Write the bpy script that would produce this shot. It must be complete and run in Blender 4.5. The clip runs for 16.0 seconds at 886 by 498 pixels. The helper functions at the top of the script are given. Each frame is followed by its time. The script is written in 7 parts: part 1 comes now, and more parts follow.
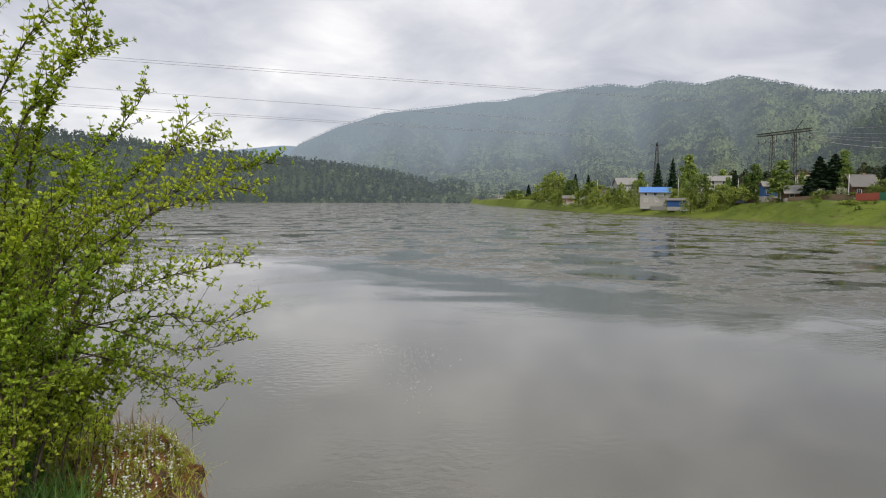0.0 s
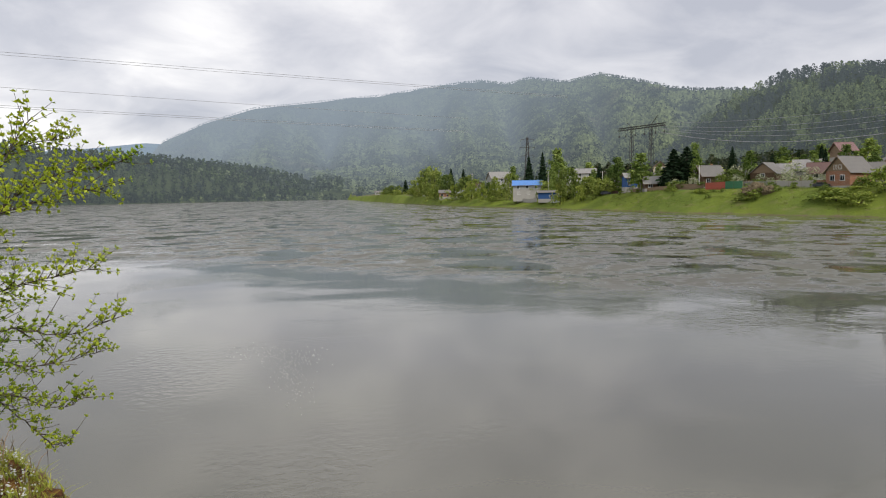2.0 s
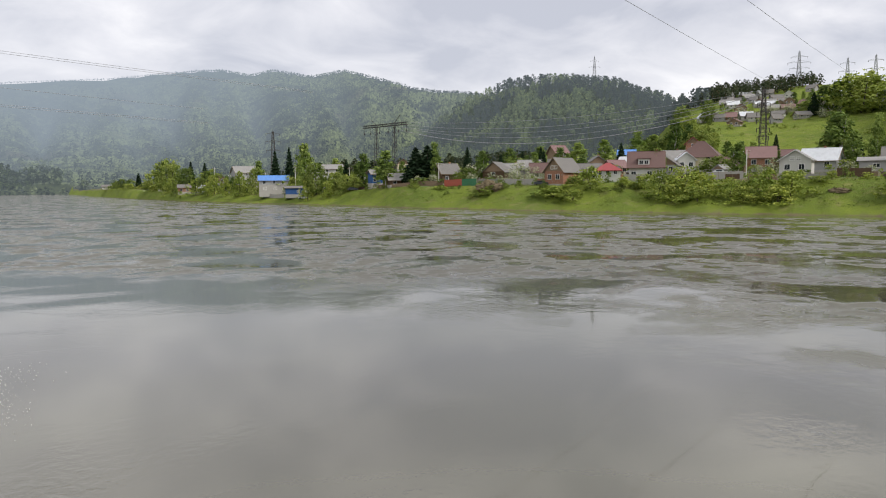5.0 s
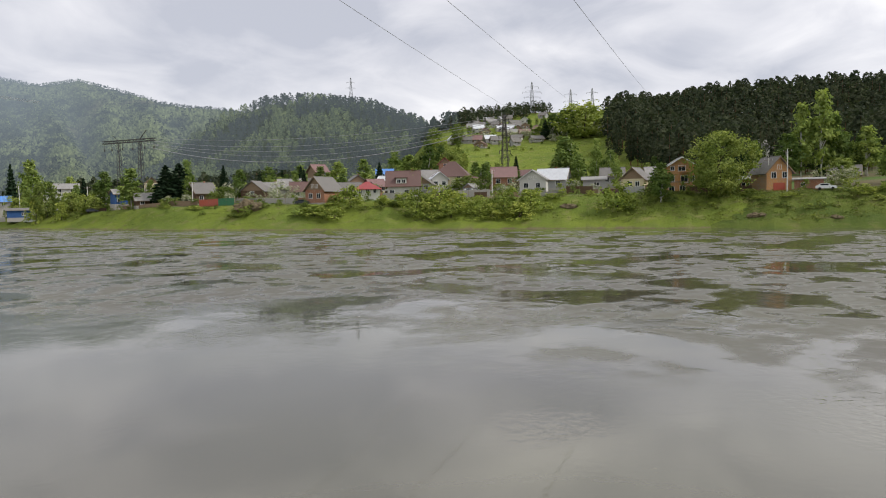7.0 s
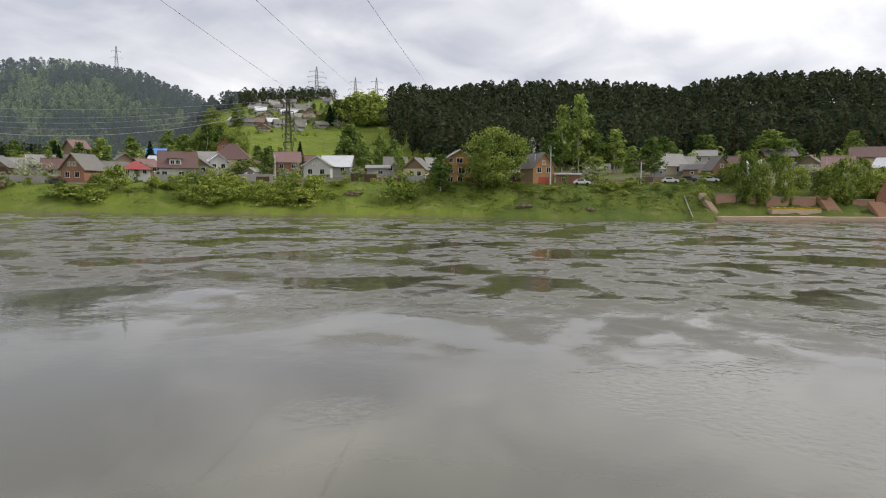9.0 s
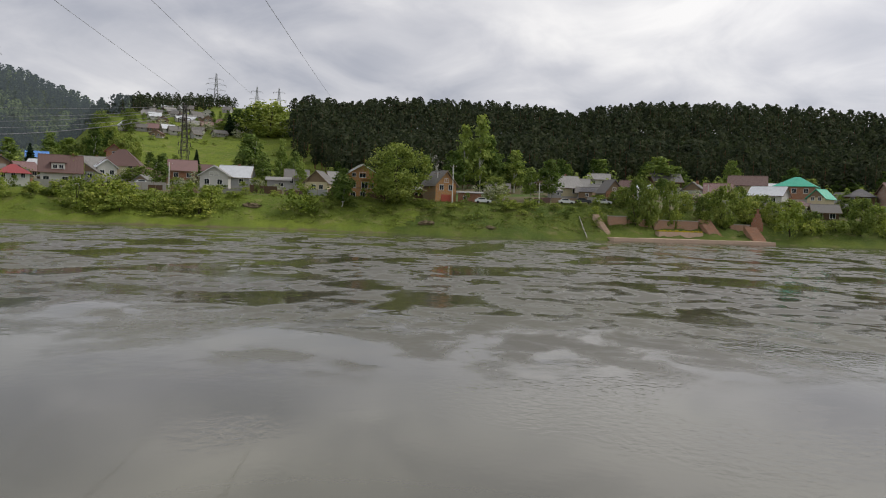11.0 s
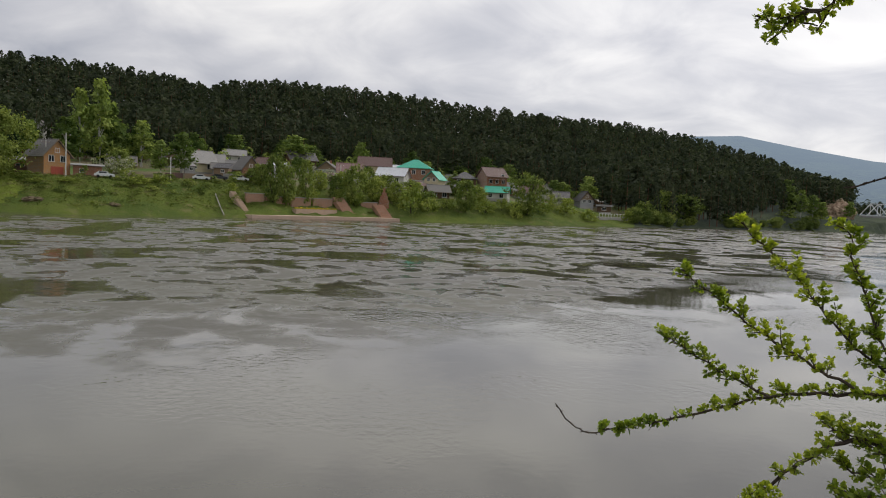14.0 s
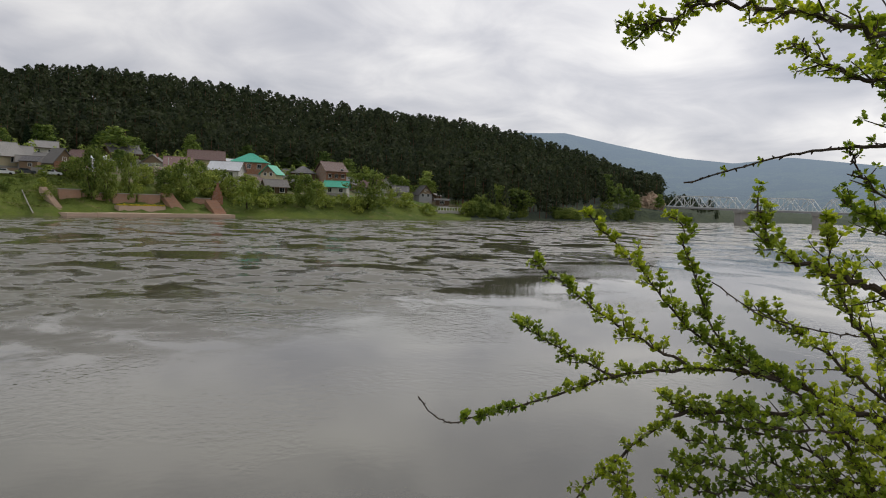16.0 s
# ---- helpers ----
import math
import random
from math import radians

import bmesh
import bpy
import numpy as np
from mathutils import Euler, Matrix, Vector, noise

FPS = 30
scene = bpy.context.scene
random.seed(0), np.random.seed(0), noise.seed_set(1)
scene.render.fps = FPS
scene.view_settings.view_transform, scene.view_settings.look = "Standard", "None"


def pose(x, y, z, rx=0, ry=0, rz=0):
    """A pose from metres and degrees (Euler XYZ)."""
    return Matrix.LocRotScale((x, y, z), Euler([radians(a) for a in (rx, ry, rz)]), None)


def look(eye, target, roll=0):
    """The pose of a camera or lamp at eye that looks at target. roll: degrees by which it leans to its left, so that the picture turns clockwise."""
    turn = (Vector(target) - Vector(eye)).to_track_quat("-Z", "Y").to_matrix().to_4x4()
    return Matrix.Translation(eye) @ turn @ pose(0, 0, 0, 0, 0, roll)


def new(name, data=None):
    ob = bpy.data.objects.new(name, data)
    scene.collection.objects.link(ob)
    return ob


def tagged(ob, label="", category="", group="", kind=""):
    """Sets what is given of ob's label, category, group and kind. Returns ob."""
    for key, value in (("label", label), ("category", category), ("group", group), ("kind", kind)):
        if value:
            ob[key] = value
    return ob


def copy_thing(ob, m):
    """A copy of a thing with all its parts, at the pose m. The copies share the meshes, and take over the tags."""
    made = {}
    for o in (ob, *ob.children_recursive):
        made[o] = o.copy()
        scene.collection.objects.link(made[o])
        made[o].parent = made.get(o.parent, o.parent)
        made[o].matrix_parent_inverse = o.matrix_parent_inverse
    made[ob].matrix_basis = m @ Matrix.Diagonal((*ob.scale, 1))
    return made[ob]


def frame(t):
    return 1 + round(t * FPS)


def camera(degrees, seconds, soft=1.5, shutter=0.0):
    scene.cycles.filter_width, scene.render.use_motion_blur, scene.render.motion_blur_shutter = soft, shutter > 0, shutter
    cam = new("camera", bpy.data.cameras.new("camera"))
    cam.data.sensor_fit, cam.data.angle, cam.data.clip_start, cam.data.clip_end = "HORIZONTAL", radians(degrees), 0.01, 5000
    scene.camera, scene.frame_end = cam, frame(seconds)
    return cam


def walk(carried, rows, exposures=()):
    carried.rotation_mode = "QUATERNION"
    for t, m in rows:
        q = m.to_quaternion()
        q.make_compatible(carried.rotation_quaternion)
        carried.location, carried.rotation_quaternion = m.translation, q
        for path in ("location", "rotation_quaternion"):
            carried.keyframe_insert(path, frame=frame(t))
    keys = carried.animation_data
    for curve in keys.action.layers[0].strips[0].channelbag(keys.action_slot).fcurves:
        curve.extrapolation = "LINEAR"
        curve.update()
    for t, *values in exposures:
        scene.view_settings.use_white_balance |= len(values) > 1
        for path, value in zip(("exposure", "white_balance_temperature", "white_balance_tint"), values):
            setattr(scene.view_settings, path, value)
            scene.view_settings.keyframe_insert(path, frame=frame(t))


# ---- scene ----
from math import atan2, cos, exp, hypot, pi, sin, tan

# The eye stands 6.5 m over the river. Bearings are degrees clockwise from +y.
EYE = 6.5
cam = camera(64.36, 16.0, soft=1.05)
PATH = [
    (0, 0.00, -3.98, -0.30), (0.5, -2.55, -4.47, 0.07), (1, -5.37, -4.09, -0.12), (1.5, -8.13, -4.12, 0.43), (2, -9.93, -4.37, 0.93),
    (2.5, -12.56, -4.57, 1.11), (3, -15.52, -4.61, 0.79), (3.5, -17.92, -4.96, 0.32), (3.7, -19.43, -4.99, 0.42), (5.8, -37.05, -3.85, 0.96),
    (6, -38.85, -3.38, 1.24), (6.5, -44.32, -3.94, 1.33), (7, -49.37, -3.75, 1.17), (7.5, -55.41, -4.15, 0.20), (8, -59.09, -4.32, -0.66),
    (8.5, -62.95, -4.82, 0.04), (9, -66.73, -4.92, -0.45), (9.2, -68.64, -5.6, -0.13), (11.3, -76.92, -2.87, -3.0), (11.5, -79.07, -2.65, -3.63),
    (12, -84.85, -2.40, -2.39), (12.5, -89.74, -2.46, -1.67), (13, -94.36, -2.94, -2.67), (13.5, -98.57, -3.53, -2.35), (14, -103.51, -4.04, -2.80),
    (14.5, -109.02, -5.21, -3.32), (15, -111.91, -4.15, -3.93), (15.5, -114.64, -3.68, -2.80), (16, -116.47, -3.90, -2.38)]
# the hand sways a little while the body turns
SWAY = [(0, -0.13, -0.13), (3, -0.09, -0.12), (9, -0.11, -0.17), (11.5, -0.114, -0.183), (12, -0.099, -0.159), (12.5, -0.078, -0.126), (13, -0.062, -0.099), (13.5, -0.041, -0.065),
        (14, -0.031, -0.049), (14.5, -0.017, -0.028), (15, -0.008, -0.013), (15.5, -0.003, -0.004), (16, 0, 0)]
walk(cam, [(t, pose(*(float(np.interp(t, [s[0] for s in SWAY], [s[k] for s in SWAY])) for k in (1, 2)), EYE, 90 + p, r, y)) for t, y, p, r in PATH],
     exposures=((0, 0.28), (3, 0.36), (6, 0.5), (7, 0.43), (9, 0.4), (11.5, -0.06), (12, -0.1), (12.5, -0.05), (13, -0.04), (14.5, -0.08), (16, -0.14)))

# ---- light ----
SUN_BEARING, SUN_HEIGHT = 150, 43
world = bpy.data.worlds.new("overcast_sky")
scene.world = world
world.use_nodes = True
wn, wl = world.node_tree.nodes, world.node_tree.links
wn.clear()


def wnode(kind, **values):
    n = wn.new(kind)
    for k, v in values.items():
        n.inputs[k.replace("_", " ")].default_value = v
    return n


def wmath(op, a, b=None):
    n = wn.new("ShaderNodeMath")
    n.operation = op
    for i, v in enumerate((a, b)):
        if v is None:
            continue
        if isinstance(v, (int, float)):
            n.inputs[i].default_value = v
        else:
            wl.new(v, n.inputs[i])
    return n.outputs[0]


coord = wn.new("ShaderNodeTexCoord")
split = wn.new("ShaderNodeSeparateXYZ")
wl.new(coord.outputs["Generated"], split.inputs[0])
# cloud deck: the direction is laid on a flat layer overhead
lift = wmath("ADD", wmath("MAXIMUM", split.outputs[2], 0.0), 0.26)
deck = wn.new("ShaderNodeCombineXYZ")
wl.new(wmath("DIVIDE", split.outputs[0], lift), deck.inputs[0])
wl.new(wmath("DIVIDE", split.outputs[1], lift), deck.inputs[1])
big = wnode("ShaderNodeTexNoise", Scale=0.9, Detail=3.0, Roughness=0.5, Distortion=0.3)
fine = wnode("ShaderNodeTexNoise", Scale=2.6, Detail=7.0, Roughness=0.55, Distortion=0.5)
wl.new(deck.outputs[0], big.inputs["Vector"])
wl.new(deck.outputs[0], fine.inputs["Vector"])
cloud = wmath("ADD", wmath("MULTIPLY", big.outputs[0], 0.66), wmath("MULTIPLY", fine.outputs[0], 0.34))
ramp = wn.new("ShaderNodeValToRGB")
wl.new(cloud, ramp.inputs[0])
el = ramp.color_ramp.elements
el[0].position, el[0].color = 0.39, (0.447, 0.46, 0.52, 1)
el[1].position, el[1].color = 0.62, (0.95, 0.93, 0.92, 1)
mid = el.new(0.5)
mid.color = (0.655, 0.652, 0.688, 1)
clouds = wnode("ShaderNodeBackground", Strength=1.0)
towards = wn.new("ShaderNodeVectorMath")
towards.operation = "DOT_PRODUCT"
towards.inputs[1].default_value = (sin(radians(SUN_BEARING)) * cos(radians(SUN_HEIGHT)), cos(radians(SUN_BEARING)) * cos(radians(SUN_HEIGHT)), sin(radians(SUN_HEIGHT)))
wl.new(coord.outputs["Generated"], towards.inputs[0])
wl.new(wmath("ADD", 0.97, wmath("MULTIPLY", wmath("POWER", wmath("MAXIMUM", towards.outputs["Value"], 0.0), 3.0), 0.40)), clouds.inputs["Strength"])
wl.new(ramp.outputs[0], clouds.inputs[0])
sky = wn.new("ShaderNodeTexSky")
sky.sky_type, sky.sun_disc = "NISHITA", False
sky.sun_elevation, sky.sun_rotation = radians(SUN_HEIGHT), radians(SUN_BEARING)
clear = wnode("ShaderNodeBackground", Strength=0.1)
wl.new(sky.outputs[0], clear.inputs[0])
cover = wnode("ShaderNodeMixShader", Fac=0.93)
wl.new(clear.outputs[0], cover.inputs[1])
wl.new(clouds.outputs[0], cover.inputs[2])
wl.new(cover.outputs[0], wn.new("ShaderNodeOutputWorld").inputs[0])

sun = new("sun", bpy.data.lights.new("sun", "SUN"))
sun.data.energy, sun.data.angle, sun.data.color = 1.5, radians(16), (1.0, 0.95, 0.87)
b = radians(SUN_BEARING)
sun.matrix_world = look((0, 0, 0), (-sin(b), -cos(b), -tan(radians(SUN_HEIGHT))))


# ---- materials ----
def rgb(c):
    return (*c, 1.0)


class Mat:
    """A node material with a principled surface, built step by step."""

    def __init__(self, name, color, rough=0.8, metal=0.0, spec=0.3):
        self.m = bpy.data.materials.new(name)
        self.m.use_nodes = True
        self.n, self.l = self.m.node_tree.nodes, self.m.node_tree.links
        self.p = self.n["Principled BSDF"]
        self.p.inputs["Base Color"].default_value = rgb(color)
        self.p.inputs["Roughness"].default_value = rough
        self.p.inputs["Metallic"].default_value = metal
        self.p.inputs["Specular IOR Level"].default_value = spec
        self.c = self.n.new("ShaderNodeRGB")
        self.c.outputs[0].default_value = rgb(color)
        self.out = self.c.outputs[0]
        self.coord = self.n.new("ShaderNodeTexCoord").outputs["Object"]
        self.height = None

    def vec(self, stretch=(1, 1, 1)):
        v = self.n.new("ShaderNodeMapping")
        v.inputs["Scale"].default_value = stretch
        self.l.new(self.coord, v.inputs[0])
        return v.outputs[0]

    def noise(self, scale, detail=4.0, stretch=(1, 1, 1), rough=0.55, distort=0.0):
        t = self.n.new("ShaderNodeTexNoise")
        t.inputs["Scale"].default_value, t.inputs["Detail"].default_value = scale, detail
        t.inputs["Roughness"].default_value, t.inputs["Distortion"].default_value = rough, distort
        self.l.new(self.vec(stretch), t.inputs["Vector"])
        return t.outputs[0]

    def wave(self, scale, stretch=(1, 1, 1), distort=0.0, way="X"):
        t = self.n.new("ShaderNodeTexWave")
        t.bands_direction = way
        t.inputs["Scale"].default_value, t.inputs["Distortion"].default_value = scale, distort
        self.l.new(self.vec(stretch), t.inputs["Vector"])
        return t.outputs["Fac"]

    def span(self, fac, lo, hi, a=0.0, b=1.0):
        r = self.n.new("ShaderNodeMapRange")
        for i, v in enumerate((lo, hi, a, b)):
            r.inputs[1 + i].default_value = v
        self.l.new(fac, r.inputs[0])
        return r.outputs[0]

    def math(self, op, a, b):
        n = self.n.new("ShaderNodeMath")
        n.operation = op
        for i, v in enumerate((a, b)):
            if isinstance(v, (int, float)):
                n.inputs[i].default_value = v
            else:
                self.l.new(v, n.inputs[i])
        return n.outputs[0]

    def blend(self, fac, color, mode="MIX"):
        x = self.n.new("ShaderNodeMix")
        x.data_type, x.blend_type = "RGBA", mode
        if isinstance(fac, (int, float)):
            x.inputs[0].default_value = fac
        else:
            self.l.new(fac, x.inputs[0])
        self.l.new(self.out, x.inputs[6])
        if isinstance(color, tuple):
            x.inputs[7].default_value = rgb(color)
        else:
            self.l.new(color, x.inputs[7])
        self.out = x.outputs[2]
        return self

    def vary(self, amount=0.3, per="island"):
        """Value shift by island or by object."""
        if per == "island":
            r = self.n.new("ShaderNodeNewGeometry").outputs["Random Per Island"]
        else:
            r = self.n.new("ShaderNodeObjectInfo").outputs["Random"]
        h = self.n.new("ShaderNodeHueSaturation")
        self.l.new(self.span(r, 0, 1, 1 - amount, 1 + amount), h.inputs["Value"])
        self.l.new(self.span(r, 0, 1, 0.5 + amount * 0.04, 0.5 - amount * 0.04), h.inputs["Hue"])
        self.l.new(self.out, h.inputs["Color"])
        self.out = h.outputs[0]
        return self

    def bump(self, fac, strength=0.3, dist=0.02):
        b = self.n.new("ShaderNodeBump")
        b.inputs["Strength"].default_value, b.inputs["Distance"].default_value = strength, dist
        self.l.new(fac, b.inputs["Height"])
        if self.height:
            self.l.new(self.height, b.inputs["Normal"])
        self.height = b.outputs[0]
        return self

    def shine(self, color, amount):
        """Light that shines through leaves."""
        t = self.n.new("ShaderNodeBsdfTranslucent")
        h = self.n.new("ShaderNodeMix")
        h.data_type, h.blend_type = "RGBA", "MULTIPLY"
        h.inputs[0].default_value = 1.0
        self.l.new(self.out, h.inputs[6])
        h.inputs[7].default_value = rgb(color)
        self.l.new(h.outputs[2], t.inputs[0])
        s = self.n.new("ShaderNodeMixShader")
        s.inputs[0].default_value = amount
        self.l.new(self.p.outputs[0], s.inputs[1])
        self.l.new(t.outputs[0], s.inputs[2])
        self.l.new(s.outputs[0], self.n["Material Output"].inputs[0])
        return self

    def done(self):
        self.l.new(self.out, self.p.inputs["Base Color"])
        if self.height:
            self.l.new(self.height, self.p.inputs["Normal"])
        return self.m


def paint(name, color, rough=0.7, grain=8.0, dirt=0.25):
    m = Mat(name, color, rough)
    m.blend(m.span(m.noise(0.8, 5), 0.45, 0.75, 0, dirt), tuple(c * 0.55 for c in color))
    m.blend(m.span(m.noise(grain, 3), 0.4, 0.8, 0, dirt * 0.6), tuple(c * 0.7 for c in color))
    return m.done()


def sheet(name, color, rough=0.45):
    """Ribbed roofing sheet with streaks."""
    m = Mat(name, color, rough, 0.0, 0.5)
    m.blend(m.span(m.noise(1.2, 5, (1, 0.2, 1)), 0.45, 0.8, 0, 0.45), tuple(c * 0.6 + 0.02 for c in color))
    m.bump(m.wave(2.2), 0.6, 0.04)
    return m.done()


def bricks(name, color, mortar=(0.35, 0.32, 0.28)):
    m = Mat(name, color, 0.85)
    t = m.n.new("ShaderNodeTexBrick")
    t.inputs["Scale"].default_value = 4.0
    t.inputs["Color1"].default_value = rgb(color)
    t.inputs["Color2"].default_value = rgb(tuple(c * 0.72 for c in color))
    t.inputs["Mortar"].default_value = rgb(mortar)
    t.inputs["Mortar Size"].default_value = 0.012
    turn = m.n.new("ShaderNodeMapping")
    turn.inputs["Rotation"].default_value = (pi / 2, 0, 0)
    m.l.new(m.coord, turn.inputs[0])
    m.l.new(turn.outputs[0], t.inputs["Vector"])
    m.blend(1.0, t.outputs[0])
    m.blend(m.span(m.noise(0.5, 5), 0.5, 0.8, 0, 0.4), tuple(c * 0.6 for c in color))
    return m.done()


def boards(name, color):
    m = Mat(name, color, 0.8)
    m.blend(m.span(m.noise(3, 6, (0.3, 0.3, 5)), 0.35, 0.75, 0, 0.6), tuple(c * 0.5 for c in color))
    m.bump(m.wave(1.6, way="Z"), 0.5, 0.03)
    return m.done()


def foliage(name, color, other, size=0.12, glow=(0.9, 1.0, 0.4), amount=0.3, per=0.35, air=0, sharp=(0.38, 0.64), spec=0.12, haze=None, each=0):
    """Leaves: two greens that drift from tree to tree, and a shift from clump to clump; air and haze mix in painted
    haze.
    """
    m = Mat(name, color, 0.8, 0.0, spec)
    m.blend(m.span(m.noise(size, 3), *sharp), other)
    m.vary(per)
    if each:
        m.vary(each, "object")
    m.shine(glow, amount)
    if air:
        haze_glow(m, (0.27, 0.32, 0.37), air)
    if haze:
        haze_glow(m, *haze)
    return m.done()


M_GRASS = Mat("bank_grass", (0.185, 0.232, 0.035), 0.95, 0, 0.1)
M_GRASS.blend(M_GRASS.span(M_GRASS.noise(0.06, 5), 0.42, 0.62), (0.13, 0.175, 0.030))
M_GRASS.blend(M_GRASS.span(M_GRASS.noise(0.25, 6, rough=0.7), 0.54, 0.66, 0, 0.8), (0.30, 0.27, 0.11))
M_GRASS.blend(M_GRASS.span(M_GRASS.noise(0.5, 6, (1, 1, 1), 0.75), 0.47, 0.62, 0, 0.4), (0.06, 0.10, 0.02))
M_GRASS.blend(M_GRASS.span(M_GRASS.noise(2.5, 6, rough=0.7), 0.45, 0.7, 0, 0.4), (0.07, 0.11, 0.02))
up = M_GRASS.n.new("ShaderNodeSeparateXYZ")
M_GRASS.l.new(M_GRASS.coord, up.inputs[0])
wet = M_GRASS.math("ADD", up.outputs[2], M_GRASS.math("MULTIPLY", M_GRASS.noise(0.3, 5, rough=0.7), -1.6))
M_GRASS.blend(M_GRASS.span(wet, -0.85, -0.45, 1.0, 0.0), (0.16, 0.13, 0.08))  # bare mud at the waterline
M_GRASS.bump(M_GRASS.noise(1.0, 6, rough=0.75), 1.0, 0.5)
M_GRASS = M_GRASS.done()
# darker grass colours for the far bank from about bearing 70 on
M_GRASS_DARK = Mat("darker_bank_grass", (0.118, 0.150, 0.028), 0.95, 0, 0.1)
M_GRASS_DARK.blend(M_GRASS_DARK.span(M_GRASS_DARK.noise(0.09, 5), 0.42, 0.62), (0.082, 0.118, 0.024))
M_GRASS_DARK.blend(M_GRASS_DARK.span(M_GRASS_DARK.noise(0.3, 6, rough=0.7), 0.55, 0.68, 0, 0.8), (0.22, 0.19, 0.09))
M_GRASS_DARK.blend(M_GRASS_DARK.span(M_GRASS_DARK.noise(1.2, 6, rough=0.75), 0.47, 0.64, 0, 0.5), (0.05, 0.08, 0.018))
M_GRASS_DARK.bump(M_GRASS_DARK.noise(1.0, 6, rough=0.75), 1.0, 0.5)
M_GRASS_DARK = M_GRASS_DARK.done()
M_YARD = Mat("village_soil", (0.15, 0.13, 0.075), 0.95, 0, 0.1)
M_YARD.blend(M_YARD.span(M_YARD.noise(0.07, 5), 0.45, 0.6), (0.09, 0.15, 0.035))
M_YARD.blend(M_YARD.span(M_YARD.noise(0.6, 6), 0.5, 0.75, 0, 0.7), (0.2, 0.17, 0.12))
M_YARD.bump(M_YARD.noise(1.0, 5), 0.8, 0.3)
M_YARD = M_YARD.done()
M_FLOOR = Mat("hazed_forest_floor", (0.055, 0.070, 0.028), 0.95, 0, 0.1)
M_FLOOR.blend(M_FLOOR.span(M_FLOOR.noise(0.15, 6), 0.4, 0.65), (0.036, 0.048, 0.022))
M_FLOOR.bump(M_FLOOR.noise(0.5, 6), 1.0, 0.8)


def haze_glow(m, air, length, power=1.0):
    """Painted haze for what lies hundreds of metres off: a glow mixed in, growing with distance from the origin."""
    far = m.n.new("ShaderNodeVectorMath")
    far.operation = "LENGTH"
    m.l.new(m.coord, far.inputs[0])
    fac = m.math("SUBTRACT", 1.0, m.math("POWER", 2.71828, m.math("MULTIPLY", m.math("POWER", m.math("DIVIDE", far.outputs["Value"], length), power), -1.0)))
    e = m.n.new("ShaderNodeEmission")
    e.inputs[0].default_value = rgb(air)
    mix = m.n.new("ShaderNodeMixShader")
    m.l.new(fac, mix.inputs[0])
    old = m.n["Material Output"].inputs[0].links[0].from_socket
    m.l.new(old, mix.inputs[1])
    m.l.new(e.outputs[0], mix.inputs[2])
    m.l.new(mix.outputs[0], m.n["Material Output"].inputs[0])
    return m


# haze is painted onto the forest floor too
M_FLOOR = haze_glow(M_FLOOR, (0.27, 0.32, 0.37), 8000).done()


def distance(name, wood, glade, air, length, power=1.0):
    """Wooded mountains kilometres off: crowns of dark conifers and light birches, whose mixture drifts over the slopes,
    under a painted haze glow.
    """
    m = Mat(name, wood, 1.0, 0, 0.0)
    cell = m.n.new("ShaderNodeTexVoronoi")
    cell.inputs["Scale"].default_value = 0.1
    at = m.n.new("ShaderNodeSeparateXYZ")
    m.l.new(m.coord, at.inputs[0])
    lay = m.n.new("ShaderNodeCombineXYZ")
    m.l.new(m.math("MULTIPLY", m.math("ARCTAN2", at.outputs[0], at.outputs[1]), 2600.0), lay.inputs[0])
    m.l.new(m.math("MULTIPLY", at.outputs[1], 0.25), lay.inputs[1])
    m.l.new(at.outputs[2], lay.inputs[2])
    m.l.new(lay.outputs[0], cell.inputs["Vector"])
    pick = m.n.new("ShaderNodeSeparateColor")
    m.l.new(cell.outputs["Color"], pick.inputs[0])
    drift = m.math("ADD", m.math("MULTIPLY", m.noise(0.0042, 5, (1, 0.6, 1.8), 0.6, 1.0), 0.7), m.math("MULTIPLY", m.noise(0.014, 4, (1, 0.5, 1.6), 0.6), 0.3))
    light = m.math("ADD", m.span(drift, 0.45, 0.56, -0.45, 0.75), pick.outputs[0])
    m.blend(m.span(light, 0.1, 1.1), glade)
    m.blend(m.span(pick.outputs[1], 0.4, 1.0, 0, 0.5), tuple(c * 0.5 for c in wood))
    m.blend(m.span(m.noise(0.005, 5, rough=0.6), 0.58, 0.7, 0, 0.45), (0.11, 0.085, 0.065))
    m.bump(cell.outputs["Distance"], 0.9, -9.0)
    m.bump(m.noise(0.006, 4), 1.0, 40.0)
    return haze_glow(m, air, length, power).done()


# each ends with the colour, reach and power of its painted haze
M_FAR = distance("hazed_mountain_woods", (0.034, 0.046, 0.030), (0.155, 0.188, 0.082), (0.238, 0.283, 0.330), 2500, 2.8)
M_FAR_LEAF = foliage("hazed_mountain_leaves", (0.034, 0.046, 0.030), (0.155, 0.188, 0.082), 0.006, (0.9, 1.0, 0.4), 0.15, 0.22, sharp=(0.48, 0.6), spec=0.0, haze=((0.238, 0.283, 0.330), 2500, 2.8))
M_RIM = distance("hazed_valley_woods", (0.035, 0.05, 0.03), (0.10, 0.13, 0.055), (0.265, 0.335, 0.425), 2900, 1.5)

M_WATER = Mat("river_water", (0.092, 0.087, 0.054), 0.03, 0, 0.5)
M_WATER.p.inputs["IOR"].default_value = 1.75
ruffle = M_WATER.n.new("ShaderNodeAttribute")
ruffle.attribute_name = "ruffle"                                         # 0 on the calm water, 1 on the ruffled stream
ruffle = ruffle.outputs["Fac"]
slick = M_WATER.span(M_WATER.noise(0.1, 3, (1, 1, 1), 0.48, 0.5), 0.42, 0.50)      # 0 on glassy boils and slicks
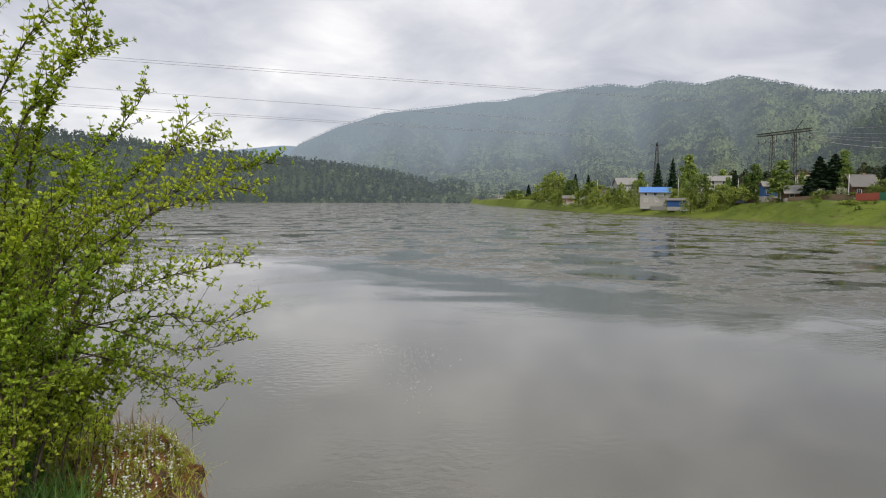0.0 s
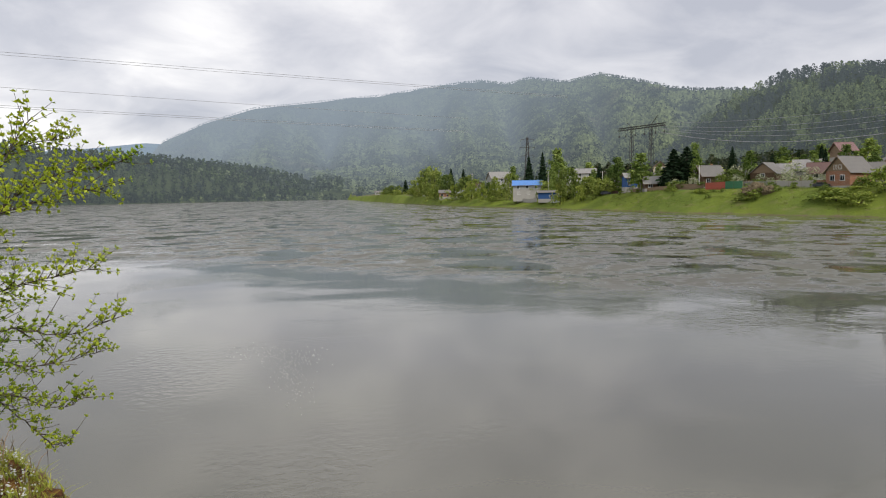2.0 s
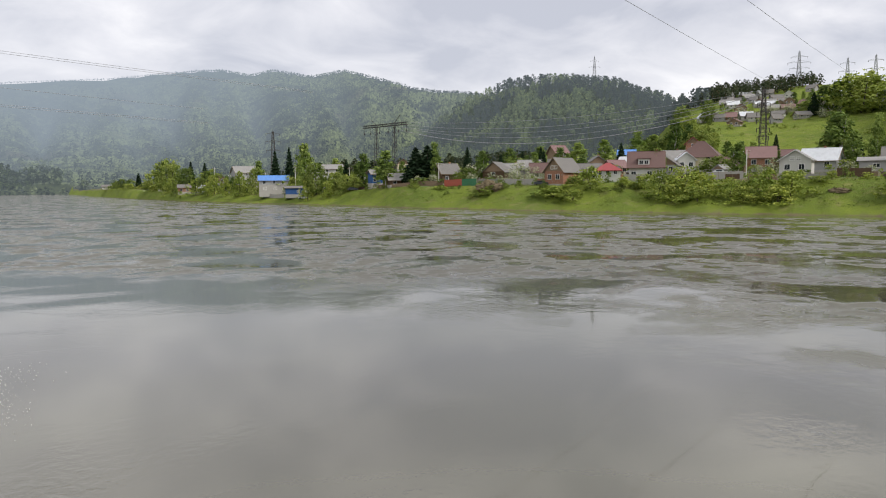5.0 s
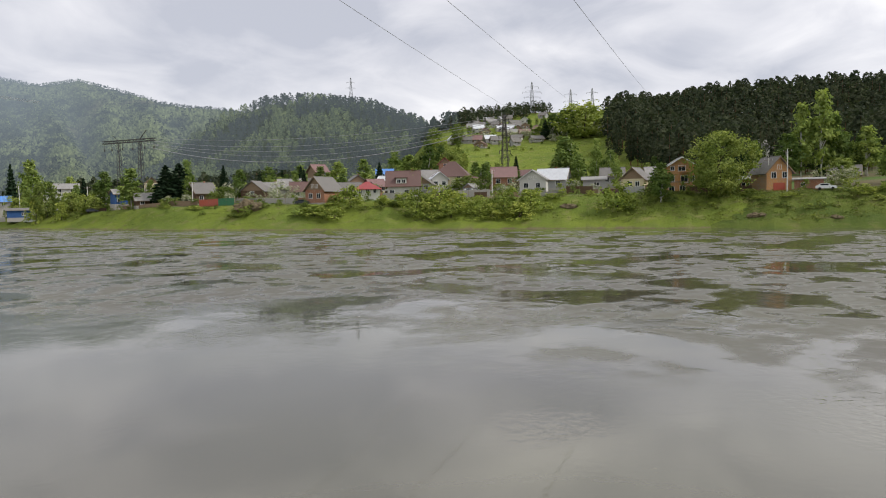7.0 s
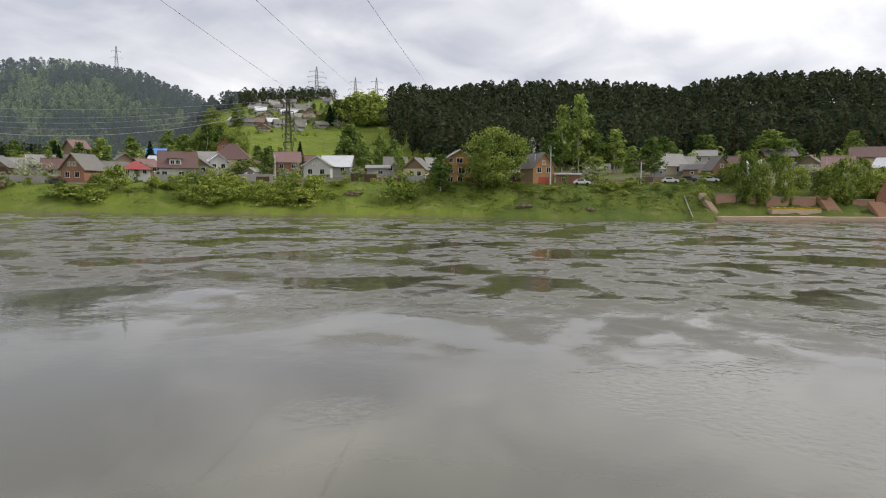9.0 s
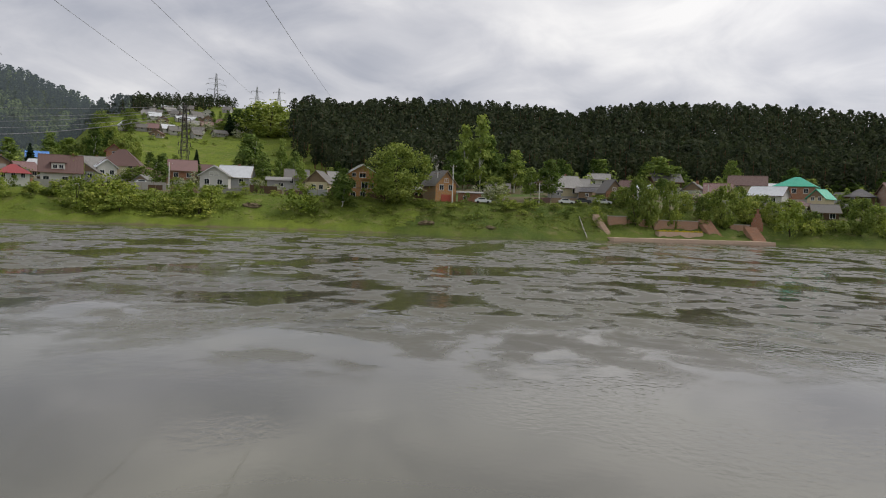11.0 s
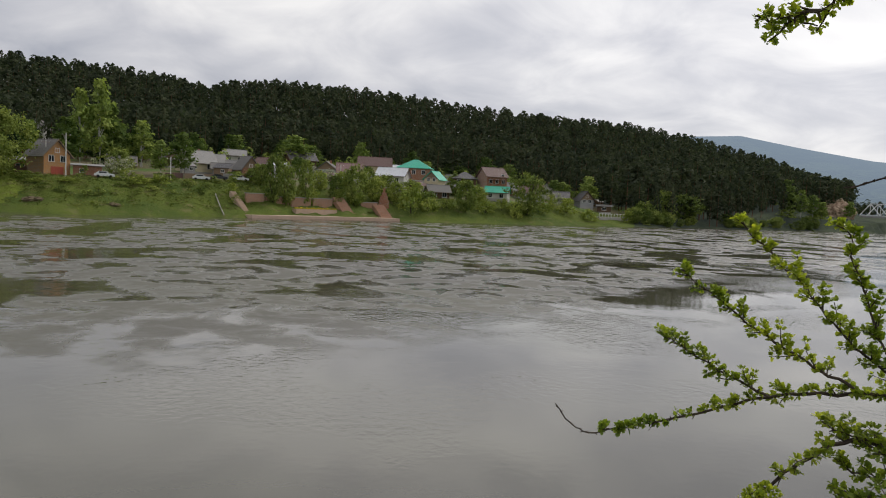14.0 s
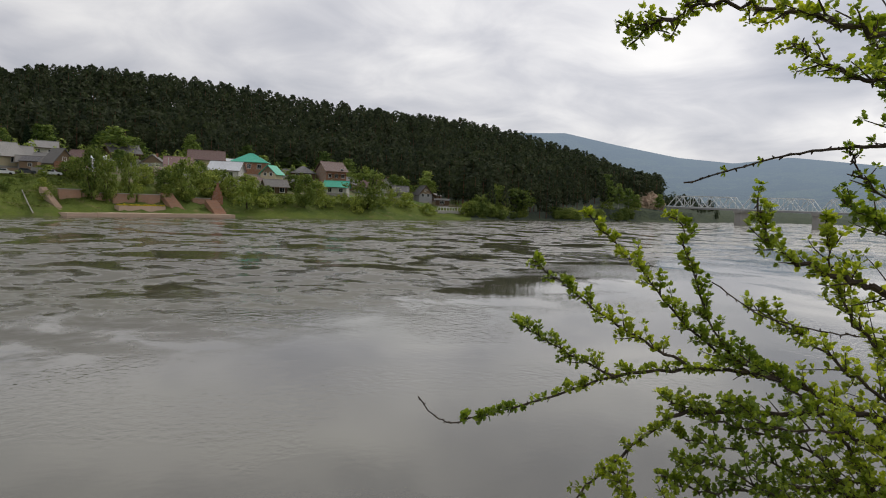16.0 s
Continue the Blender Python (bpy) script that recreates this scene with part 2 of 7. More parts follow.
streak = M_WATER.span(M_WATER.noise(0.36, 3, (1, 1, 1), 0.55, 0.3), 0.40, 0.58, 0.12, 1.0)
rip = M_WATER.math("MULTIPLY", ruffle, M_WATER.math("MULTIPLY", streak, slick))
breeze = M_WATER.span(M_WATER.noise(0.07, 4, (1, 1, 1), 0.55, 0.8), 0.52, 0.6)        # cat's paws on the calm water
paws = M_WATER.math("ADD", M_WATER.math("ADD", 0.12, M_WATER.math("MULTIPLY", breeze, 1.0)), rip)


def waves(scale, detail, rough, amount, height):
    w = M_WATER.math("SUBTRACT", M_WATER.noise(scale, detail, (1, 1, 1), rough, 0.3), 0.5)
    M_WATER.bump(M_WATER.math("MULTIPLY", w, amount), 1.0, height)


M_WATER.bump(M_WATER.noise(0.05, 2, (0.8, 1.0, 1), 0.5, 0.6), 0.5, 0.2)               # slow swells
swell = M_WATER.math("ADD", M_WATER.math("MULTIPLY", ruffle, 0.25), M_WATER.math("MULTIPLY", rip, 0.75))
waves(0.28, 3, 0.5, swell, 0.14)
waves(0.75, 3, 0.5, swell, 0.05)
waves(0.9, 3, 0.55, rip, 0.045)
waves(3.0, 3, 0.5, paws, 0.017)
M_WATER.l.new(M_WATER.math("ADD", 0.03, M_WATER.math("MULTIPLY", rip, 0.58)), M_WATER.p.inputs["Roughness"])   # ripples too small to see one by one
M_WATER.blend(M_WATER.span(M_WATER.noise(0.05, 4), 0.4, 0.65), (0.078, 0.071, 0.051))
M_WATER = M_WATER.done()

M_PINE = foliage("pine_needles", (0.046, 0.058, 0.038), (0.088, 0.099, 0.057), 0.17, (0.8, 1.0, 0.6), 0.35, 0.22, spec=0.03)
M_SPRUCE = foliage("spruce_needles", (0.020, 0.040, 0.020), (0.030, 0.055, 0.022), 0.2, (0.8, 1.0, 0.5), 0.1, 0.4)
# air paints a haze glow into the next three, by distance
M_MIXED = foliage("hazed_hillside_leaves", (0.038, 0.049, 0.030), (0.155, 0.192, 0.062), 0.016, (0.9, 1.0, 0.5), 0.25, 0.22, air=3900, sharp=(0.50, 0.57), spec=0.03)
M_BEND = foliage("hazed_bank_leaves", (0.028, 0.040, 0.024), (0.080, 0.110, 0.042), 0.02, (0.9, 1.0, 0.4), 0.2, 0.25, air=8000, sharp=(0.46, 0.62), spec=0.03)
M_HILL_BARK = foliage("hazed_hillside_stems", (0.04, 0.034, 0.026), (0.07, 0.06, 0.045), 0.2, (1, 1, 1), 0.01, 0.3, air=9000)
M_BIRCH = foliage("birch_leaves", (0.155, 0.225, 0.055), (0.235, 0.30, 0.09), 2.2, (0.95, 1.0, 0.5), 0.35, 0.35, each=0.45)
M_BUSH = foliage("willow_leaves", (0.165, 0.225, 0.05), (0.265, 0.31, 0.085), 2.0, (0.95, 1.0, 0.5), 0.3, 0.35, each=0.42)
M_HEDGE = foliage("fresh_willow_leaves", (0.21, 0.275, 0.05), (0.33, 0.37, 0.09), 2.4, (0.95, 1.0, 0.5), 0.3, 0.35, each=0.25)
M_BLOSSOM = foliage("blossoming_twigs", (0.52, 0.52, 0.40), (0.22, 0.28, 0.10), 3.0, (1, 1, 0.8), 0.3, 0.4)
M_BARK = paint("dark_bark", (0.055, 0.042, 0.032), 0.9)
M_PBARK = paint("pine_bark", (0.16, 0.085, 0.05), 0.9)
M_WBARK = paint("birch_bark", (0.55, 0.53, 0.48), 0.8, 3.0, 0.6)


# ---- mesh helpers ----
def mesh_of(name, verts, faces, mats, slots=None):
    """One mesh from arrays of vertices and of triangles or quads."""
    verts, faces = np.asarray(verts, np.float32), np.asarray(faces, np.int32)
    me = bpy.data.meshes.new(name)
    k = faces.shape[1]
    me.vertices.add(len(verts))
    me.vertices.foreach_set("co", verts.ravel())
    me.loops.add(faces.size)
    me.loops.foreach_set("vertex_index", faces.ravel())
    me.polygons.add(len(faces))
    me.polygons.foreach_set("loop_start", np.arange(0, faces.size, k, dtype=np.int32))
    if slots is not None:
        me.polygons.foreach_set("material_index", np.asarray(slots, np.int32))
    for m in mats if isinstance(mats, (list, tuple)) else [mats]:
        me.materials.append(m)
    me.update(calc_edges=True)
    return me


def part(name, bm, material, parent, label=""):
    """A bmesh as one mesh object under a thing."""
    me = bpy.data.meshes.new(name)
    bm.to_mesh(me)
    bm.free()
    me.materials.append(material)
    ob = new(name, me)
    ob.parent = parent
    return tagged(ob, label)


def thing(name, m, label, category, group=""):
    ob = new(name)
    ob.matrix_world = m
    return tagged(ob, label, category, group)


def box(bm, x0, x1, y0, y1, z0, z1):
    v = [bm.verts.new(c) for c in ((x0, y0, z0), (x1, y0, z0), (x1, y1, z0), (x0, y1, z0), (x0, y0, z1), (x1, y0, z1), (x1, y1, z1), (x0, y1, z1))]
    for f in ((3, 2, 1, 0), (4, 5, 6, 7), (0, 1, 5, 4), (1, 2, 6, 5), (2, 3, 7, 6), (3, 0, 4, 7)):
        bm.faces.new([v[i] for i in f])
    return v


def boxed(*b):
    bm = bmesh.new()
    box(bm, *b)
    return bm


def beam(bm, a, c, w, sides=4, w2=None):
    """A bar from a to c, w thick."""
    a, c = Vector(a), Vector(c)
    q = (c - a).to_track_quat("Z", "Y")
    rings = []
    for p, ww in ((a, w), (c, w if w2 is None else w2)):
        rings.append([bm.verts.new(p + q @ Vector((cos(2 * pi * (i + 0.5) / sides) * ww / 2, sin(2 * pi * (i + 0.5) / sides) * ww / 2, 0))) for i in range(sides)])
    for i in range(sides):
        j = (i + 1) % sides
        bm.faces.new((rings[0][i], rings[0][j], rings[1][j], rings[1][i]))
    bm.faces.new(rings[0][::-1])
    bm.faces.new(rings[1])


def tube(bm, pts, radii, sides=5):
    """A tapering tube along points."""
    rings = []
    for i, p in enumerate(pts):
        a, c = pts[max(i - 1, 0)], pts[min(i + 1, len(pts) - 1)]
        q = (Vector(c) - Vector(a)).to_track_quat("Z", "Y")
        rings.append([bm.verts.new(Vector(p) + q @ Vector((cos(2 * pi * k / sides), sin(2 * pi * k / sides), 0)) * radii[i]) for k in range(sides)])
    for r0, r1 in zip(rings, rings[1:]):
        for k in range(sides):
            j = (k + 1) % sides
            bm.faces.new((r0[k], r0[j], r1[j], r1[k]))
    bm.faces.new(rings[0][::-1])
    bm.faces.new(rings[-1])


# ---- the lie of the land ----
def curve(rows):
    xs, ys = zip(*rows)
    return lambda v: np.interp(v, xs, ys)


SHORE = curve([(-180, 900), (-60, 900), (-33, 1000), (-15, 1350), (0, 1600), (2.2, 1600), (3.6, 900), (6, 620), (9.8, 436), (14, 355), (18.5, 307), (27, 232), (36, 198),
               (45, 178), (55, 168), (67, 162), (77, 155), (88, 170), (99.5, 192), (109, 212), (116, 246), (120, 268), (127, 325), (132, 385), (135, 400),
               (139, 520), (143, 640), (150, 760), (180, 900)])
TERRACE = curve([(-180, 6), (0, 3), (3.6, 6), (5, 8.5), (7.5, 6), (10, 3.8), (17, 3.6), (22, 5.6), (28, 7), (40, 7), (55, 7.5), (67, 8), (75, 7.2), (83, 8.2), (90, 8.5), (100, 7), (108, 6.5), (115, 5),
                 (120, 3), (130, 3), (136, 4.5), (180, 5)])
RISE = curve([(-180, 0.03), (0, 0.01), (28, 0.03), (38, 0.06), (50, 0.075), (64, 0.07), (75, 0.08), (95, 0.10), (105, 0.09), (116, 0.06), (125, 0.03), (180, 0.02)])


def ease(t):
    t = np.clip(t, 0, 1)
    return t * t * (3 - 2 * t)


MOUNTAIN = curve([(-12, 3500), (0.7, 3500), (5.2, 3400), (9.7, 3200), (13.1, 3000), (16.9, 2700), (22.5, 2300), (26, 2100), (33, 1850)])


# each ridge: bearing, crest distance, ground elevation of the crest in degrees; foot as a share of the crest distance
def ridge(foot, rows, edge=1.0, even=False):
    bear, dist, deg = zip(*rows)

    def height(az, r):
        rc = np.interp(az, bear, dist)
        zc = np.interp(az, bear, deg)
        zc = np.where((az < bear[0]) | (az > bear[-1]), 0, EYE + rc * np.tan(np.radians(zc)))
        t = (r - rc * foot) / (rc * (1 - foot))
        return np.where(t < 1, zc * np.clip(t, 0, 1) ** edge * (1.0 if even else 0.35 + 0.65 * ease(t)), zc * (1 - 0.6 * ease((r - rc) / rc)))
    return height


RIDGES = {
    "valley": ridge(0.45, [(-40, 4400, 0.3), (-24, 4400, 3.2), (-17, 4400, 3.75), (-12.8, 4400, 4.25), (-8, 4400, 4.0), (4, 4400, 2.0), (8, 4400, 0.2)]),
    "mountain": ridge(0.40, [(-14.5, 3500, 1.32), (-11.5, 3500, 4.37), (-8.4, 3500, 5.82), (-4.8, 3500, 6.97), (0.7, 3500, 7.59), (5.2, 3400, 8.02), (9.7, 3200, 8.72), (13.1, 3000, 9.02),
                             (15.2, 2800, 8.72), (16.9, 2700, 9.12), (19.8, 2500, 8.72), (22.5, 2300, 9.22), (26, 2100, 8.40), (27.7, 2000, 7.95), (29.8, 1950, 7.60), (32, 1850, 7.50), (34, 1850, 7.2), (40, 1800, 6.12), (50, 1800, 5.32), (60, 1800, 3.32)]),
    "hill": ridge(0.5, [(24, 1000, 1.2), (27.7, 1000, 3.0), (30, 1000, 5.0), (32, 1000, 6.55), (34.1, 980, 7.05), (36.1, 950, 7.6), (38.9, 920, 7.95), (42, 890, 7.95), (43.85, 880, 7.75), (45.7, 860, 6.95), (47.4, 840, 6.3), (49, 820, 5.4), (53, 800, 2.50)]),
    "meadow": ridge(0.42, [(43, 520, 1.20), (46, 520, 2.60), (48.4, 520, 5.35), (51.2, 560, 6.65), (54, 580, 6.85), (57, 580, 7.05), (60, 570, 7.05), (64, 540, 6.95), (70, 520, 6.25), (76, 500, 3.00)], even=True),
    "pines": ridge(0.52, [(62.5, 430, 0.60), (64.5, 430, 3.75), (66, 430, 5.45), (70, 430, 6.05), (78, 430, 6.05), (83.5, 440, 5.65), (84.8, 440, 5.35), (87, 440, 5.95), (91, 440, 6.25), (97, 445, 6.05),
                          (104, 455, 5.45), (112, 470, 4.75), (117, 480, 4.45), (121.6, 490, 3.75), (125, 490, 2.85), (128.3, 490, 1.95), (131, 490, 0.90), (134, 490, 0.35), (136, 490, 0.10)]),
    "left_woods": ridge(0.72, [(-90, 1300, 4.0), (-29, 1300, 4.4), (-23.5, 1400, 3.8), (-19.9, 1500, 3.25), (-14.9, 1600, 2.9), (-8.4, 1750, 2.4), (-3.9, 1850, 1.85), (-1.1, 1900, 1.2), (0.7, 1900, 0.6), (1.9, 1900, 0.1), (2.3, 1900, 0)]),
    "downstream": ridge(0.45, [(112, 4300, 4.6), (122.4, 4300, 5.75), (126, 4300, 5.85), (130, 4300, 5.0), (134.7, 4300, 4.1), (138.7, 4300, 3.75), (142.5, 4300, 4.25), (148.4, 4300, 3.7), (180, 4300, 4.5)]),
    "behind": ridge(0.3, [(-180, 700, 6), (-90, 700, 5.5), (-45, 900, 3)]),
    "behind_right": ridge(0.3, [(165, 900, 2), (180, 700, 6)]),
}


def wobble(x, y, s, seed=0.0):
    """Cheap smooth unevenness, about -1 to 1."""
    return (np.sin(x * s + 1.3 * np.sin(y * s * 0.7 + seed)) + np.sin(y * s * 1.3 + 1.7 * np.sin(x * s * 0.6 + seed * 2)) + 0.5 * np.sin((x + y) * s * 2.3 + seed)) / 2.5


BANK = radians(62)  # the near bank's outward bearing


def land(x, y):
    """Height of the ground over the river, and what grows on it: 0 shore, 1 grass, 2 yards, 3 forest, 4 mountain, 5 valley mountain."""
    x, y = np.asarray(x, float), np.asarray(y, float)
    r, az = np.hypot(x, y), np.degrees(np.arctan2(x, y))
    s = x * sin(BANK) + y * cos(BANK)
    along = x * cos(BANK) - y * sin(BANK)
    edge = 0.75 + 0.35 * np.sin(along * 0.7 + 1.0) + 0.2 * np.sin(along * 1.9) - 0.75 * ease((-along - 2.2) / 2.0) - 2.2 * ease((-along - 5.1) / 2.6) - 1.6 * ease((along - 0.7) / 1.2)
    near = 4.9 - 8.0 * ease((s - edge) / 1.1) + 0.05 * wobble(x, y, 2.1)
    shore = SHORE(az) + 1.2 * np.sin(az * 0.83) + 0.7 * np.sin(az * 2.07 + 1) + 0.5 * np.sin(az * 5.3)
    d = r - shore
    t = TERRACE(az) * (0.2 * np.clip(d / 4, 0, 1) + 0.8 * ease((d - 3) / 21))
    far = np.where(d < 0, np.maximum(-3.0, d * 0.25), t + np.clip(d - 24, 0, 170) * RISE(az) + 0.25 * wobble(x, y, 0.16) * ease(d / 8))
    zone = np.where(d < 5, 0, np.where(d < 22.5 + 2.5 * wobble(x, y, 0.2, 5.0), 1, 2))
    for name, up in RIDGES.items():
        z = up(az, r) * (1 + (0.05 if name in ("hill", "left_woods") else 0.0) * wobble(x, y, 0.012, 2.0) * np.clip((r - 200) / 600, 0, 1))
        if name == "mountain":
            z = z * (1 + 0.22 * np.sin(az * 1.1 + r * 0.0021) * np.sin(az * 0.43 + 2 + r * 0.0012) * (1 - ease((r / MOUNTAIN(az) - 0.45) / 0.45)))
            spur = np.abs(np.sin(az * 0.42 + 0.9 * np.sin(r * 0.0016 + az * 0.11) + 0.5)) * 0.65 + np.abs(np.sin(az * 1.05 + 0.8 * np.sin(r * 0.0031) + 1.9)) * 0.35
            z = z * (1 - 0.40 * (1 - spur) * ease((1 - r / MOUNTAIN(az)) / 0.18))
        if name == "left_woods":
            z = z * ease(d / 150 + 0.1)
        zz = np.where(d > 10, z, -9)
        kind = {"valley": 5, "mountain": 4, "hill": 3, "meadow": 1, "downstream": 5}.get(name, 3)
        over = zz > np.maximum(far, TERRACE(az) + 3)
        zone = np.where(over, kind, zone)
        far = np.maximum(far, zz)
    zone = np.where(((az < 2.4) | (az > 118.5))  & (d > -30) & (zone < 3), 3, zone)
    is_near = s < 30
    inside = (r < 260) & is_near
    return np.where(inside, np.where(s < edge + 9, near, np.minimum(-3.0, near)), far), np.where(inside, np.where(s < edge + 0.2, 1, 0), zone)


def ground(az, r):
    a = radians(az)
    return float(land(r * sin(a), r * cos(a))[0])


def spot(az, d, lift=0.0, turn=0.0, scale=1.0):
    """Pose d metres behind the far waterline at a bearing, facing the river."""
    r = float(SHORE(az)) + d
    a = radians(az)
    return Matrix.Translation((r * sin(a), r * cos(a), ground(az, r) + lift)) @ pose(0, 0, 0, 0, 0, -az + turn) @ Matrix.Scale(scale, 4), r


def sight(r, deg):
    """Height over the river of what is seen at that elevation, r metres off."""
    return EYE + r * tan(radians(deg))


# ---- ground and river ----
fine_az = np.concatenate([np.arange(-180, -48, 3.0), np.arange(-48, 160, 0.38), np.arange(160, 180.1, 3.0)])
rad = np.concatenate([[0.0], np.geomspace(0.5, 30, 40), np.geomspace(34, 140, 12), np.arange(146, 480, 3.5), np.geomspace(484, 990, 24), np.arange(1000, 1960, 24), np.geomspace(1990, 4900, 32)])
A, R = np.meshgrid(np.radians(fine_az), rad, indexing="ij")
X, Y = R * np.sin(A), R * np.cos(A)
Z, K = land(X, Y)
na, nr = A.shape
idx = np.arange(na * nr).reshape(na, nr)
quads = np.stack([idx[:-1, :-1], idx[1:, :-1], idx[1:, 1:], idx[:-1, 1:]], -1).reshape(-1, 4)[:, ::-1]
# slot 6, the darker grass, takes over at about bearing 70
ob = new("ground", mesh_of("ground", np.stack([X, Y, Z], -1).reshape(-1, 3), quads, [M_GRASS, M_GRASS, M_YARD, M_FLOOR, M_FAR, M_RIM, M_GRASS_DARK], np.where((np.degrees(A) > 45) & (R > 100) & (R < 330) & (K < 2) & (wobble(X, Y, 0.07, 2.0) * 7 + wobble(X, Y, 0.31, 1.0) * 4 + np.degrees(A) > 70), 6, K)[:-1, :-1].reshape(-1)))
ob.data.shade_smooth()
tagged(ob, "grassy river banks, wooded hills and hazy mountains", "ground", kind="structure")

CALM = curve([(-180, 60), (-35, 92), (-10, 70), (5, 54), (20, 46), (60, 42), (100, 44), (117, 47), (127, 72), (138, 130), (150, 150), (180, 60)])  # how far the calm water reaches
WAVES = np.random.default_rng(17)


def wavelets(x, y):
    """Height of the river's surface, a slow swell, and how far it is ruffled: not near the eye's bank, less below the far one."""
    r, az = np.hypot(x, y), np.degrees(np.arctan2(x, y))
    z = np.zeros_like(x)
    for _ in range(12):
        lam, a = WAVES.uniform(9, 25), radians(62) + WAVES.normal(0, 1.0)
        z += lam * np.sin(2 * pi / lam * (x * sin(a) + y * cos(a)) + WAVES.uniform(0, 2 * pi))
    grow = ease((r / CALM(az) + 0.25 * wobble(x, y, 0.06, 3.0) - 0.72) / 0.4)
    lee = 0.08 + 0.92 * ease((SHORE(az) - r) / 30)
    return 0.0011 * z * (0.1 + 0.9 * grow) * (1 - ease((r - 380) / 60)), grow * lee


wa = np.radians(np.concatenate([np.arange(-179.8, -36, 4.0), np.arange(-36, 152, 0.8), np.arange(152, 180.3, 4.0)]))
wr = np.concatenate([[0.5], np.geomspace(4, 24, 10), np.arange(26, 200, 2.4), np.geomspace(202, 450, 50), np.geomspace(470, 4850, 30)])
A, R = np.meshgrid(wa, wr, indexing="ij")
X, Y = R * np.sin(A), R * np.cos(A)
na, nr = A.shape
idx = np.arange(na * nr).reshape(na, nr)
quads = np.stack([idx[:-1, :-1], idx[1:, :-1], idx[1:, 1:], idx[:-1, 1:]], -1).reshape(-1, 4)[:, ::-1]
Z, ruff = wavelets(X, Y)
ob = new("river", mesh_of("river", np.stack([X, Y, Z], -1).reshape(-1, 3), quads, M_WATER))
ob.data.attributes.new("ruffle", "FLOAT", "POINT").data.foreach_set("value", ruff.ravel().astype(np.float32))
ob.data.shade_smooth()
tagged(ob, "wide grey river with slow ripples and slicks", "river", kind="structure")


# ---- woods ----
rng = np.random.default_rng(7)


def tufts(centres, sizes, rnd, flat=0.6):
    """Ragged eight-sided clumps of foliage as triangles."""
    base = np.array([(1, 0, 0), (0, 1, 0), (-1, 0, 0), (0, -1, 0), (0, 0, 1), (0, 0, -1)], float)
    tri = np.array([(0, 1, 4), (1, 2, 4), (2, 3, 4), (3, 0, 4), (1, 0, 5), (2, 1, 5), (3, 2, 5), (0, 3, 5)])
    n = len(centres)
    v = base[None] * sizes[:, None, None] * rnd.uniform(0.55, 1.35, (n, 6, 1))
    v[:, :, 2] *= flat
    a = rnd.uniform(0, 2 * pi, n)
    c, s = np.cos(a)[:, None], np.sin(a)[:, None]
    v = np.stack([v[:, :, 0] * c - v[:, :, 1] * s, v[:, :, 0] * s + v[:, :, 1] * c, v[:, :, 2]], -1)
    v += rnd.normal(0, 0.12, v.shape) * sizes[:, None, None] + centres[:, None]
    return v.reshape(-1, 3), (tri[None] + 6 * np.arange(n)[:, None, None]).reshape(-1, 3)


def shards(centres, sizes, rnd, faces=None, loose=0.5):
    """Small bent leaf sprays, two triangles each, turned every way or loosely along the directions in faces."""
    n = len(centres)
    k = rnd.normal(size=(n, 3))
    if faces is not None:
        k = faces / (np.linalg.norm(faces, axis=1)[:, None] + 1e-6) + k * loose
    k /= np.linalg.norm(k, axis=1)[:, None]
    u = np.cross(k, rnd.normal(size=(n, 3)))
    u /= np.linalg.norm(u, axis=1)[:, None]
    w = np.cross(k, u)
    s = sizes[:, None]
    v = np.stack([centres - u * s, centres + w * s * 0.65 - k * s * 0.2, centres + u * s, centres - w * s * 0.65 - k * s * 0.2], 1)
    f = np.array([(0, 1, 2), (0, 2, 3)])[None] + 4 * np.arange(n)[:, None, None]
    return v.reshape(-1, 3), f.reshape(-1, 3)


def stem(h, r0, r1, sides=5, bend=0.0):
    """A tapering trunk as triangles."""
    a = np.arange(sides) * 2 * pi / sides
    rows = [(0, r0), (h * 0.5, (r0 + r1) / 2), (h, r1)]
    v = np.concatenate([np.stack([np.cos(a) * r + bend * (z / h) ** 2, np.sin(a) * r, np.full(sides, z)], -1) for z, r in rows])
    f = []
    for k in range(2):
        for i in range(sides):
            j = (i + 1) % sides
            p, q = k * sides, (k + 1) * sides
            f += [(p + i, p + j, q + j), (p + i, q + j, q + i)]
    return v, np.array(f)


def joined(pieces):
    vs, fs, ms, at = [], [], [], 0
    for v, f, m in pieces:
        vs.append(v)
        fs.append(f + at)
        ms.append(np.full(len(f), m))
        at += len(v)
    return np.concatenate(vs), np.concatenate(fs), np.concatenate(ms)


def pine(rnd, n=70, low=0.35, size=0.046, wide=0.17, sides=5):
    """A pine one unit high: bare red stem and a tall rounded crown of needle sprays with uneven boughs."""
    t = (np.arange(n) + rnd.uniform(0, 1, n)) / n
    a = rnd.uniform(0, 2 * pi, n)
    bough = 1 + 0.28 * np.sin(3 * a + 9 * t + rnd.uniform(0, 6)) + 0.2 * np.sin(2 * a - 21 * t + rnd.uniform(0, 6))
    w = wide * np.clip(1 - t ** 3.0, 0.02, 1) ** 0.65 * np.clip(0.5 + 1.3 * t, 0, 1) * bough
    k = rnd.uniform(0.3, 1, n) ** 0.4
    out = np.stack([np.cos(a), np.sin(a), 0.35 + 0.9 * t], -1)
    p = np.stack([np.cos(a) * w * k, np.sin(a) * w * k, low + (0.965 - low) * t], -1)
    return joined([(*stem(0.9, 0.012, 0.004, sides), 1), (*shards(p, rnd.uniform(0.6, 1.35, n) * size, rnd, out, 0.55), 0)])


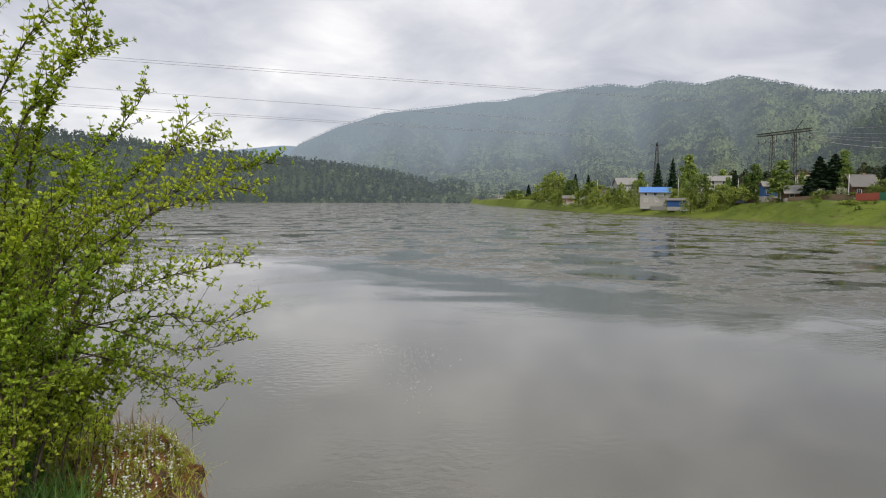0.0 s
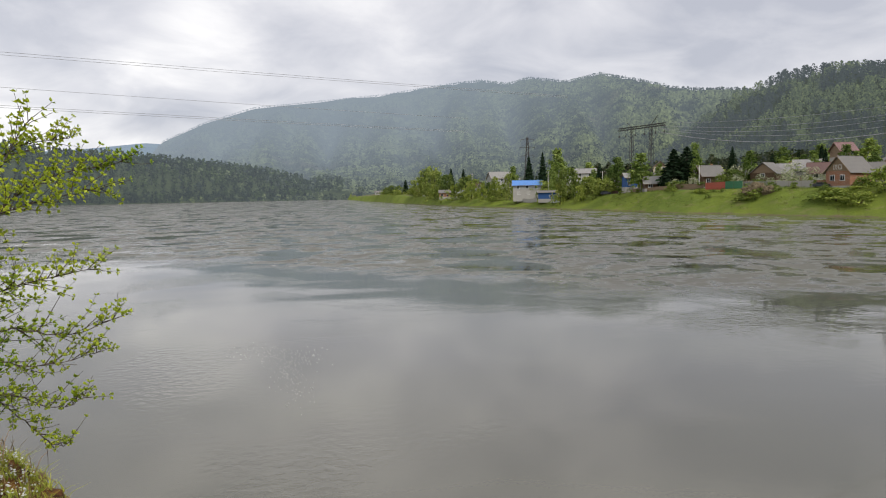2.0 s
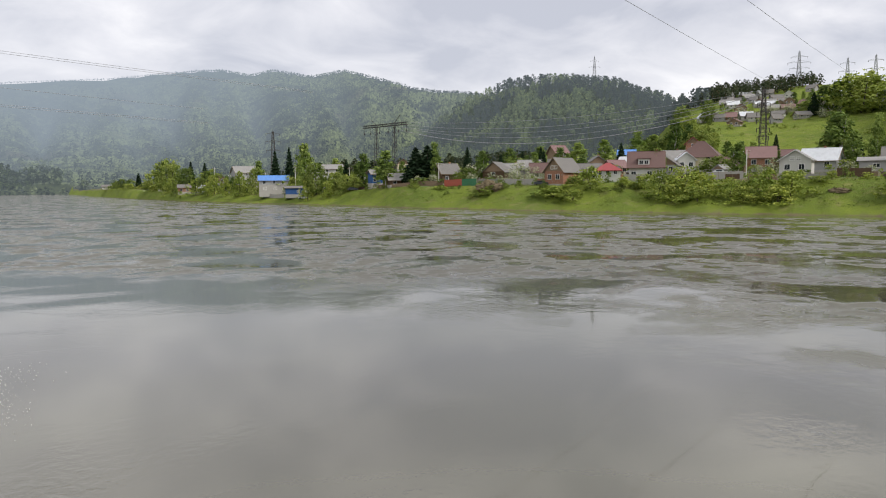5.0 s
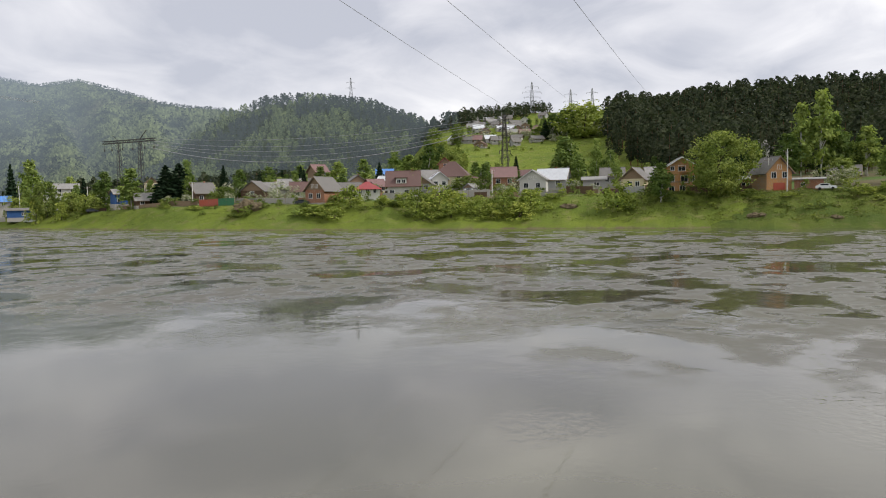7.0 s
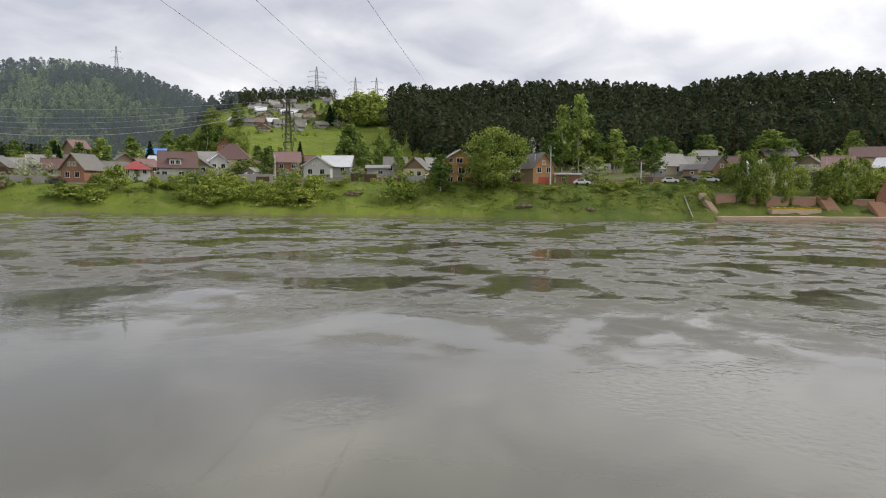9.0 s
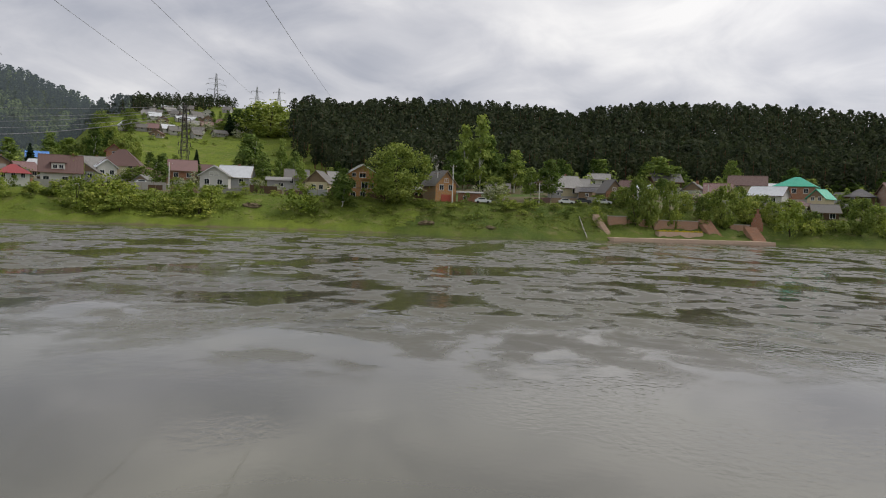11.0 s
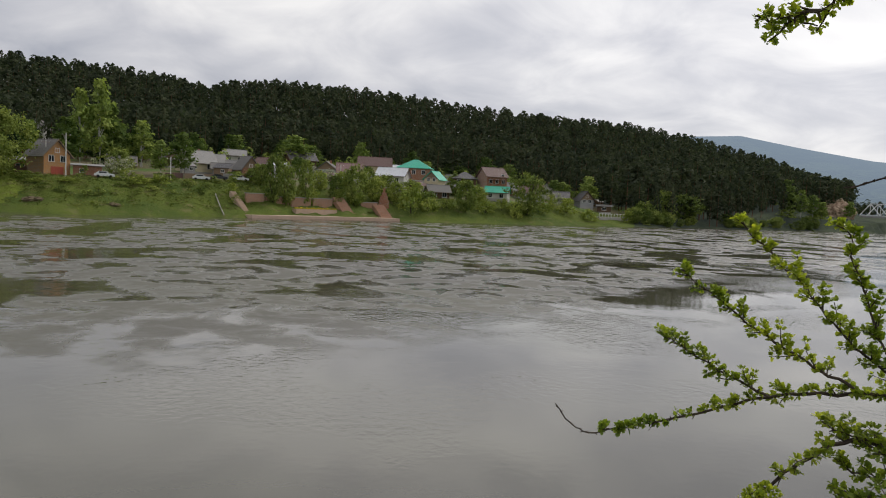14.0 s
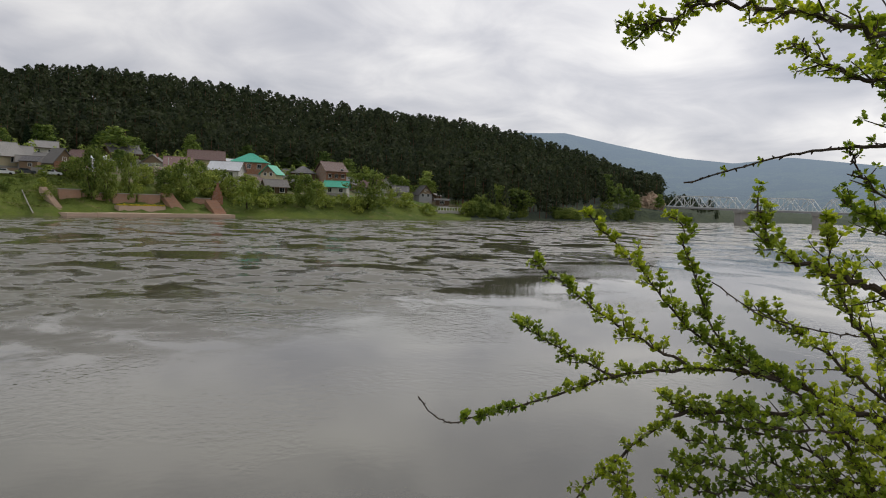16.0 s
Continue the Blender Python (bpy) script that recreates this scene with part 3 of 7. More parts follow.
def leafy(rnd, n=44, wide=0.3, low=0.2, size=0.075):
    """A broadleaf tree one unit high, for woods seen from far off."""
    t = rnd.uniform(0, 1, n)
    k = rnd.uniform(0.1, 1, n) ** 0.5 * np.sin(np.clip(t * 0.8 + 0.14, 0, 1) * pi) * wide
    a = rnd.uniform(0, 2 * pi, n)
    k *= 1 + 0.25 * np.sin(2 * a + rnd.uniform(0, 6)) + 0.2 * np.sin(3 * a + 5 * t)
    out = np.stack([np.cos(a), np.sin(a), 0.1 + 1.5 * t], -1)
    v, f = shards(np.stack([np.cos(a) * k, np.sin(a) * k, low + (0.95 - low) * t], -1), rnd.uniform(0.6, 1.4, n) * size, rnd, out, 0.6)
    return joined([(*stem(0.6, 0.018, 0.006, 3), 1), (v, f, 0)])


def wood(name, label, templates, places, mats, mix=None):
    """Many trees as one mesh: places are rows of x, y, z, height, template."""
    vs, fs, ms, at = [], [], [], 0
    for x, y, z, h, k in places:
        v, f, m = templates[int(k)]
        a = rng.uniform(0, 2 * pi)
        c, s = cos(a), sin(a)
        w = h * rng.uniform(0.75, 1.35)
        vs.append(np.stack([(v[:, 0] * c - v[:, 1] * s) * w + x, (v[:, 0] * s + v[:, 1] * c) * w + y, v[:, 2] * h + z - 0.3], -1))
        fs.append(f + at)
        ms.append(m)
        at += len(v)
    ob = new(name, mesh_of(name, np.concatenate(vs), np.concatenate(fs), mats, np.concatenate(ms)))
    return tagged(ob, label, "woods", kind="stuff")


def sown(az0, az1, r0, r1, gap, keep, tall, kinds):
    """Scattered places in a sector; keep(az, r, x, y) says where trees may stand."""
    rows = []
    for r in np.arange(r0, r1, gap):
        step = math.degrees(gap / r)
        az = np.arange(az0, az1, step)
        rows.append(np.stack([az + rng.uniform(-0.5, 0.5, len(az)) * step, r + rng.uniform(-0.5, 0.5, len(az)) * gap], -1))
    p = np.array([q for q in np.concatenate(rows) if keep(q[0], q[1])])
    x, y = p[:, 1] * np.sin(np.radians(p[:, 0])), p[:, 1] * np.cos(np.radians(p[:, 0]))
    n = len(p)
    return list(zip(x, y, land(x, y)[0], rng.uniform(*tall, n), np.array(kinds)[rng.integers(0, len(kinds), n)]))


PINES = [pine(np.random.default_rng(i), 225, 0.2, 0.040, 0.15) for i in range(7)]
LEAFY = [leafy(np.random.default_rng(20 + i), 60) for i in range(3)]
PINE_EDGE = curve([(62, 330), (64.5, 300), (66, 262), (70, 240), (80, 245), (86, 262), (92, 275), (100, 285), (107, 290), (112, 290), (116, 285), (118.5, 283), (120, 276), (124, 304), (127, 334), (132, 392), (136, 420)])
BACK = [pine(np.random.default_rng(30 + i), 150, 0.3, 0.042, 0.175, 3) for i in range(6)]
wood("pine_wood", "dense dark pine wood on the hill behind the houses", PINES + BACK,
     sown(63, 133.5, 236, 380, 6.5, lambda b, q: PINE_EDGE(b) < q < PINE_EDGE(b) + 32, (12, 19), (0, 1, 2, 3, 4, 5, 6)) +
     sown(63, 133.5, 260, 500, 6.7, lambda b, q: q > PINE_EDGE(b) + 32 and q < 465 + 30 * (b > 110), (18.8, 21.2), (7, 8, 9, 10, 11, 12)), [M_PINE, M_PBARK])
SMALL = [pine(np.random.default_rng(40 + i), 46, 0.12, 0.085, 0.25, 3) for i in range(3)] + [leafy(np.random.default_rng(50 + i), 44, 0.27, 0.1, 0.085) for i in range(3)]
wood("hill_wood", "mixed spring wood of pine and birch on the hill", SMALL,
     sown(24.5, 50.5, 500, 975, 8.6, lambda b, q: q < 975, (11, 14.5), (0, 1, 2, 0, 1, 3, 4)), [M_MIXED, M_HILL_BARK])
wood("valley_pine_wood", "dark pines at the foot of the hills behind the village", SMALL,
     sown(14.5, 38, 455, 560, 9.0, lambda b, q: q > 470 + 4 * (38 - b) * (b < 20), (11, 17), (0, 1, 2, 0, 1, 2, 3)), [M_PINE, M_PBARK])
FARTREE = [pine(np.random.default_rng(45 + i), 24, 0.05, 0.12, 0.22, 3) for i in range(3)] + [leafy(np.random.default_rng(55), 24, 0.34, 0.0, 0.13)]
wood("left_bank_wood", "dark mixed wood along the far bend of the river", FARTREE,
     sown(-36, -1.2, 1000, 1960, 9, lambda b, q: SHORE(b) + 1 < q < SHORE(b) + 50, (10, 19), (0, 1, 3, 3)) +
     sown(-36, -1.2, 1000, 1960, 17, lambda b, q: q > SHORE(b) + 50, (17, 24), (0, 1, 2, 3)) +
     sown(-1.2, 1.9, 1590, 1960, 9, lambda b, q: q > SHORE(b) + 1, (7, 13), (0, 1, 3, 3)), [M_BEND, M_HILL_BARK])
TINY = [leafy(np.random.default_rng(60 + i), 14, 0.5, 0.05, 0.2) for i in range(3)]
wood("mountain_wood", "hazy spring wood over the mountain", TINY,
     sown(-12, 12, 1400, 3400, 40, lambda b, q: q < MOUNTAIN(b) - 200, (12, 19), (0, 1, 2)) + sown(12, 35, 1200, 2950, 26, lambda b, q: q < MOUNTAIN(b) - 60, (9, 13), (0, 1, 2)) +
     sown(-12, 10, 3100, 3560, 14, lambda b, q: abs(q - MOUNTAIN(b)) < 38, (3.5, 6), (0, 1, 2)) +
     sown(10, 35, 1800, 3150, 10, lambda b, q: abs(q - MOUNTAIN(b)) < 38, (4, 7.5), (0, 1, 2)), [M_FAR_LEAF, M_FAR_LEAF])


# ---- village materials ----
M_BRICK = bricks("red_brick", (0.38, 0.175, 0.10))
M_TERRACE = bricks("brown_brick", (0.50, 0.29, 0.19))
M_ORANGE = bricks("orange_brick", (0.56, 0.29, 0.11))
M_WHITE = paint("white_plaster", (0.56, 0.55, 0.51))
M_CREAM = paint("cream_plaster", (0.62, 0.54, 0.36))
M_GREYWALL = paint("grey_plaster", (0.36, 0.36, 0.36))
M_BLUEWALL = boards("blue_boards", (0.04, 0.11, 0.30))
M_LOG = boards("dark_logs", (0.12, 0.075, 0.045))
M_WOOD = boards("weathered_boards", (0.28, 0.20, 0.13))
M_SLATE = sheet("grey_slate_sheet", (0.175, 0.165, 0.152), 0.8)
M_LIGHTROOF = sheet("pale_slate_sheet", (0.28, 0.27, 0.255), 0.75)
M_BROWNROOF = sheet("brown_tile_sheet", (0.125, 0.066, 0.055), 0.6)
M_REDROOF = sheet("dark_red_sheet", (0.32, 0.045, 0.045))
M_PINKROOF = sheet("faded_red_sheet", (0.22, 0.125, 0.115), 0.6)
M_BLUEROOF = sheet("blue_sheet", (0.10, 0.26, 0.62))
M_GREENROOF = sheet("green_sheet", (0.03, 0.42, 0.27))
M_DARKROOF = sheet("dark_sheet", (0.06, 0.055, 0.055))
M_WHITEROOF = sheet("galvanised_sheet", (0.62, 0.64, 0.66), 0.4)
M_REDFENCE = sheet("red_fence_sheet", (0.42, 0.085, 0.05))
M_GREENFENCE = sheet("green_fence_sheet", (0.03, 0.17, 0.075))
M_CONC = paint("concrete", (0.40, 0.38, 0.35), 0.85)
M_POLE = paint("whitish_concrete", (0.66, 0.64, 0.60), 0.8, 3.0, 0.2)
M_QUAY = paint("sandy_concrete", (0.55, 0.41, 0.31), 0.9, 4.0, 0.4)
M_FRAME = paint("white_window_paint", (0.78, 0.78, 0.76), 0.5, 8, 0.1)
M_STEEL = Mat("galvanised_steel", (0.40, 0.41, 0.43), 0.6, 0.3).done()
M_RUST = Mat("weathered_dark_steel", (0.085, 0.078, 0.074), 0.75, 0.3).done()
M_WIRE = Mat("aluminium_wire", (0.34, 0.34, 0.35), 0.6, 0.3).done()
M_BRIDGE = paint("pale_bridge_paint", (0.78, 0.80, 0.80), 0.6, 3.0, 0.2)
g = Mat("window_glass", (0.02, 0.025, 0.03), 0.08, 0, 0.5)
M_GLASS = g.done()
M_CARWHITE = Mat("white_car_paint", (0.75, 0.76, 0.77), 0.25, 0, 0.5).done()
M_CARDARK = Mat("dark_car_paint", (0.05, 0.055, 0.065), 0.25, 0, 0.5).done()
M_TYRE = Mat("tyre_rubber", (0.02, 0.02, 0.02), 0.9).done()
M_YELLOW = foliage("yellow_flowers", (0.62, 0.50, 0.03), (0.40, 0.38, 0.04), 2.0, (1, 1, 0.4), 0.2, 0.4)


# ---- houses ----
def slab(bm, corners, thick):
    """A roof plane of that thickness, corners anticlockwise from outside."""
    p = [Vector(c) for c in corners]
    n = (p[1] - p[0]).cross(p[2] - p[0]).normalized() * thick
    lo, hi = [bm.verts.new(c) for c in p], [bm.verts.new(c + n) for c in p]
    bm.faces.new(hi)
    bm.faces.new(lo[::-1])
    k = len(p)
    for i in range(k):
        j = (i + 1) % k
        bm.faces.new((lo[i], lo[j], hi[j], hi[i]))


def window(parent, x, y, z, w, h, side=0, frame_mat=None):
    """A window with its frame, sill, cross bars and pane; side 0 looks to the river, 1 and -1 along the street."""
    turn = pose(x, y, z, 0, 0, (0, 90, -90)[side])
    bm = bmesh.new()
    t = 0.10
    for b in ((-w / 2 - t, w / 2 + t, -0.07, 0.02, h / 2, h / 2 + t), (-w / 2 - t, -w / 2, -0.07, 0.02, -h / 2, h / 2), (w / 2, w / 2 + t, -0.07, 0.02, -h / 2, h / 2),
              (-w / 2 - t * 1.6, w / 2 + t * 1.6, -0.14, 0.02, -h / 2 - t, -h / 2), (-0.03, 0.03, -0.05, 0.02, -h / 2, h / 2)):
        box(bm, *b)
    win = part("window", bm, frame_mat or M_FRAME, parent)
    win.matrix_basis = turn
    part("pane", boxed(-w / 2, w / 2, -0.03, 0.01, -h / 2, h / 2), M_GLASS, win)
    return win


def house(az, d, w, deep, top, tall, eave, roof, wall, cover, label, wins=(), turn=0.0, over=0.6, chimney=None, door=None, side_wins=(), gable=None, category="house"):
    """A house d metres behind the waterline; top is the ridge's elevation, tall its height over the sill of the ground floor,
    eave the share of it taken by the walls, roof one of front, side, hip, shed."""
    m, r = spot(az, d, 0, turn)
    ridge_z = m.translation.z + tall if top is None else sight(r, top)
    base = ridge_z - tall
    gz = m.translation.z
    m.translation.z = base
    low = min(gz - base, 0) - 0.6
    h = thing("house", m, label, category, "village houses")
    e = tall * eave
    x, y = w / 2, deep / 2
    bm = bmesh.new()
    if roof == "front":
        for yy in (-y, y):
            bm.faces.new([bm.verts.new(c) for c in ((-x, yy, low), (x, yy, low), (x, yy, e), (0, yy, tall - 0.12), (-x, yy, e))][:: 1 if yy < 0 else -1])
        for xx in (-x, x):
            bm.faces.new([bm.verts.new(c) for c in ((xx, -y, low), (xx, y, low), (xx, y, e), (xx, -y, e))][:: 1 if xx > 0 else -1])
    elif roof == "side":
        for xx in (-x, x):
            bm.faces.new([bm.verts.new(c) for c in ((xx, -y, low), (xx, y, low), (xx, y, e), (xx, 0, tall - 0.12), (xx, -y, e))][:: 1 if xx > 0 else -1])
        for yy in (-y, y):
            bm.faces.new([bm.verts.new(c) for c in ((-x, yy, low), (x, yy, low), (x, yy, e), (-x, yy, e))][:: 1 if yy < 0 else -1])
    else:
        box(bm, -x, x, -y, y, low, e)
    part("wall", bm, wall, h)
    bm = bmesh.new()
    o, s = over, (tall - e)
    if roof == "front":
        k = s / x * o
        slab(bm, ((-x - o, y + o, e - k), (-x - o, -y - o, e - k), (0, -y - o, tall), (0, y + o, tall)), 0.16)
        slab(bm, ((0, y + o, tall), (0, -y - o, tall), (x + o, -y - o, e - k), (x + o, y + o, e - k)), 0.16)
    elif roof == "side":
        k = s / y * o
        slab(bm, ((-x - o, -y - o, e - k), (x + o, -y - o, e - k), (x + o, 0, tall), (-x - o, 0, tall)), 0.16)
        slab(bm, ((-x - o, 0, tall), (x + o, 0, tall), (x + o, y + o, e - k), (-x - o, y + o, e - k)), 0.16)
    elif roof == "hip":
        q = max(x - y, 0.4)
        k = s / y * o
        a, b, c, dd = (-x - o, -y - o, e - k), (x + o, -y - o, e - k), (x + o, y + o, e - k), (-x - o, y + o, e - k)
        p0, p1 = (-q, 0, tall), (q, 0, tall)
        slab(bm, (a, b, p1, p0), 0.14)
        slab(bm, (c, dd, p0, p1), 0.14)
        slab(bm, (b, c, p1), 0.14)
        slab(bm, (dd, a, p0), 0.14)
    else:
        slab(bm, ((-x - o, -y - o, e - 0.02), (x + o, -y - o, e - 0.02), (x + o, y + o, tall), (-x - o, y + o, tall)), 0.14)
    rf = part("roof", bm, cover, h)
    if roof == "front" and gable:  # boarded gable and white barge boards
        bm = bmesh.new()
        k = s / x * o
        for sg in (-1, 1):
            beam(bm, (sg * (x + o), -y - o - 0.03, e - k + 0.05), (0, -y - o - 0.03, tall + 0.05), 0.24)
        part("barge_board", bm, gable, rf)
    part("plinth", boxed(-x - 0.05, x + 0.05, -y - 0.05, y + 0.05, low, 0.3), M_CONC, h, "grey concrete plinth")
    trim = gable or (M_LOG if wall in (M_CREAM, M_WHITE, M_ORANGE) else M_WOOD)
    if roof == "side":
        k = s / y * o
        bm = bmesh.new()
        for sg in (-1, 1):
            beam(bm, (sg * (x + o + 0.02), -y - o, e - k + 0.02), (sg * (x + o + 0.02), 0, tall + 0.02), 0.2)
            beam(bm, (sg * (x + o + 0.02), y + o, e - k + 0.02), (sg * (x + o + 0.02), 0, tall + 0.02), 0.2)
        beam(bm, (-x - o, -y - o - 0.05, e - k + 0.02), (x + o, -y - o - 0.05, e - k + 0.02), 0.2)
        part("fascia", bm, trim, rf)
    if roof in ("front", "side"):
        bm = bmesh.new()
        beam(bm, *(((0, -y - o, tall + 0.16), (0, y + o, tall + 0.16)) if roof == "front" else ((-x - o, 0, tall + 0.16), (x + o, 0, tall + 0.16))), 0.26, 6)
        part("ridge_cap", bm, cover, rf)
    if roof == "front":  # the gable is boarded over the brick or plaster
        bm = bmesh.new()
        g = [bm.verts.new(c) for c in ((-x * 0.96, -y - 0.04, e + 0.05), (x * 0.96, -y - 0.04, e + 0.05), (0, -y - 0.04, tall - 0.2))]
        b = [bm.verts.new(v.co + Vector((0, 0.035, 0))) for v in g]
        bm.faces.new(g), bm.faces.new(b[::-1])
        for i in range(3):
            bm.faces.new((g[i], b[i], b[(i + 1) % 3], g[(i + 1) % 3]))
        part("gable", bm, wall if wall in (M_ORANGE, M_WHITE) else M_WOOD, h)
    if chimney is not None:
        part("chimney", boxed(chimney - 0.3, chimney + 0.3, -0.1, 0.5, e, tall + 0.7), M_BRICK, rf)
    for u, v, ww, hh in wins:
        window(h, u * w, -y - 0.005, v * tall, ww, hh)
    for u, v, ww, hh in side_wins:
        window(h, x + 0.005, u * deep, v * tall, ww, hh, 1)
    if door is not None:
        part("door", boxed(door * w - 0.5, door * w + 0.5, -y - 0.06, -y + 0.02, low, min(2.1, e - 0.2)), M_LOG, h)
    return h


two = ((-0.25, 0.3, 1.2, 1.3), (0.25, 0.3, 1.2, 1.3))
three = ((-0.32, 0.32, 1.1, 1.3), (0, 0.32, 1.1, 1.3), (0.32, 0.32, 1.1, 1.3))
house(4.85, 45, 12, 8, None, 4.0, 0.55, "side", M_WHITE, M_SLATE, "pale far house with a grey roof", three)
house(10.07, 30, 7, 6, 0.40, 4.6, 0.65, "side", M_BRICK, M_SLATE, "small red brick shed on the bank", two)
house(12.6, 60, 8, 7, 1.2, 5.0, 0.55, "front", M_WOOD, M_SLATE, "weathered wooden house among trees", two)
house(14.5, 70, 12.5, 8, 1.78, 6.8, 0.5, "side", M_GREYWALL, M_LIGHTROOF, "grey house with a pale slate roof", three, 20)
house(16.72, 22, 13.5, 7, 1.05, 4.6, 0.55, "side", M_GREYWALL, M_BLUEROOF, "white river house with a bright blue sheet roof", three + ((-0.3, -0.3, 1.3, 1.2), (0.05, -0.3, 1.3, 1.2), (0.34, -0.3, 1.0, 1.2)))
house(18.31, 17, 8, 6, 0.23, 4.0, 0.75, "shed", M_BLUEWALL, M_SLATE, "low blue shed with a grey lean-to roof", ((0.2, 0.4, 1.0, 0.9),), category="shed")
house(20.9, 85, 15.5, 9, 1.90, 7.6, 0.7, "side", M_WHITE, M_LIGHTROOF, "long white two-storey building with a grey roof", three + ((-0.32, 0.58, 1.1, 1.2), (0, 0.58, 1.1, 1.2), (0.32, 0.58, 1.1, 1.2)))
house(24.73, 34, 4.6, 6, 1.46, 5.6, 0.72, "side", M_BLUEWALL, M_LIGHTROOF, "bright blue boarded house with a pale roof", ((-0.2, 0.3, 1.0, 1.2), (0.22, 0.58, 1.0, 1.1)), 15)
house(26.6, 36, 8, 6, 1.16, 4.6, 0.5, "side", M_LOG, M_LIGHTROOF, "brown log house with a pale slate roof", two, 10)
house(27.0, 120, 6.5, 7, 2.35, 5.4, 0.5, "front", M_CREAM, M_SLATE, "tan house with a grey gable", two)
house(30.5, 42, 7.5, 8, 1.88, 7.4, 0.55, "side", M_LOG, M_SLATE, "dark log house with a grey roof", two, 25, chimney=1.2)
house(34.6, 52, 8.5, 7, 1.97, 6.0, 0.45, "front", M_LOG, M_SLATE, "dark wooden house with a steep grey roof", ((0, 0.32, 1.2, 1.1),), -25)
house(37.3, 70, 9, 7, 2.1, 5.6, 0.5, "side", M_GREYWALL, M_LIGHTROOF, "grey house behind blossoming trees", two)
house(39.8, 30, 6.9, 9.2, 2.22, 8.0, 0.52, "front", M_BRICK, M_SLATE, "two-tone brick house with a boarded gable and grey roof",
      ((-0.22, 0.3, 1.2, 1.4), (0.2, 0.3, 1.2, 1.4), (-0.1, 0.66, 0.8, 1.0), (0.1, 0.66, 0.8, 1.0)), -35, gable=M_WOOD)
house(39.4, 110, 6, 7, 3.22, 5.6, 0.5, "side", M_WOOD, M_PINKROOF, "wooden house with a tall reddish roof", two, 30)
house(41.6, 46, 9, 7, 1.75, 5.2, 0.5, "side", M_WOOD, M_SLATE, "low wooden house with a grey roof", two)
house(43.3, 32, 7.2, 7, 1.80, 6.3, 0.68, "hip", M_WHITE, M_REDROOF, "white house with a dark red sheet roof", ((-0.3, 0.55, 0.9, 1.0), (0, 0.55, 0.9, 1.0), (0.3, 0.55, 0.9, 1.0)), 0)
house(44.8, 125, 7.5, 7, 2.78, 4.6, 0.55, "side", M_BLUEWALL, M_BLUEROOF, "blue house with a blue sheet roof", two)
hs = house(46.2, 46, 9.8, 9, 2.60, 8.4, 0.48, "side", M_WHITE, M_BROWNROOF, "white house with a broad brown tiled roof", ((-0.36, 0.22, 1.3, 1.3), (0.1, 0.22, 1.3, 1.3)), 0, chimney=3)
dm = part("dormer", boxed(-2.3, 1.0, -4.2, -1.0, 4.2, 6.2), M_WHITE, hs, "white dormer with two windows")
part("dormer_roof", boxed(-2.7, 1.4, -4.6, -0.8, 6.2, 6.4), M_BROWNROOF, dm)
window(hs, -1.4, -4.21, 5.2, 1.0, 1.0), window(hs, 0.1, -4.21, 5.2, 1.0, 1.0)
house(49.0, 70, 5.5, 8, 2.45, 5.4, 0.6, "front", M_WHITE, M_WHITEROOF, "white house with a galvanised roof", two, 10)
house(50.2, 75, 12.0, 10, 3.30, 8.4, 0.42, "hip", M_CREAM, M_BROWNROOF, "large house with a dark brown hipped roof", two, -10)
house(49.6, 110, 5, 5, 3.6, 5.5, 0.6, "front", M_BRICK, M_REDROOF, "red brick attic house behind", ((0, 0.45, 1.0, 1.1),))
house(54.35, 62, 7.4, 7, 2.74, 6.4, 0.55, "side", M_BRICK, M_PINKROOF, "house with a faded pink sheet roof", two, 0)
house(56.75, 36, 7.4, 5.4, 2.42, 6.0, 0.6, "front", M_WHITE, M_LIGHTROOF, "white house with a low white-edged gable",
      ((-0.25, 0.3, 1.2, 1.3), (0.2, 0.3, 1.2, 1.3), (-0.1, 0.66, 0.9, 0.9), (0.1, 0.66, 0.9, 0.9)), -8, 0.6, gable=M_FRAME)
house(61.5, 48, 6.4, 6, 1.84, 3.8, 0.7, "shed", M_GREYWALL, M_LIGHTROOF, "small grey shed with a window", ((0.1, 0.4, 1.4, 0.9),), category="shed")
house(62.9, 60, 6.5, 6, 2.45, 5.0, 0.55, "side", M_GREYWALL, M_SLATE, "grey house with a slate roof", two)
house(64.7, 44, 6.6, 6.5, 2.40, 6.2, 0.5, "front", M_CREAM, M_SLATE, "tan house with a grey gabled roof", ((0.22, 0.28, 1.1, 1.2), (-0.1, 0.28, 1.1, 1.2)), -18, gable=M_WOOD)
yh = house(67.9, 31, 7.6, 9, 3.03, 9.0, 0.74, "front", M_ORANGE, M_LIGHTROOF, "unfinished three-storey orange brick house with empty window holes",
           ((-0.32, 0.13, 1.2, 1.3), (0.02, 0.13, 1.2, 1.5), (0.32, 0.13, 1.0, 1.3), (-0.3, 0.4, 1.0, 1.3), (0.08, 0.4, 1.6, 1.7), (0.34, 0.4, 0.8, 1.3), (0.0, 0.7, 1.6, 1.3), (-0.3, 0.7, 0.9, 1.0)), 8, 0.9, gable=M_FRAME)
part("balcony", boxed(-0.6, 2.4, -5.6, -4.45, 5.2, 5.45), M_ORANGE, yh)
part("band", boxed(-3.85, 3.85, -4.56, -4.5, 2.75, 3.0), M_WOOD, yh, "dark timber band")
house(73.7, 96, 5.0, 6, 4.1, 6.0, 0.62, "front", M_WHITE, M_SLATE, "white house with a tall grey attic", ((-0.2, 0.45, 0.9, 1.1), (0.2, 0.45, 0.9, 1.1)), -20)
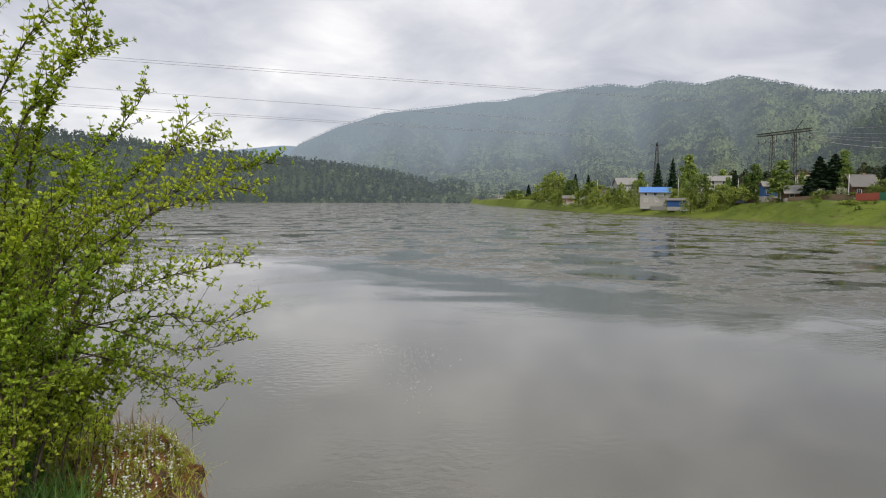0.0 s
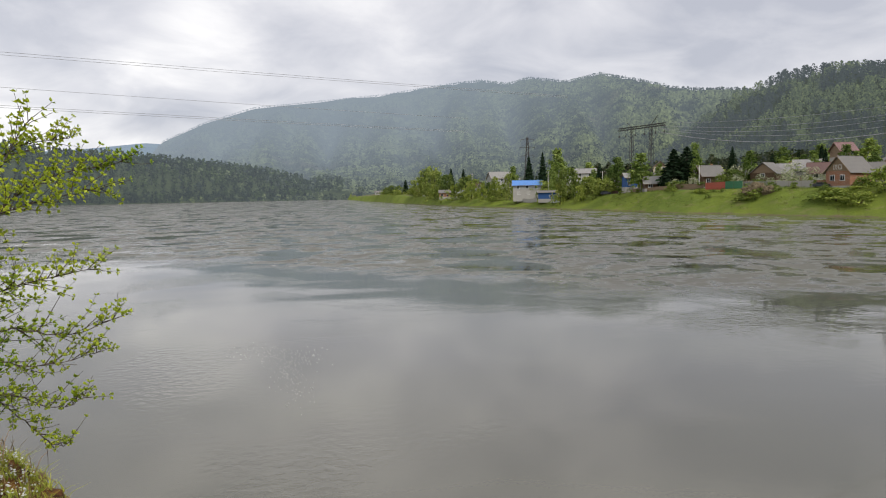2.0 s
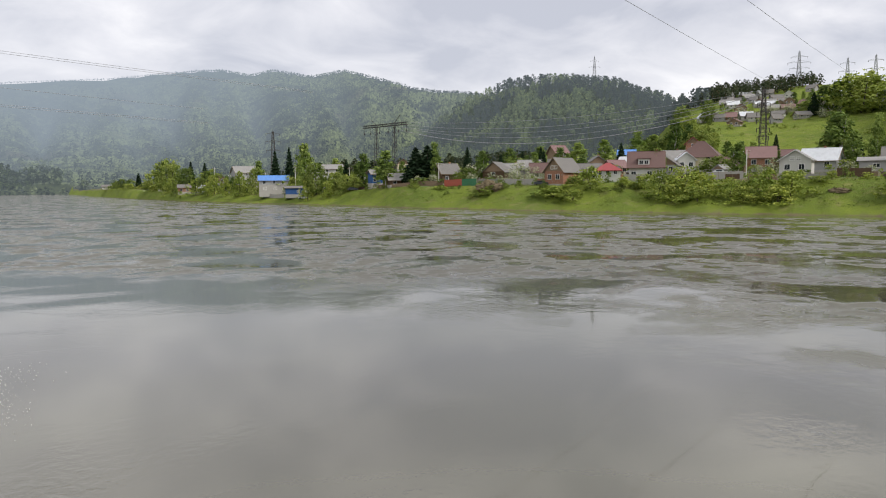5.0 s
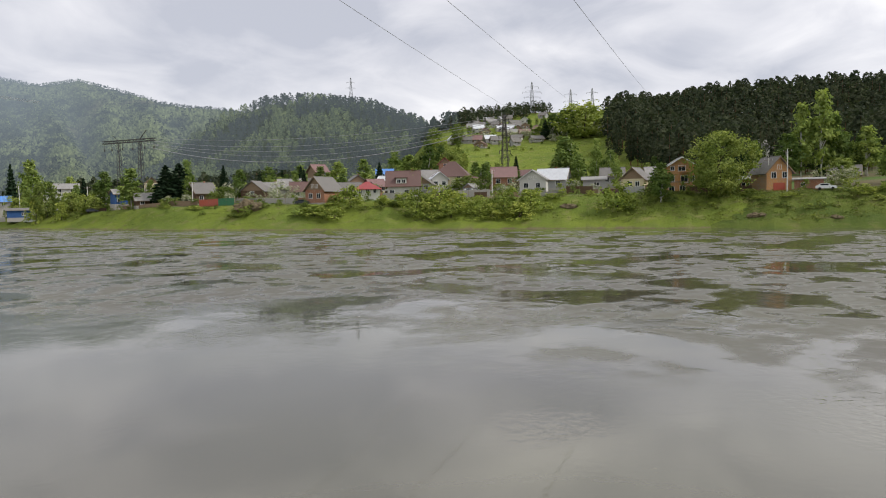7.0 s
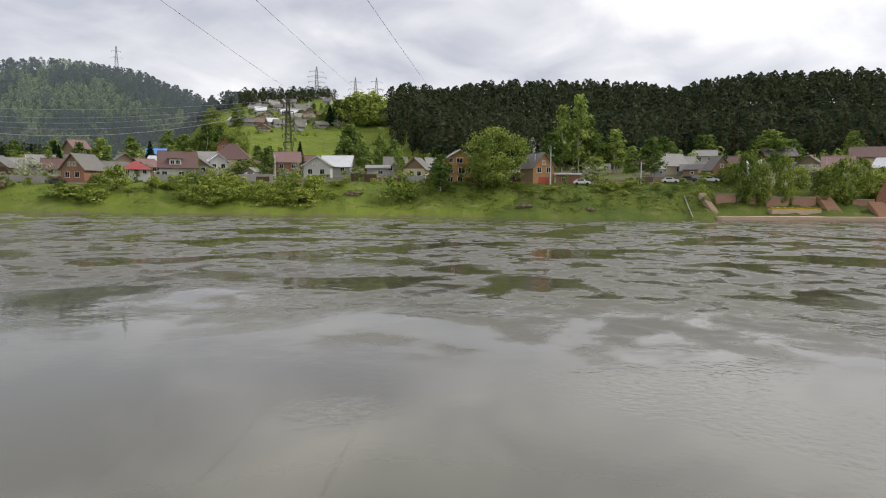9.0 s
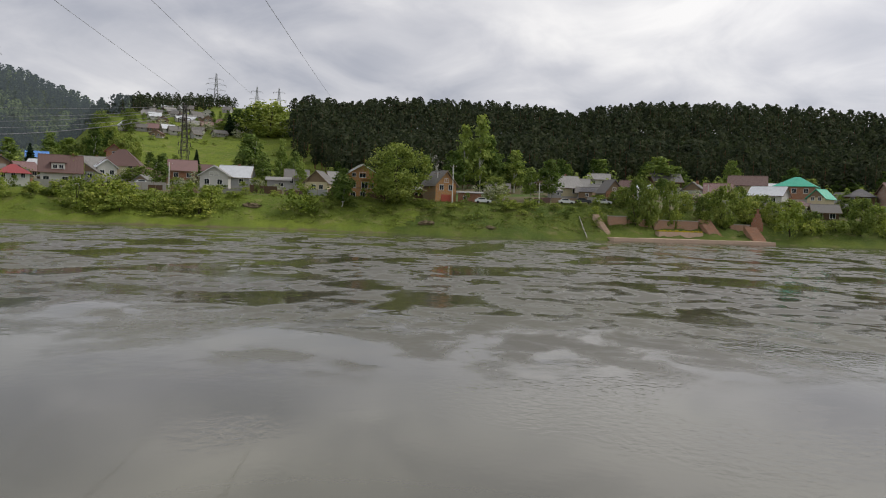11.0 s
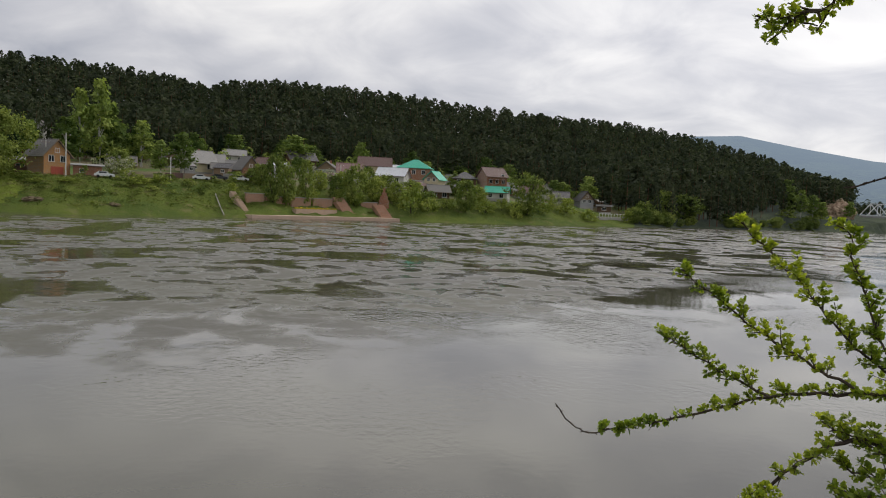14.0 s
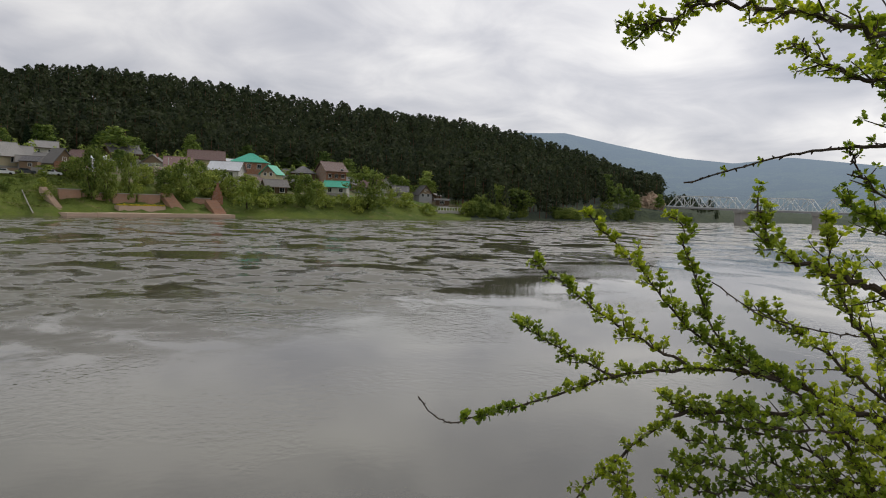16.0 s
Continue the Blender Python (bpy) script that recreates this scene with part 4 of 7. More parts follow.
bh = house(74.3, 29, 6.0, 7.6, 2.80, 8.4, 0.6, "front", M_ORANGE, M_SLATE, "orange brick house with a grey roof and a garage", ((-0.22, 0.5, 1.1, 1.3), (0.22, 0.5, 1.1, 1.3), (0.0, 0.72, 0.9, 0.9)), 28, gable=M_WOOD)
part("garage_door", boxed(-1.4, 1.4, -3.9, -3.81, 0.0, 2.4), M_REDFENCE, bh, "rust-red garage door")
house(72.6, 33, 4.5, 5, 1.5, 4.2, 0.8, "shed", M_BRICK, M_LIGHTROOF, "brick outbuilding with a pale flat roof", ((0, 0.5, 1.6, 0.9),), category="shed")
house(76.8, 30, 6.0, 5, 1.28, 3.2, 0.85, "shed", M_BRICK, M_LIGHTROOF, "low brick shed with a pale roof", ((-0.2, 0.5, 0.8, 0.7),), category="shed")
house(79.0, 60, 7, 6, 2.0, 4.6, 0.5, "side", M_WOOD, M_SLATE, "weathered house behind trees", two)
house(85.4, 62, 6.5, 6, 2.55, 4.8, 0.5, "side", M_WHITE, M_LIGHTROOF, "white cottage with a pale slate roof", two)
house(86.2, 46, 6.0, 5, 1.9, 3.6, 0.6, "side", M_GREYWALL, M_SLATE, "grey shed with a slate roof", two, category="shed")
house(87.9, 40, 5.0, 6, 2.53, 6.4, 0.5, "front", M_BRICK, M_SLATE, "small brick house with a steep gable", ((0, 0.25, 1.0, 1.2), (0, 0.6, 0.9, 0.9)), 25)
house(87.0, 85, 7, 6, 3.0, 4.5, 0.6, "side", M_WHITE, M_LIGHTROOF, "white cottage at the wood's edge", two)
house(92.0, 80, 9.5, 7, 3.13, 5.0, 0.5, "side", M_LOG, M_DARKROOF, "dark log house with a black roof", two, 20)
house(97.9, 75, 11.5, 8, 3.07, 6.0, 0.5, "side", M_CREAM, M_BROWNROOF, "house with a long brown roof", two)
house(99.4, 48, 9.5, 8, 2.30, 5.6, 0.55, "side", M_WHITE, M_WHITEROOF, "white house with a galvanised roof", two, -15)
house(101.2, 62, 11.5, 10, 3.05, 7.6, 0.62, "hip", M_BRICK, M_GREENROOF, "red brick house with a bright green hipped roof", ((-0.3, 0.4, 1.2, 1.4), (0, 0.4, 1.2, 1.4), (0.3, 0.4, 1.2, 1.4)), -8)
house(102.8, 50, 5.4, 6, 2.18, 5.6, 0.55, "front", M_CREAM, M_GREENROOF, "small yellow house with a green gabled roof", ((-0.2, 0.5, 0.9, 1.1), (0.2, 0.5, 0.9, 1.1)), -25)
house(103.05, 26, 6.5, 5, 1.10, 4.6, 0.6, "side", M_LOG, M_SLATE, "dark wooden summer house on a brick base", ((-0.25, 0.35, 1.4, 1.4), (0.25, 0.35, 1.4, 1.4)), 15)
house(105.2, 62, 8.5, 8, 2.27, 5.2, 0.55, "hip", M_LOG, M_DARKROOF, "dark house with a hipped black roof", two)
bb = house(107.4, 55, 8.0, 9, 2.70, 7.4, 0.58, "side", M_BRICK, M_BROWNROOF, "large brick house with a brown roof and balcony", three + ((0.28, 0.6, 1.1, 1.0),), 25, side_wins=((0, 0.35, 1.1, 1.2), (0, 0.7, 1.0, 1.0)))
part("balcony", boxed(-3.5, 3.5, -6.0, -4.52, 2.7, 2.9), M_LOG, bb)
house(107.9, 30, 7.5, 5, 1.20, 4.2, 0.6, "side", M_WHITE, M_GREENROOF, "small white house with a green sheet roof", two, -12)
house(113.0, 46, 5.5, 6, None, 4.6, 0.5, "side", M_GREYWALL, M_DARKROOF, "grey house with a dark roof", two)
house(114.8, 36, 5.2, 7, None, 6.2, 0.5, "front", M_GREYWALL, M_DARKROOF, "half-timbered white house with a dark roof", ((-0.2, 0.42, 1.0, 1.1), (0.2, 0.42, 1.0, 1.1), (0, 0.72, 0.9, 0.9)), 20, gable=M_LOG)
house(116.4, 24, 5.0, 5, None, 3.0, 0.75, "shed", M_LOG, M_DARKROOF, "dark boat shed on the bank", ((0, 0.5, 1.4, 1.0),), category="shed")
# the back rows of the village
for k, (az, d) in enumerate(((33.0, 75), (35.9, 85), (38.2, 52), (42.4, 82), (43.9, 76), (45.0, 88), (47.7, 62), (48.3, 98), (52.2, 56), (52.9, 92), (55.6, 74), (58.3, 58), (59.7, 74), (66.3, 56), (28.4, 90), (23.2, 95), (8.0, 60), (11.4, 80),
                            (82.8, 72), (84.2, 52), (89.5, 62), (94.2, 66), (95.9, 58), (100.0, 82), (104.0, 74), (109.3, 60), (110.6, 46), (111.8, 62))):
    house(az, d, 6 + k % 4, 6 + k % 3, None, 4.8 + 0.5 * (k % 4), 0.5, "side" if k % 3 else "front", (M_WOOD, M_GREYWALL, M_WHITE, M_LOG, M_CREAM)[k % 5], (M_SLATE, M_LIGHTROOF, M_BROWNROOF, M_SLATE, M_PINKROOF, M_WHITEROOF)[k % 6],
          "modest village house behind the gardens", two, -25 + 13 * (k % 5), chimney=0.8 if k % 2 else None)
# sheds, barns and greenhouses in the yards
rs = np.random.default_rng(19)
for k in range(46):
    az, d = (rs.uniform(23, 64), rs.uniform(38, 105)) if k < 34 else (rs.uniform(82, 116), rs.uniform(34, 62))
    house(az, d, rs.uniform(3.2, 5.6), rs.uniform(3, 5), None, rs.uniform(2.6, 3.9), 0.62, ("side", "shed", "front")[k % 3], (M_LOG, M_WOOD, M_GREYWALL, M_WOOD, M_BRICK)[k % 5],
          (M_SLATE, M_BROWNROOF, M_DARKROOF, M_PINKROOF, M_SLATE, M_LIGHTROOF)[k % 6], "weathered wooden shed in a village yard", ((0.15, 0.4, 0.8, 0.7),), rs.uniform(-35, 35), 0.25, category="shed")
for k in range(14):  # crowded little yards behind the parked cars
    house(rs.uniform(83.5, 91), rs.uniform(34, 78), rs.uniform(2.6, 4.6), rs.uniform(2.5, 4), None, rs.uniform(2.4, 4.2), 0.65, ("shed", "side", "front")[k % 3], (M_WHITE, M_WOOD, M_GREYWALL, M_BRICK)[k % 4],
          (M_WHITEROOF, M_SLATE, M_LIGHTROOF, M_DARKROOF)[(k * 3) % 4], "small patched shed in a crowded yard", ((0.1, 0.45, 0.8, 0.7),), rs.uniform(-40, 40), 0.25, category="shed")
# dachas on the meadow hill
r9 = np.random.default_rng(9)
walls, covers = (M_WHITE, M_WOOD, M_GREYWALL, M_WHITE, M_LOG), (M_WHITEROOF, M_SLATE, M_LIGHTROOF, M_PINKROOF, M_SLATE)
house(50.4, 258, 6.5, 6, None, 5.4, 0.45, "front", M_WHITE, M_WHITEROOF, "white summer house with a bright sheet roof", two, 30)
for k in range(56):
    az, d = r9.uniform(50.8, 60.0), r9.uniform(236, 375)
    if 28 < k < 34:
        az = r9.uniform(61.5, 64.5)
    house(az, d, r9.uniform(4.5, 7.5), 5, None, r9.uniform(3.4, 4.8), 0.5, "side" if k % 3 else "front", walls[k % 5], covers[(k * 3) % 5],
          "small summer house among gardens on the hill", ((-0.2, 0.3, 0.9, 0.9), (0.2, 0.3, 0.9, 0.9)), r9.uniform(-30, 30))


# ---- fences, poles, cars ----
def fence(az0, az1, d, h, mat, label, step=2.5, lift=0.0):
    f = new("fence")
    tagged(f, label, "fence", "garden fences")
    n = max(2, int(radians(az1 - az0) * float(SHORE(az0) + d) / step))
    f.matrix_world = spot(az0, d)[0]
    inv = f.matrix_world.inverted()
    pts = [inv @ spot(az0 + (az1 - az0) * i / n, d, lift)[0].translation for i in range(n + 1)]
    for a, b in zip(pts, pts[1:]):
        bm = bmesh.new()
        e = (b - a).normalized() * 0.03
        side = Vector((-e.y, e.x, 0)) * 0.8
        v = [bm.verts.new(c) for c in (a + e + side, b - e + side, b - e - side, a + e - side)]
        t = [bm.verts.new(w.co + Vector((0, 0, h))) for w in v]
        for w in v:
            w.co.z -= 0.6
        for i in range(4):
            j = (i + 1) % 4
            bm.faces.new((v[i], v[j], t[j], t[i]))
        bm.faces.new(t)
        part("fence_panel", bm, mat, f)
        bm = bmesh.new()
        beam(bm, a - Vector((0, 0, 0.5)), a + Vector((0, 0, h + 0.12)), 0.12)
        part("fence_post", bm, M_WOOD, f)
    return f


fence(30.3, 31.7, 24, 2.3, M_REDFENCE, "red sheet-metal fence above the bank")
fence(31.7, 32.9, 24, 2.3, M_GREENFENCE, "dark green sheet-metal fence above the bank")
fence(27.6, 30.2, 26, 1.8, M_WOOD, "grey paling fence below the spruces", 3)
fence(15.9, 17.5, 15, 1.8, M_CONC, "pale concrete river wall below the blue roof", 3)
fence(35.2, 37.6, 27, 1.8, M_CONC, "pale concrete yard wall", 3)
fence(37.6, 38.9, 26, 1.9, M_BRICK, "red brick yard wall", 3)
fence(44.5, 46.5, 32, 2.0, M_CONC, "grey concrete yard wall by the road", 3)
fence(50.6, 53.2, 29, 2.0, M_CONC, "pale concrete yard wall", 3)
fence(59.3, 61.4, 30, 2.0, M_LOG, "tall dark brown board fence", 3)
fence(65.5, 67.0, 29, 1.7, M_LOG, "dark brown board fence above the bank", 3)
fence(68.6, 71.5, 27, 1.5, M_LOG, "low dark fence before the brick house", 3)
fence(83.4, 85.6, 28, 1.4, M_WOOD, "weathered grey paling fence above the bank", 3)

rf8 = np.random.default_rng(71)
az = 21.0
while az < 88:  # patched yard fences along the top of the bank
    span = rf8.uniform(0.9, 2.2)
    if rf8.uniform() < 0.62:
        k = int(rf8.integers(0, 6))
        fence(az, az + span, rf8.uniform(25, 34), rf8.uniform(1.1, 1.8), (M_WOOD, M_LOG, M_GREYWALL, M_WOOD, M_BROWNROOF, M_LIGHTROOF)[k],
              ("weathered grey board fence of a yard", "dark board fence of a yard", "grey rendered yard wall", "patched wooden yard fence", "brown sheet fence of a yard", "pale slate sheet fence of a yard")[k], 2.8)
    az += span + rf8.uniform(0.0, 0.6)


def pole(az, d, top, label="pale concrete lamp post", arm=True):
    m, r = spot(az, d)
    h = sight(r, top) - m.translation.z
    p = thing("utility_pole", m, label, "pole", "utility poles")
    bm = bmesh.new()
    beam(bm, (0, 0, -0.5), (0, 0, h), 0.36, 6, 0.24)
    part("post", bm, M_POLE, p)
    if arm:
        bm = bmesh.new()
        beam(bm, (-0.9, 0, h - 0.5), (0.9, 0, h - 0.5), 0.12)
        part("cross_arm", bm, M_WOOD, p)
    for x in (-0.8, 0, 0.8) if arm else ():
        bm = bmesh.new()
        beam(bm, (x, 0, h - 0.5), (x, 0, h - 0.2), 0.1, 6)
        part("insulator", bm, M_FRAME, p)


for az, d, top in ((53.4, 34, 2.58), (75.4, 24, 3.40), (74.15, 26, 2.80), (82.4, 23, 2.18), (22.65, 24, 1.7), (29.85, 28, 1.98), (18.4, 36, 1.78), (12.3, 40, 1.7), (8.6, 60, 1.5), (16.1, 30, 1.3), (95.2, 50, 2.4), (36.2, 30, 1.3)):
    pole(az, d, top)


def car(az, d, mat, label, turn=90, lift=0.0):
    m, r = spot(az, d, lift, turn)
    c = thing("car", m, label, "car", "parked cars")
    bm = bmesh.new()
    prof = [(-2.1, 0.35), (-2.15, 0.75), (-1.9, 0.95), (-1.0, 1.0), (-0.5, 1.45), (1.2, 1.48), (1.8, 1.0), (2.1, 0.95), (2.15, 0.4)]
    l, rr = [bm.verts.new((-0.82, y, z)) for y, z in prof], [bm.verts.new((0.82, y, z)) for y, z in prof]
    bm.faces.new(l)
    bm.faces.new(rr[::-1])
    for i in range(len(prof)):
        j = (i + 1) % len(prof)
        bm.faces.new((l[j], l[i], rr[i], rr[j]))
    body = part("body", bm, mat, c)
    for sx in (-0.83, 0.83):
        part("side_window", boxed(sx - 0.015, sx + 0.015, -0.45, 1.15, 1.05, 1.38), M_GLASS, body)
        for y in (-1.3, 1.3):
            bm = bmesh.new()
            beam(bm, (sx - 0.1, y, 0.32), (sx + 0.1, y, 0.32), 0.66, 12)
            part("wheel", bm, M_TYRE, c)


car(38.1, 24, M_CARDARK, "dark car parked by the brick house"), car(84.6, 24.5, M_CARWHITE, "white car parked above the bank"), car(87.5, 24, M_CARWHITE, "white car parked by the terrace")
car(51.6, 34, M_CARWHITE, "white van behind the yard wall", lift=0.8), car(85.9, 27, M_CARDARK, "dark car parked above the bank"), car(18.95, 12, M_CARWHITE, "white car by the blue shed")
car(22.9, 22, M_CARDARK, "dark car under the lamp post"), car(77.9, 24, M_CARWHITE, "white car by the low shed")


# ---- terrace by the water ----
def along_shore(az):
    """Degrees by which the waterline is turned from square on."""
    return math.degrees(atan2(float(SHORE(az + 2) - SHORE(az - 2)), radians(4) * float(SHORE(az))))


def block(name, az0, az1, d0, d1, z0, z1, mat, label, category):
    """A straight block along the shore between two bearings."""
    mid = (az0 + az1) / 2
    m, r = spot(mid, (d0 + d1) / 2)
    ref = along_shore(mid)
    m.translation.z = 0
    w = radians(az1 - az0) * r / cos(radians(ref))
    t = thing(name, m @ pose(0, 0, 0, 0, 0, ref), label, category)
    part("body", boxed(-w / 2, w / 2, (d0 - d1) / 2, (d1 - d0) / 2, z0, z1), mat, t)
    return t, w


for i, az in enumerate(np.arange(88.0, 99.6, 1.95)):
    block("quay", az, az + 1.93, -2.0, 3.5, -1.5, 0.7, M_QUAY, "sandy concrete quay slab at the water", "quay")
for a, b2, top_z in ((87.9, 89.3, 5.6), (89.4, 91.2, 5.0), (91.4, 92.9, 5.0), (93.1, 94.6, 5.0), (96.9, 98.2, 4.5)):
    t, w = block("brick_wall", a, b2, 10, 10.6, 0.5, top_z, M_TERRACE, "reddish brick terrace wall with a coping", "wall")
    part("coping", boxed(-w / 2 - 0.1, w / 2 + 0.1, -0.45, 0.45, top_z, top_z + 0.18), M_CONC, t)
t, w = block("flower_bed", 91.7, 94.9, 4.0, 6.0, 0.3, 2.3, M_QUAY, "long bed of yellow flowers on the terrace", "flower bed")
v, f = tufts(np.stack([rng.uniform(-w / 2, w / 2, 260), rng.uniform(-1, 1, 260), rng.uniform(2.25, 2.6, 260)], -1), rng.uniform(0.12, 0.28, 260), rng)
fl = new("flower_mass", mesh_of("flower_mass", v, f, M_YELLOW))
fl.parent = t
for az, w, up, d0 in ((96.1, 3.2, 13, 3.0), (99.0, 3.4, 9, 1.5), (88.1, 1.4, 14, 3.0)):
    m, r = spot(az, d0)
    m.translation.z = 0.9
    s = thing("stairs", m @ pose(0, 0, 0, 0, 0, along_shore(az)), "brick garden stairs down to the river", "stairs")
    for k in range(up):
        part("step", boxed(-w / 2, w / 2, k * 0.55, k * 0.55 + 0.7, k * 0.36 - 1.0, k * 0.36 + 0.36), M_TERRACE if az > 90 else M_QUAY, s)
m, r = spot(98.75, 12)
m.translation.z = 2.0
t = thing("brick_oven_tower", m, "stepped brick oven tower with a chimney", "oven")
for i, (w, z0, z1) in enumerate(((2.9, 0, 3.4), (2.2, 3.4, 4.6), (1.4, 4.6, 5.6), (0.6, 5.6, 6.9))):
    part("tier", boxed(-w / 2, w / 2, -w / 2, w / 2, z0, z1), M_BRICK, t)
t, w = block("deck", 115.7, 118.4, 13, 18, 0, 3.0, M_CONC, "timber deck with a white railing over the bank", "deck")
for i in range(13):
    x = -w / 2 + w * i / 12
    part("post", boxed(x - 0.06, x + 0.06, -2.5, -2.38, 3.0, 4.1), M_FRAME, t)
part("rail", boxed(-w / 2, w / 2, -2.52, -2.36, 4.1, 4.22), M_FRAME, t)
m, r = spot(86.0, 4.5)  # pipe down the bank
t = thing("drain_pipe", m, "thin pale pipe running down the grass bank", "pipe")
bm = bmesh.new()
tube(bm, [(1.0, -4, -1.0), (0, 3, 1.0), (-1.5, 14, 4.6)], [0.12] * 3, 6)
part("tube", bm, M_CONC, t)


# ---- pylons and wires ----
def lattice(az, r, top, arms, mat, label, base=None, foot=None):
    """A lattice tower: four legs, bracing, arms as (height share, half length)."""
    a = radians(az)
    z0 = ground(az, r) if base is None else base
    m = Matrix.Translation((r * sin(a), r * cos(a), z0)) @ pose(0, 0, 0, 0, 0, -az + 12)
    h = sight(r, top) - z0
    foot = foot or h * 0.06
    t = thing("pylon", m, label, "pylon", "power line pylons")
    th = 0.09 + r * 0.00014

    def at(k, z):
        w = foot * (1 - z / h) ** 1.0 + 0.35
        return Vector((w * (1, 1, -1, -1)[k % 4], w * (1, -1, -1, 1)[k % 4], z))
    levels = [h * v for v in (0, 0.17, 0.32, 0.45, 0.56, 0.66, 0.75, 0.83, 0.9, 0.96)]
    for k in range(4):
        bm = bmesh.new()
        beam(bm, at(k, -0.4), at(k, h * 0.97), th * 1.5)
        part("leg", bm, mat, t)
    bm = bmesh.new()
    for z0_, z1_ in zip(levels, levels[1:]):
        for k in range(4):
            beam(bm, at(k, z0_), at(k + 1, z1_), th)
            beam(bm, at(k + 1, z0_), at(k, z1_), th)
            beam(bm, at(k, z1_), at(k + 1, z1_), th)
    part("bracing", bm, mat, t)
    for v, half in arms:
        bm = bmesh.new()
        z = h * v
        beam(bm, (-half, 0, z), (half, 0, z), th * 1.5)
        arm = part("cross_arm", bm, mat, t)
        for sx in (-1, 1):
            for sy in (-0.5, 0.5):
                bm = bmesh.new()
                beam(bm, (0, sy, z), (sx * half, 0, z), th)
                part("arm_strut", bm, mat, arm)
            bm = bmesh.new()
            beam(bm, (0, 0, z + half * 0.22), (sx * half, 0, z), th)
            part("arm_stay", bm, mat, arm)
        for sx in (-1, 1):
            bm = bmesh.new()
            beam(bm, (sx * half, 0, z), (sx * half, 0, z - 1.3), 0.24, 6)
            part("insulator", bm, M_RUST, arm)
    bm = bmesh.new()
    beam(bm, (0, 0, h * 0.93), (0, 0, h), th * 1.6)
    part("peak", bm, mat, t)
    return t


lattice(54.45, 245, 7.1, ((0.40, 1.7), (0.5, 1.9), (0.6, 2.0), (0.7, 2.0), (0.8, 1.9), (0.9, 1.5)), M_RUST, "dark steel lattice tower among the houses", foot=1.1)
lattice(16.76, 430, 4.65, ((0.66, 4.0), (0.8, 4.6), (0.93, 4.0)), M_RUST, "dark lattice tower behind the far houses", foot=1.7)
lattice(42.2, 905, 10.05, ((0.62, 6.5), (0.82, 5.0)), M_STEEL, "grey pylon on the wooded hilltop")
lattice(56.67, 575, 9.43, ((0.5, 6.5), (0.66, 7.5), (0.82, 5.5)), M_STEEL, "tall grey pylon on the meadow hill")
lattice(59.7, 640, 8.72, ((0.62, 6.2), (0.84, 5.0)), M_STEEL, "grey pylon on the meadow hill")
lattice(61.37, 640, 8.75, ((0.66, 6.2), (0.86, 5.0)), M_STEEL, "grey pylon on the meadow hill")
lattice(64.7, 640, 8.12, ((0.7, 6.0), (0.88, 4.5)), M_STEEL, "grey pylon behind the pines")

# portal of two lattice legs with a long cross beam
a = radians(25.55)
pr = 330
pm = Matrix.Translation((pr * sin(a), pr * cos(a), ground(25.55, pr))) @ pose(0, 0, 0, 0, 0, -25.55 - 48) @ Matrix.Diagonal((1.42, 1, 1, 1))
ph = sight(pr, 4.92) - ground(25.55, pr)
portal = thing("portal_pylon", pm, "dark steel portal pylon with a long lattice beam", "pylon", "power line pylons")
for x in (-4.2, 4.6):
    bm = bmesh.new()
    for sx in (-1, 1):
        for sy in (-1, 1):
            beam(bm, (x + sx * 0.9, sy * 0.9, -0.5), (x + sx * 0.35, sy * 0.35, ph), 0.2)
    for i in range(12):
        z0, z1 = ph * i / 12, ph * (i + 1) / 12
        beam(bm, (x - 0.9 + 0.045 * i, 0.5, z0), (x + 0.9 - 0.045 * (i + 1), 0.5, z1), 0.14)
        beam(bm, (x + 0.9 - 0.045 * i, -0.5, z0), (x - 0.9 + 0.045 * (i + 1), -0.5, z1), 0.14)
    part("leg", bm, M_RUST, portal)
bm = bmesh.new()
for y in (-0.5, 0.5):
    for z in (0, 1.0):
        beam(bm, (-10.5, y, ph + z), (10.5, y, ph + z), 0.42)
    for i in range(14):
        beam(bm, (-10.5 + 1.5 * i, y, ph + (i % 2)), (-9 + 1.5 * i, y, ph + 1 - (i % 2)), 0.16)
cross = part("cross_beam", bm, M_RUST, portal)
bm = bmesh.new()
beam(bm, (4.6, 0, ph + 1), (7.4, 0, ph + 4.6), 0.3)
part("earth_wire_peak", bm, M_RUST, portal)
bm = bmesh.new()
beam(bm, (-4.2, 0, ph + 1), (-6.6, 0, ph + 3.4), 0.2)
part("earth_wire_peak", bm, M_RUST, portal)
for x in (-10.2, -7, -2.6, 1.6, 6.4, 10.2):
    bm = bmesh.new()
    beam(bm, (x, 0, ph), (x, 0, ph - 3.2), 0.1, 6)
    beam(bm, (x, 0, ph - 2.3), (x, 0, ph - 3.2), 0.5, 6)
    part("insulator", bm, M_RUST, cross)


def aim(az, deg, r):
    """A point seen at a bearing and elevation, r metres off along the ground."""
    return Vector((r * sin(radians(az)), r * cos(radians(az)), sight(r, deg)))


def wire(p0, p1, sag, thick, label="power line cable over the river"):
    bm = bmesh.new()
    n = 40
    pts = [p0.lerp(p1, i / n) - Vector((0, 0, 4 * sag * (i / n) * (1 - i / n))) for i in range(n + 1)]
    tube(bm, pts, [thick * 0.62] * (n + 1), 4)
    me = bpy.data.meshes.new("power_cable")
    bm.to_mesh(me)
    bm.free()
    me.materials.append(M_WIRE)
    tagged(new("power_cable", me), label, "cable", "power cables")


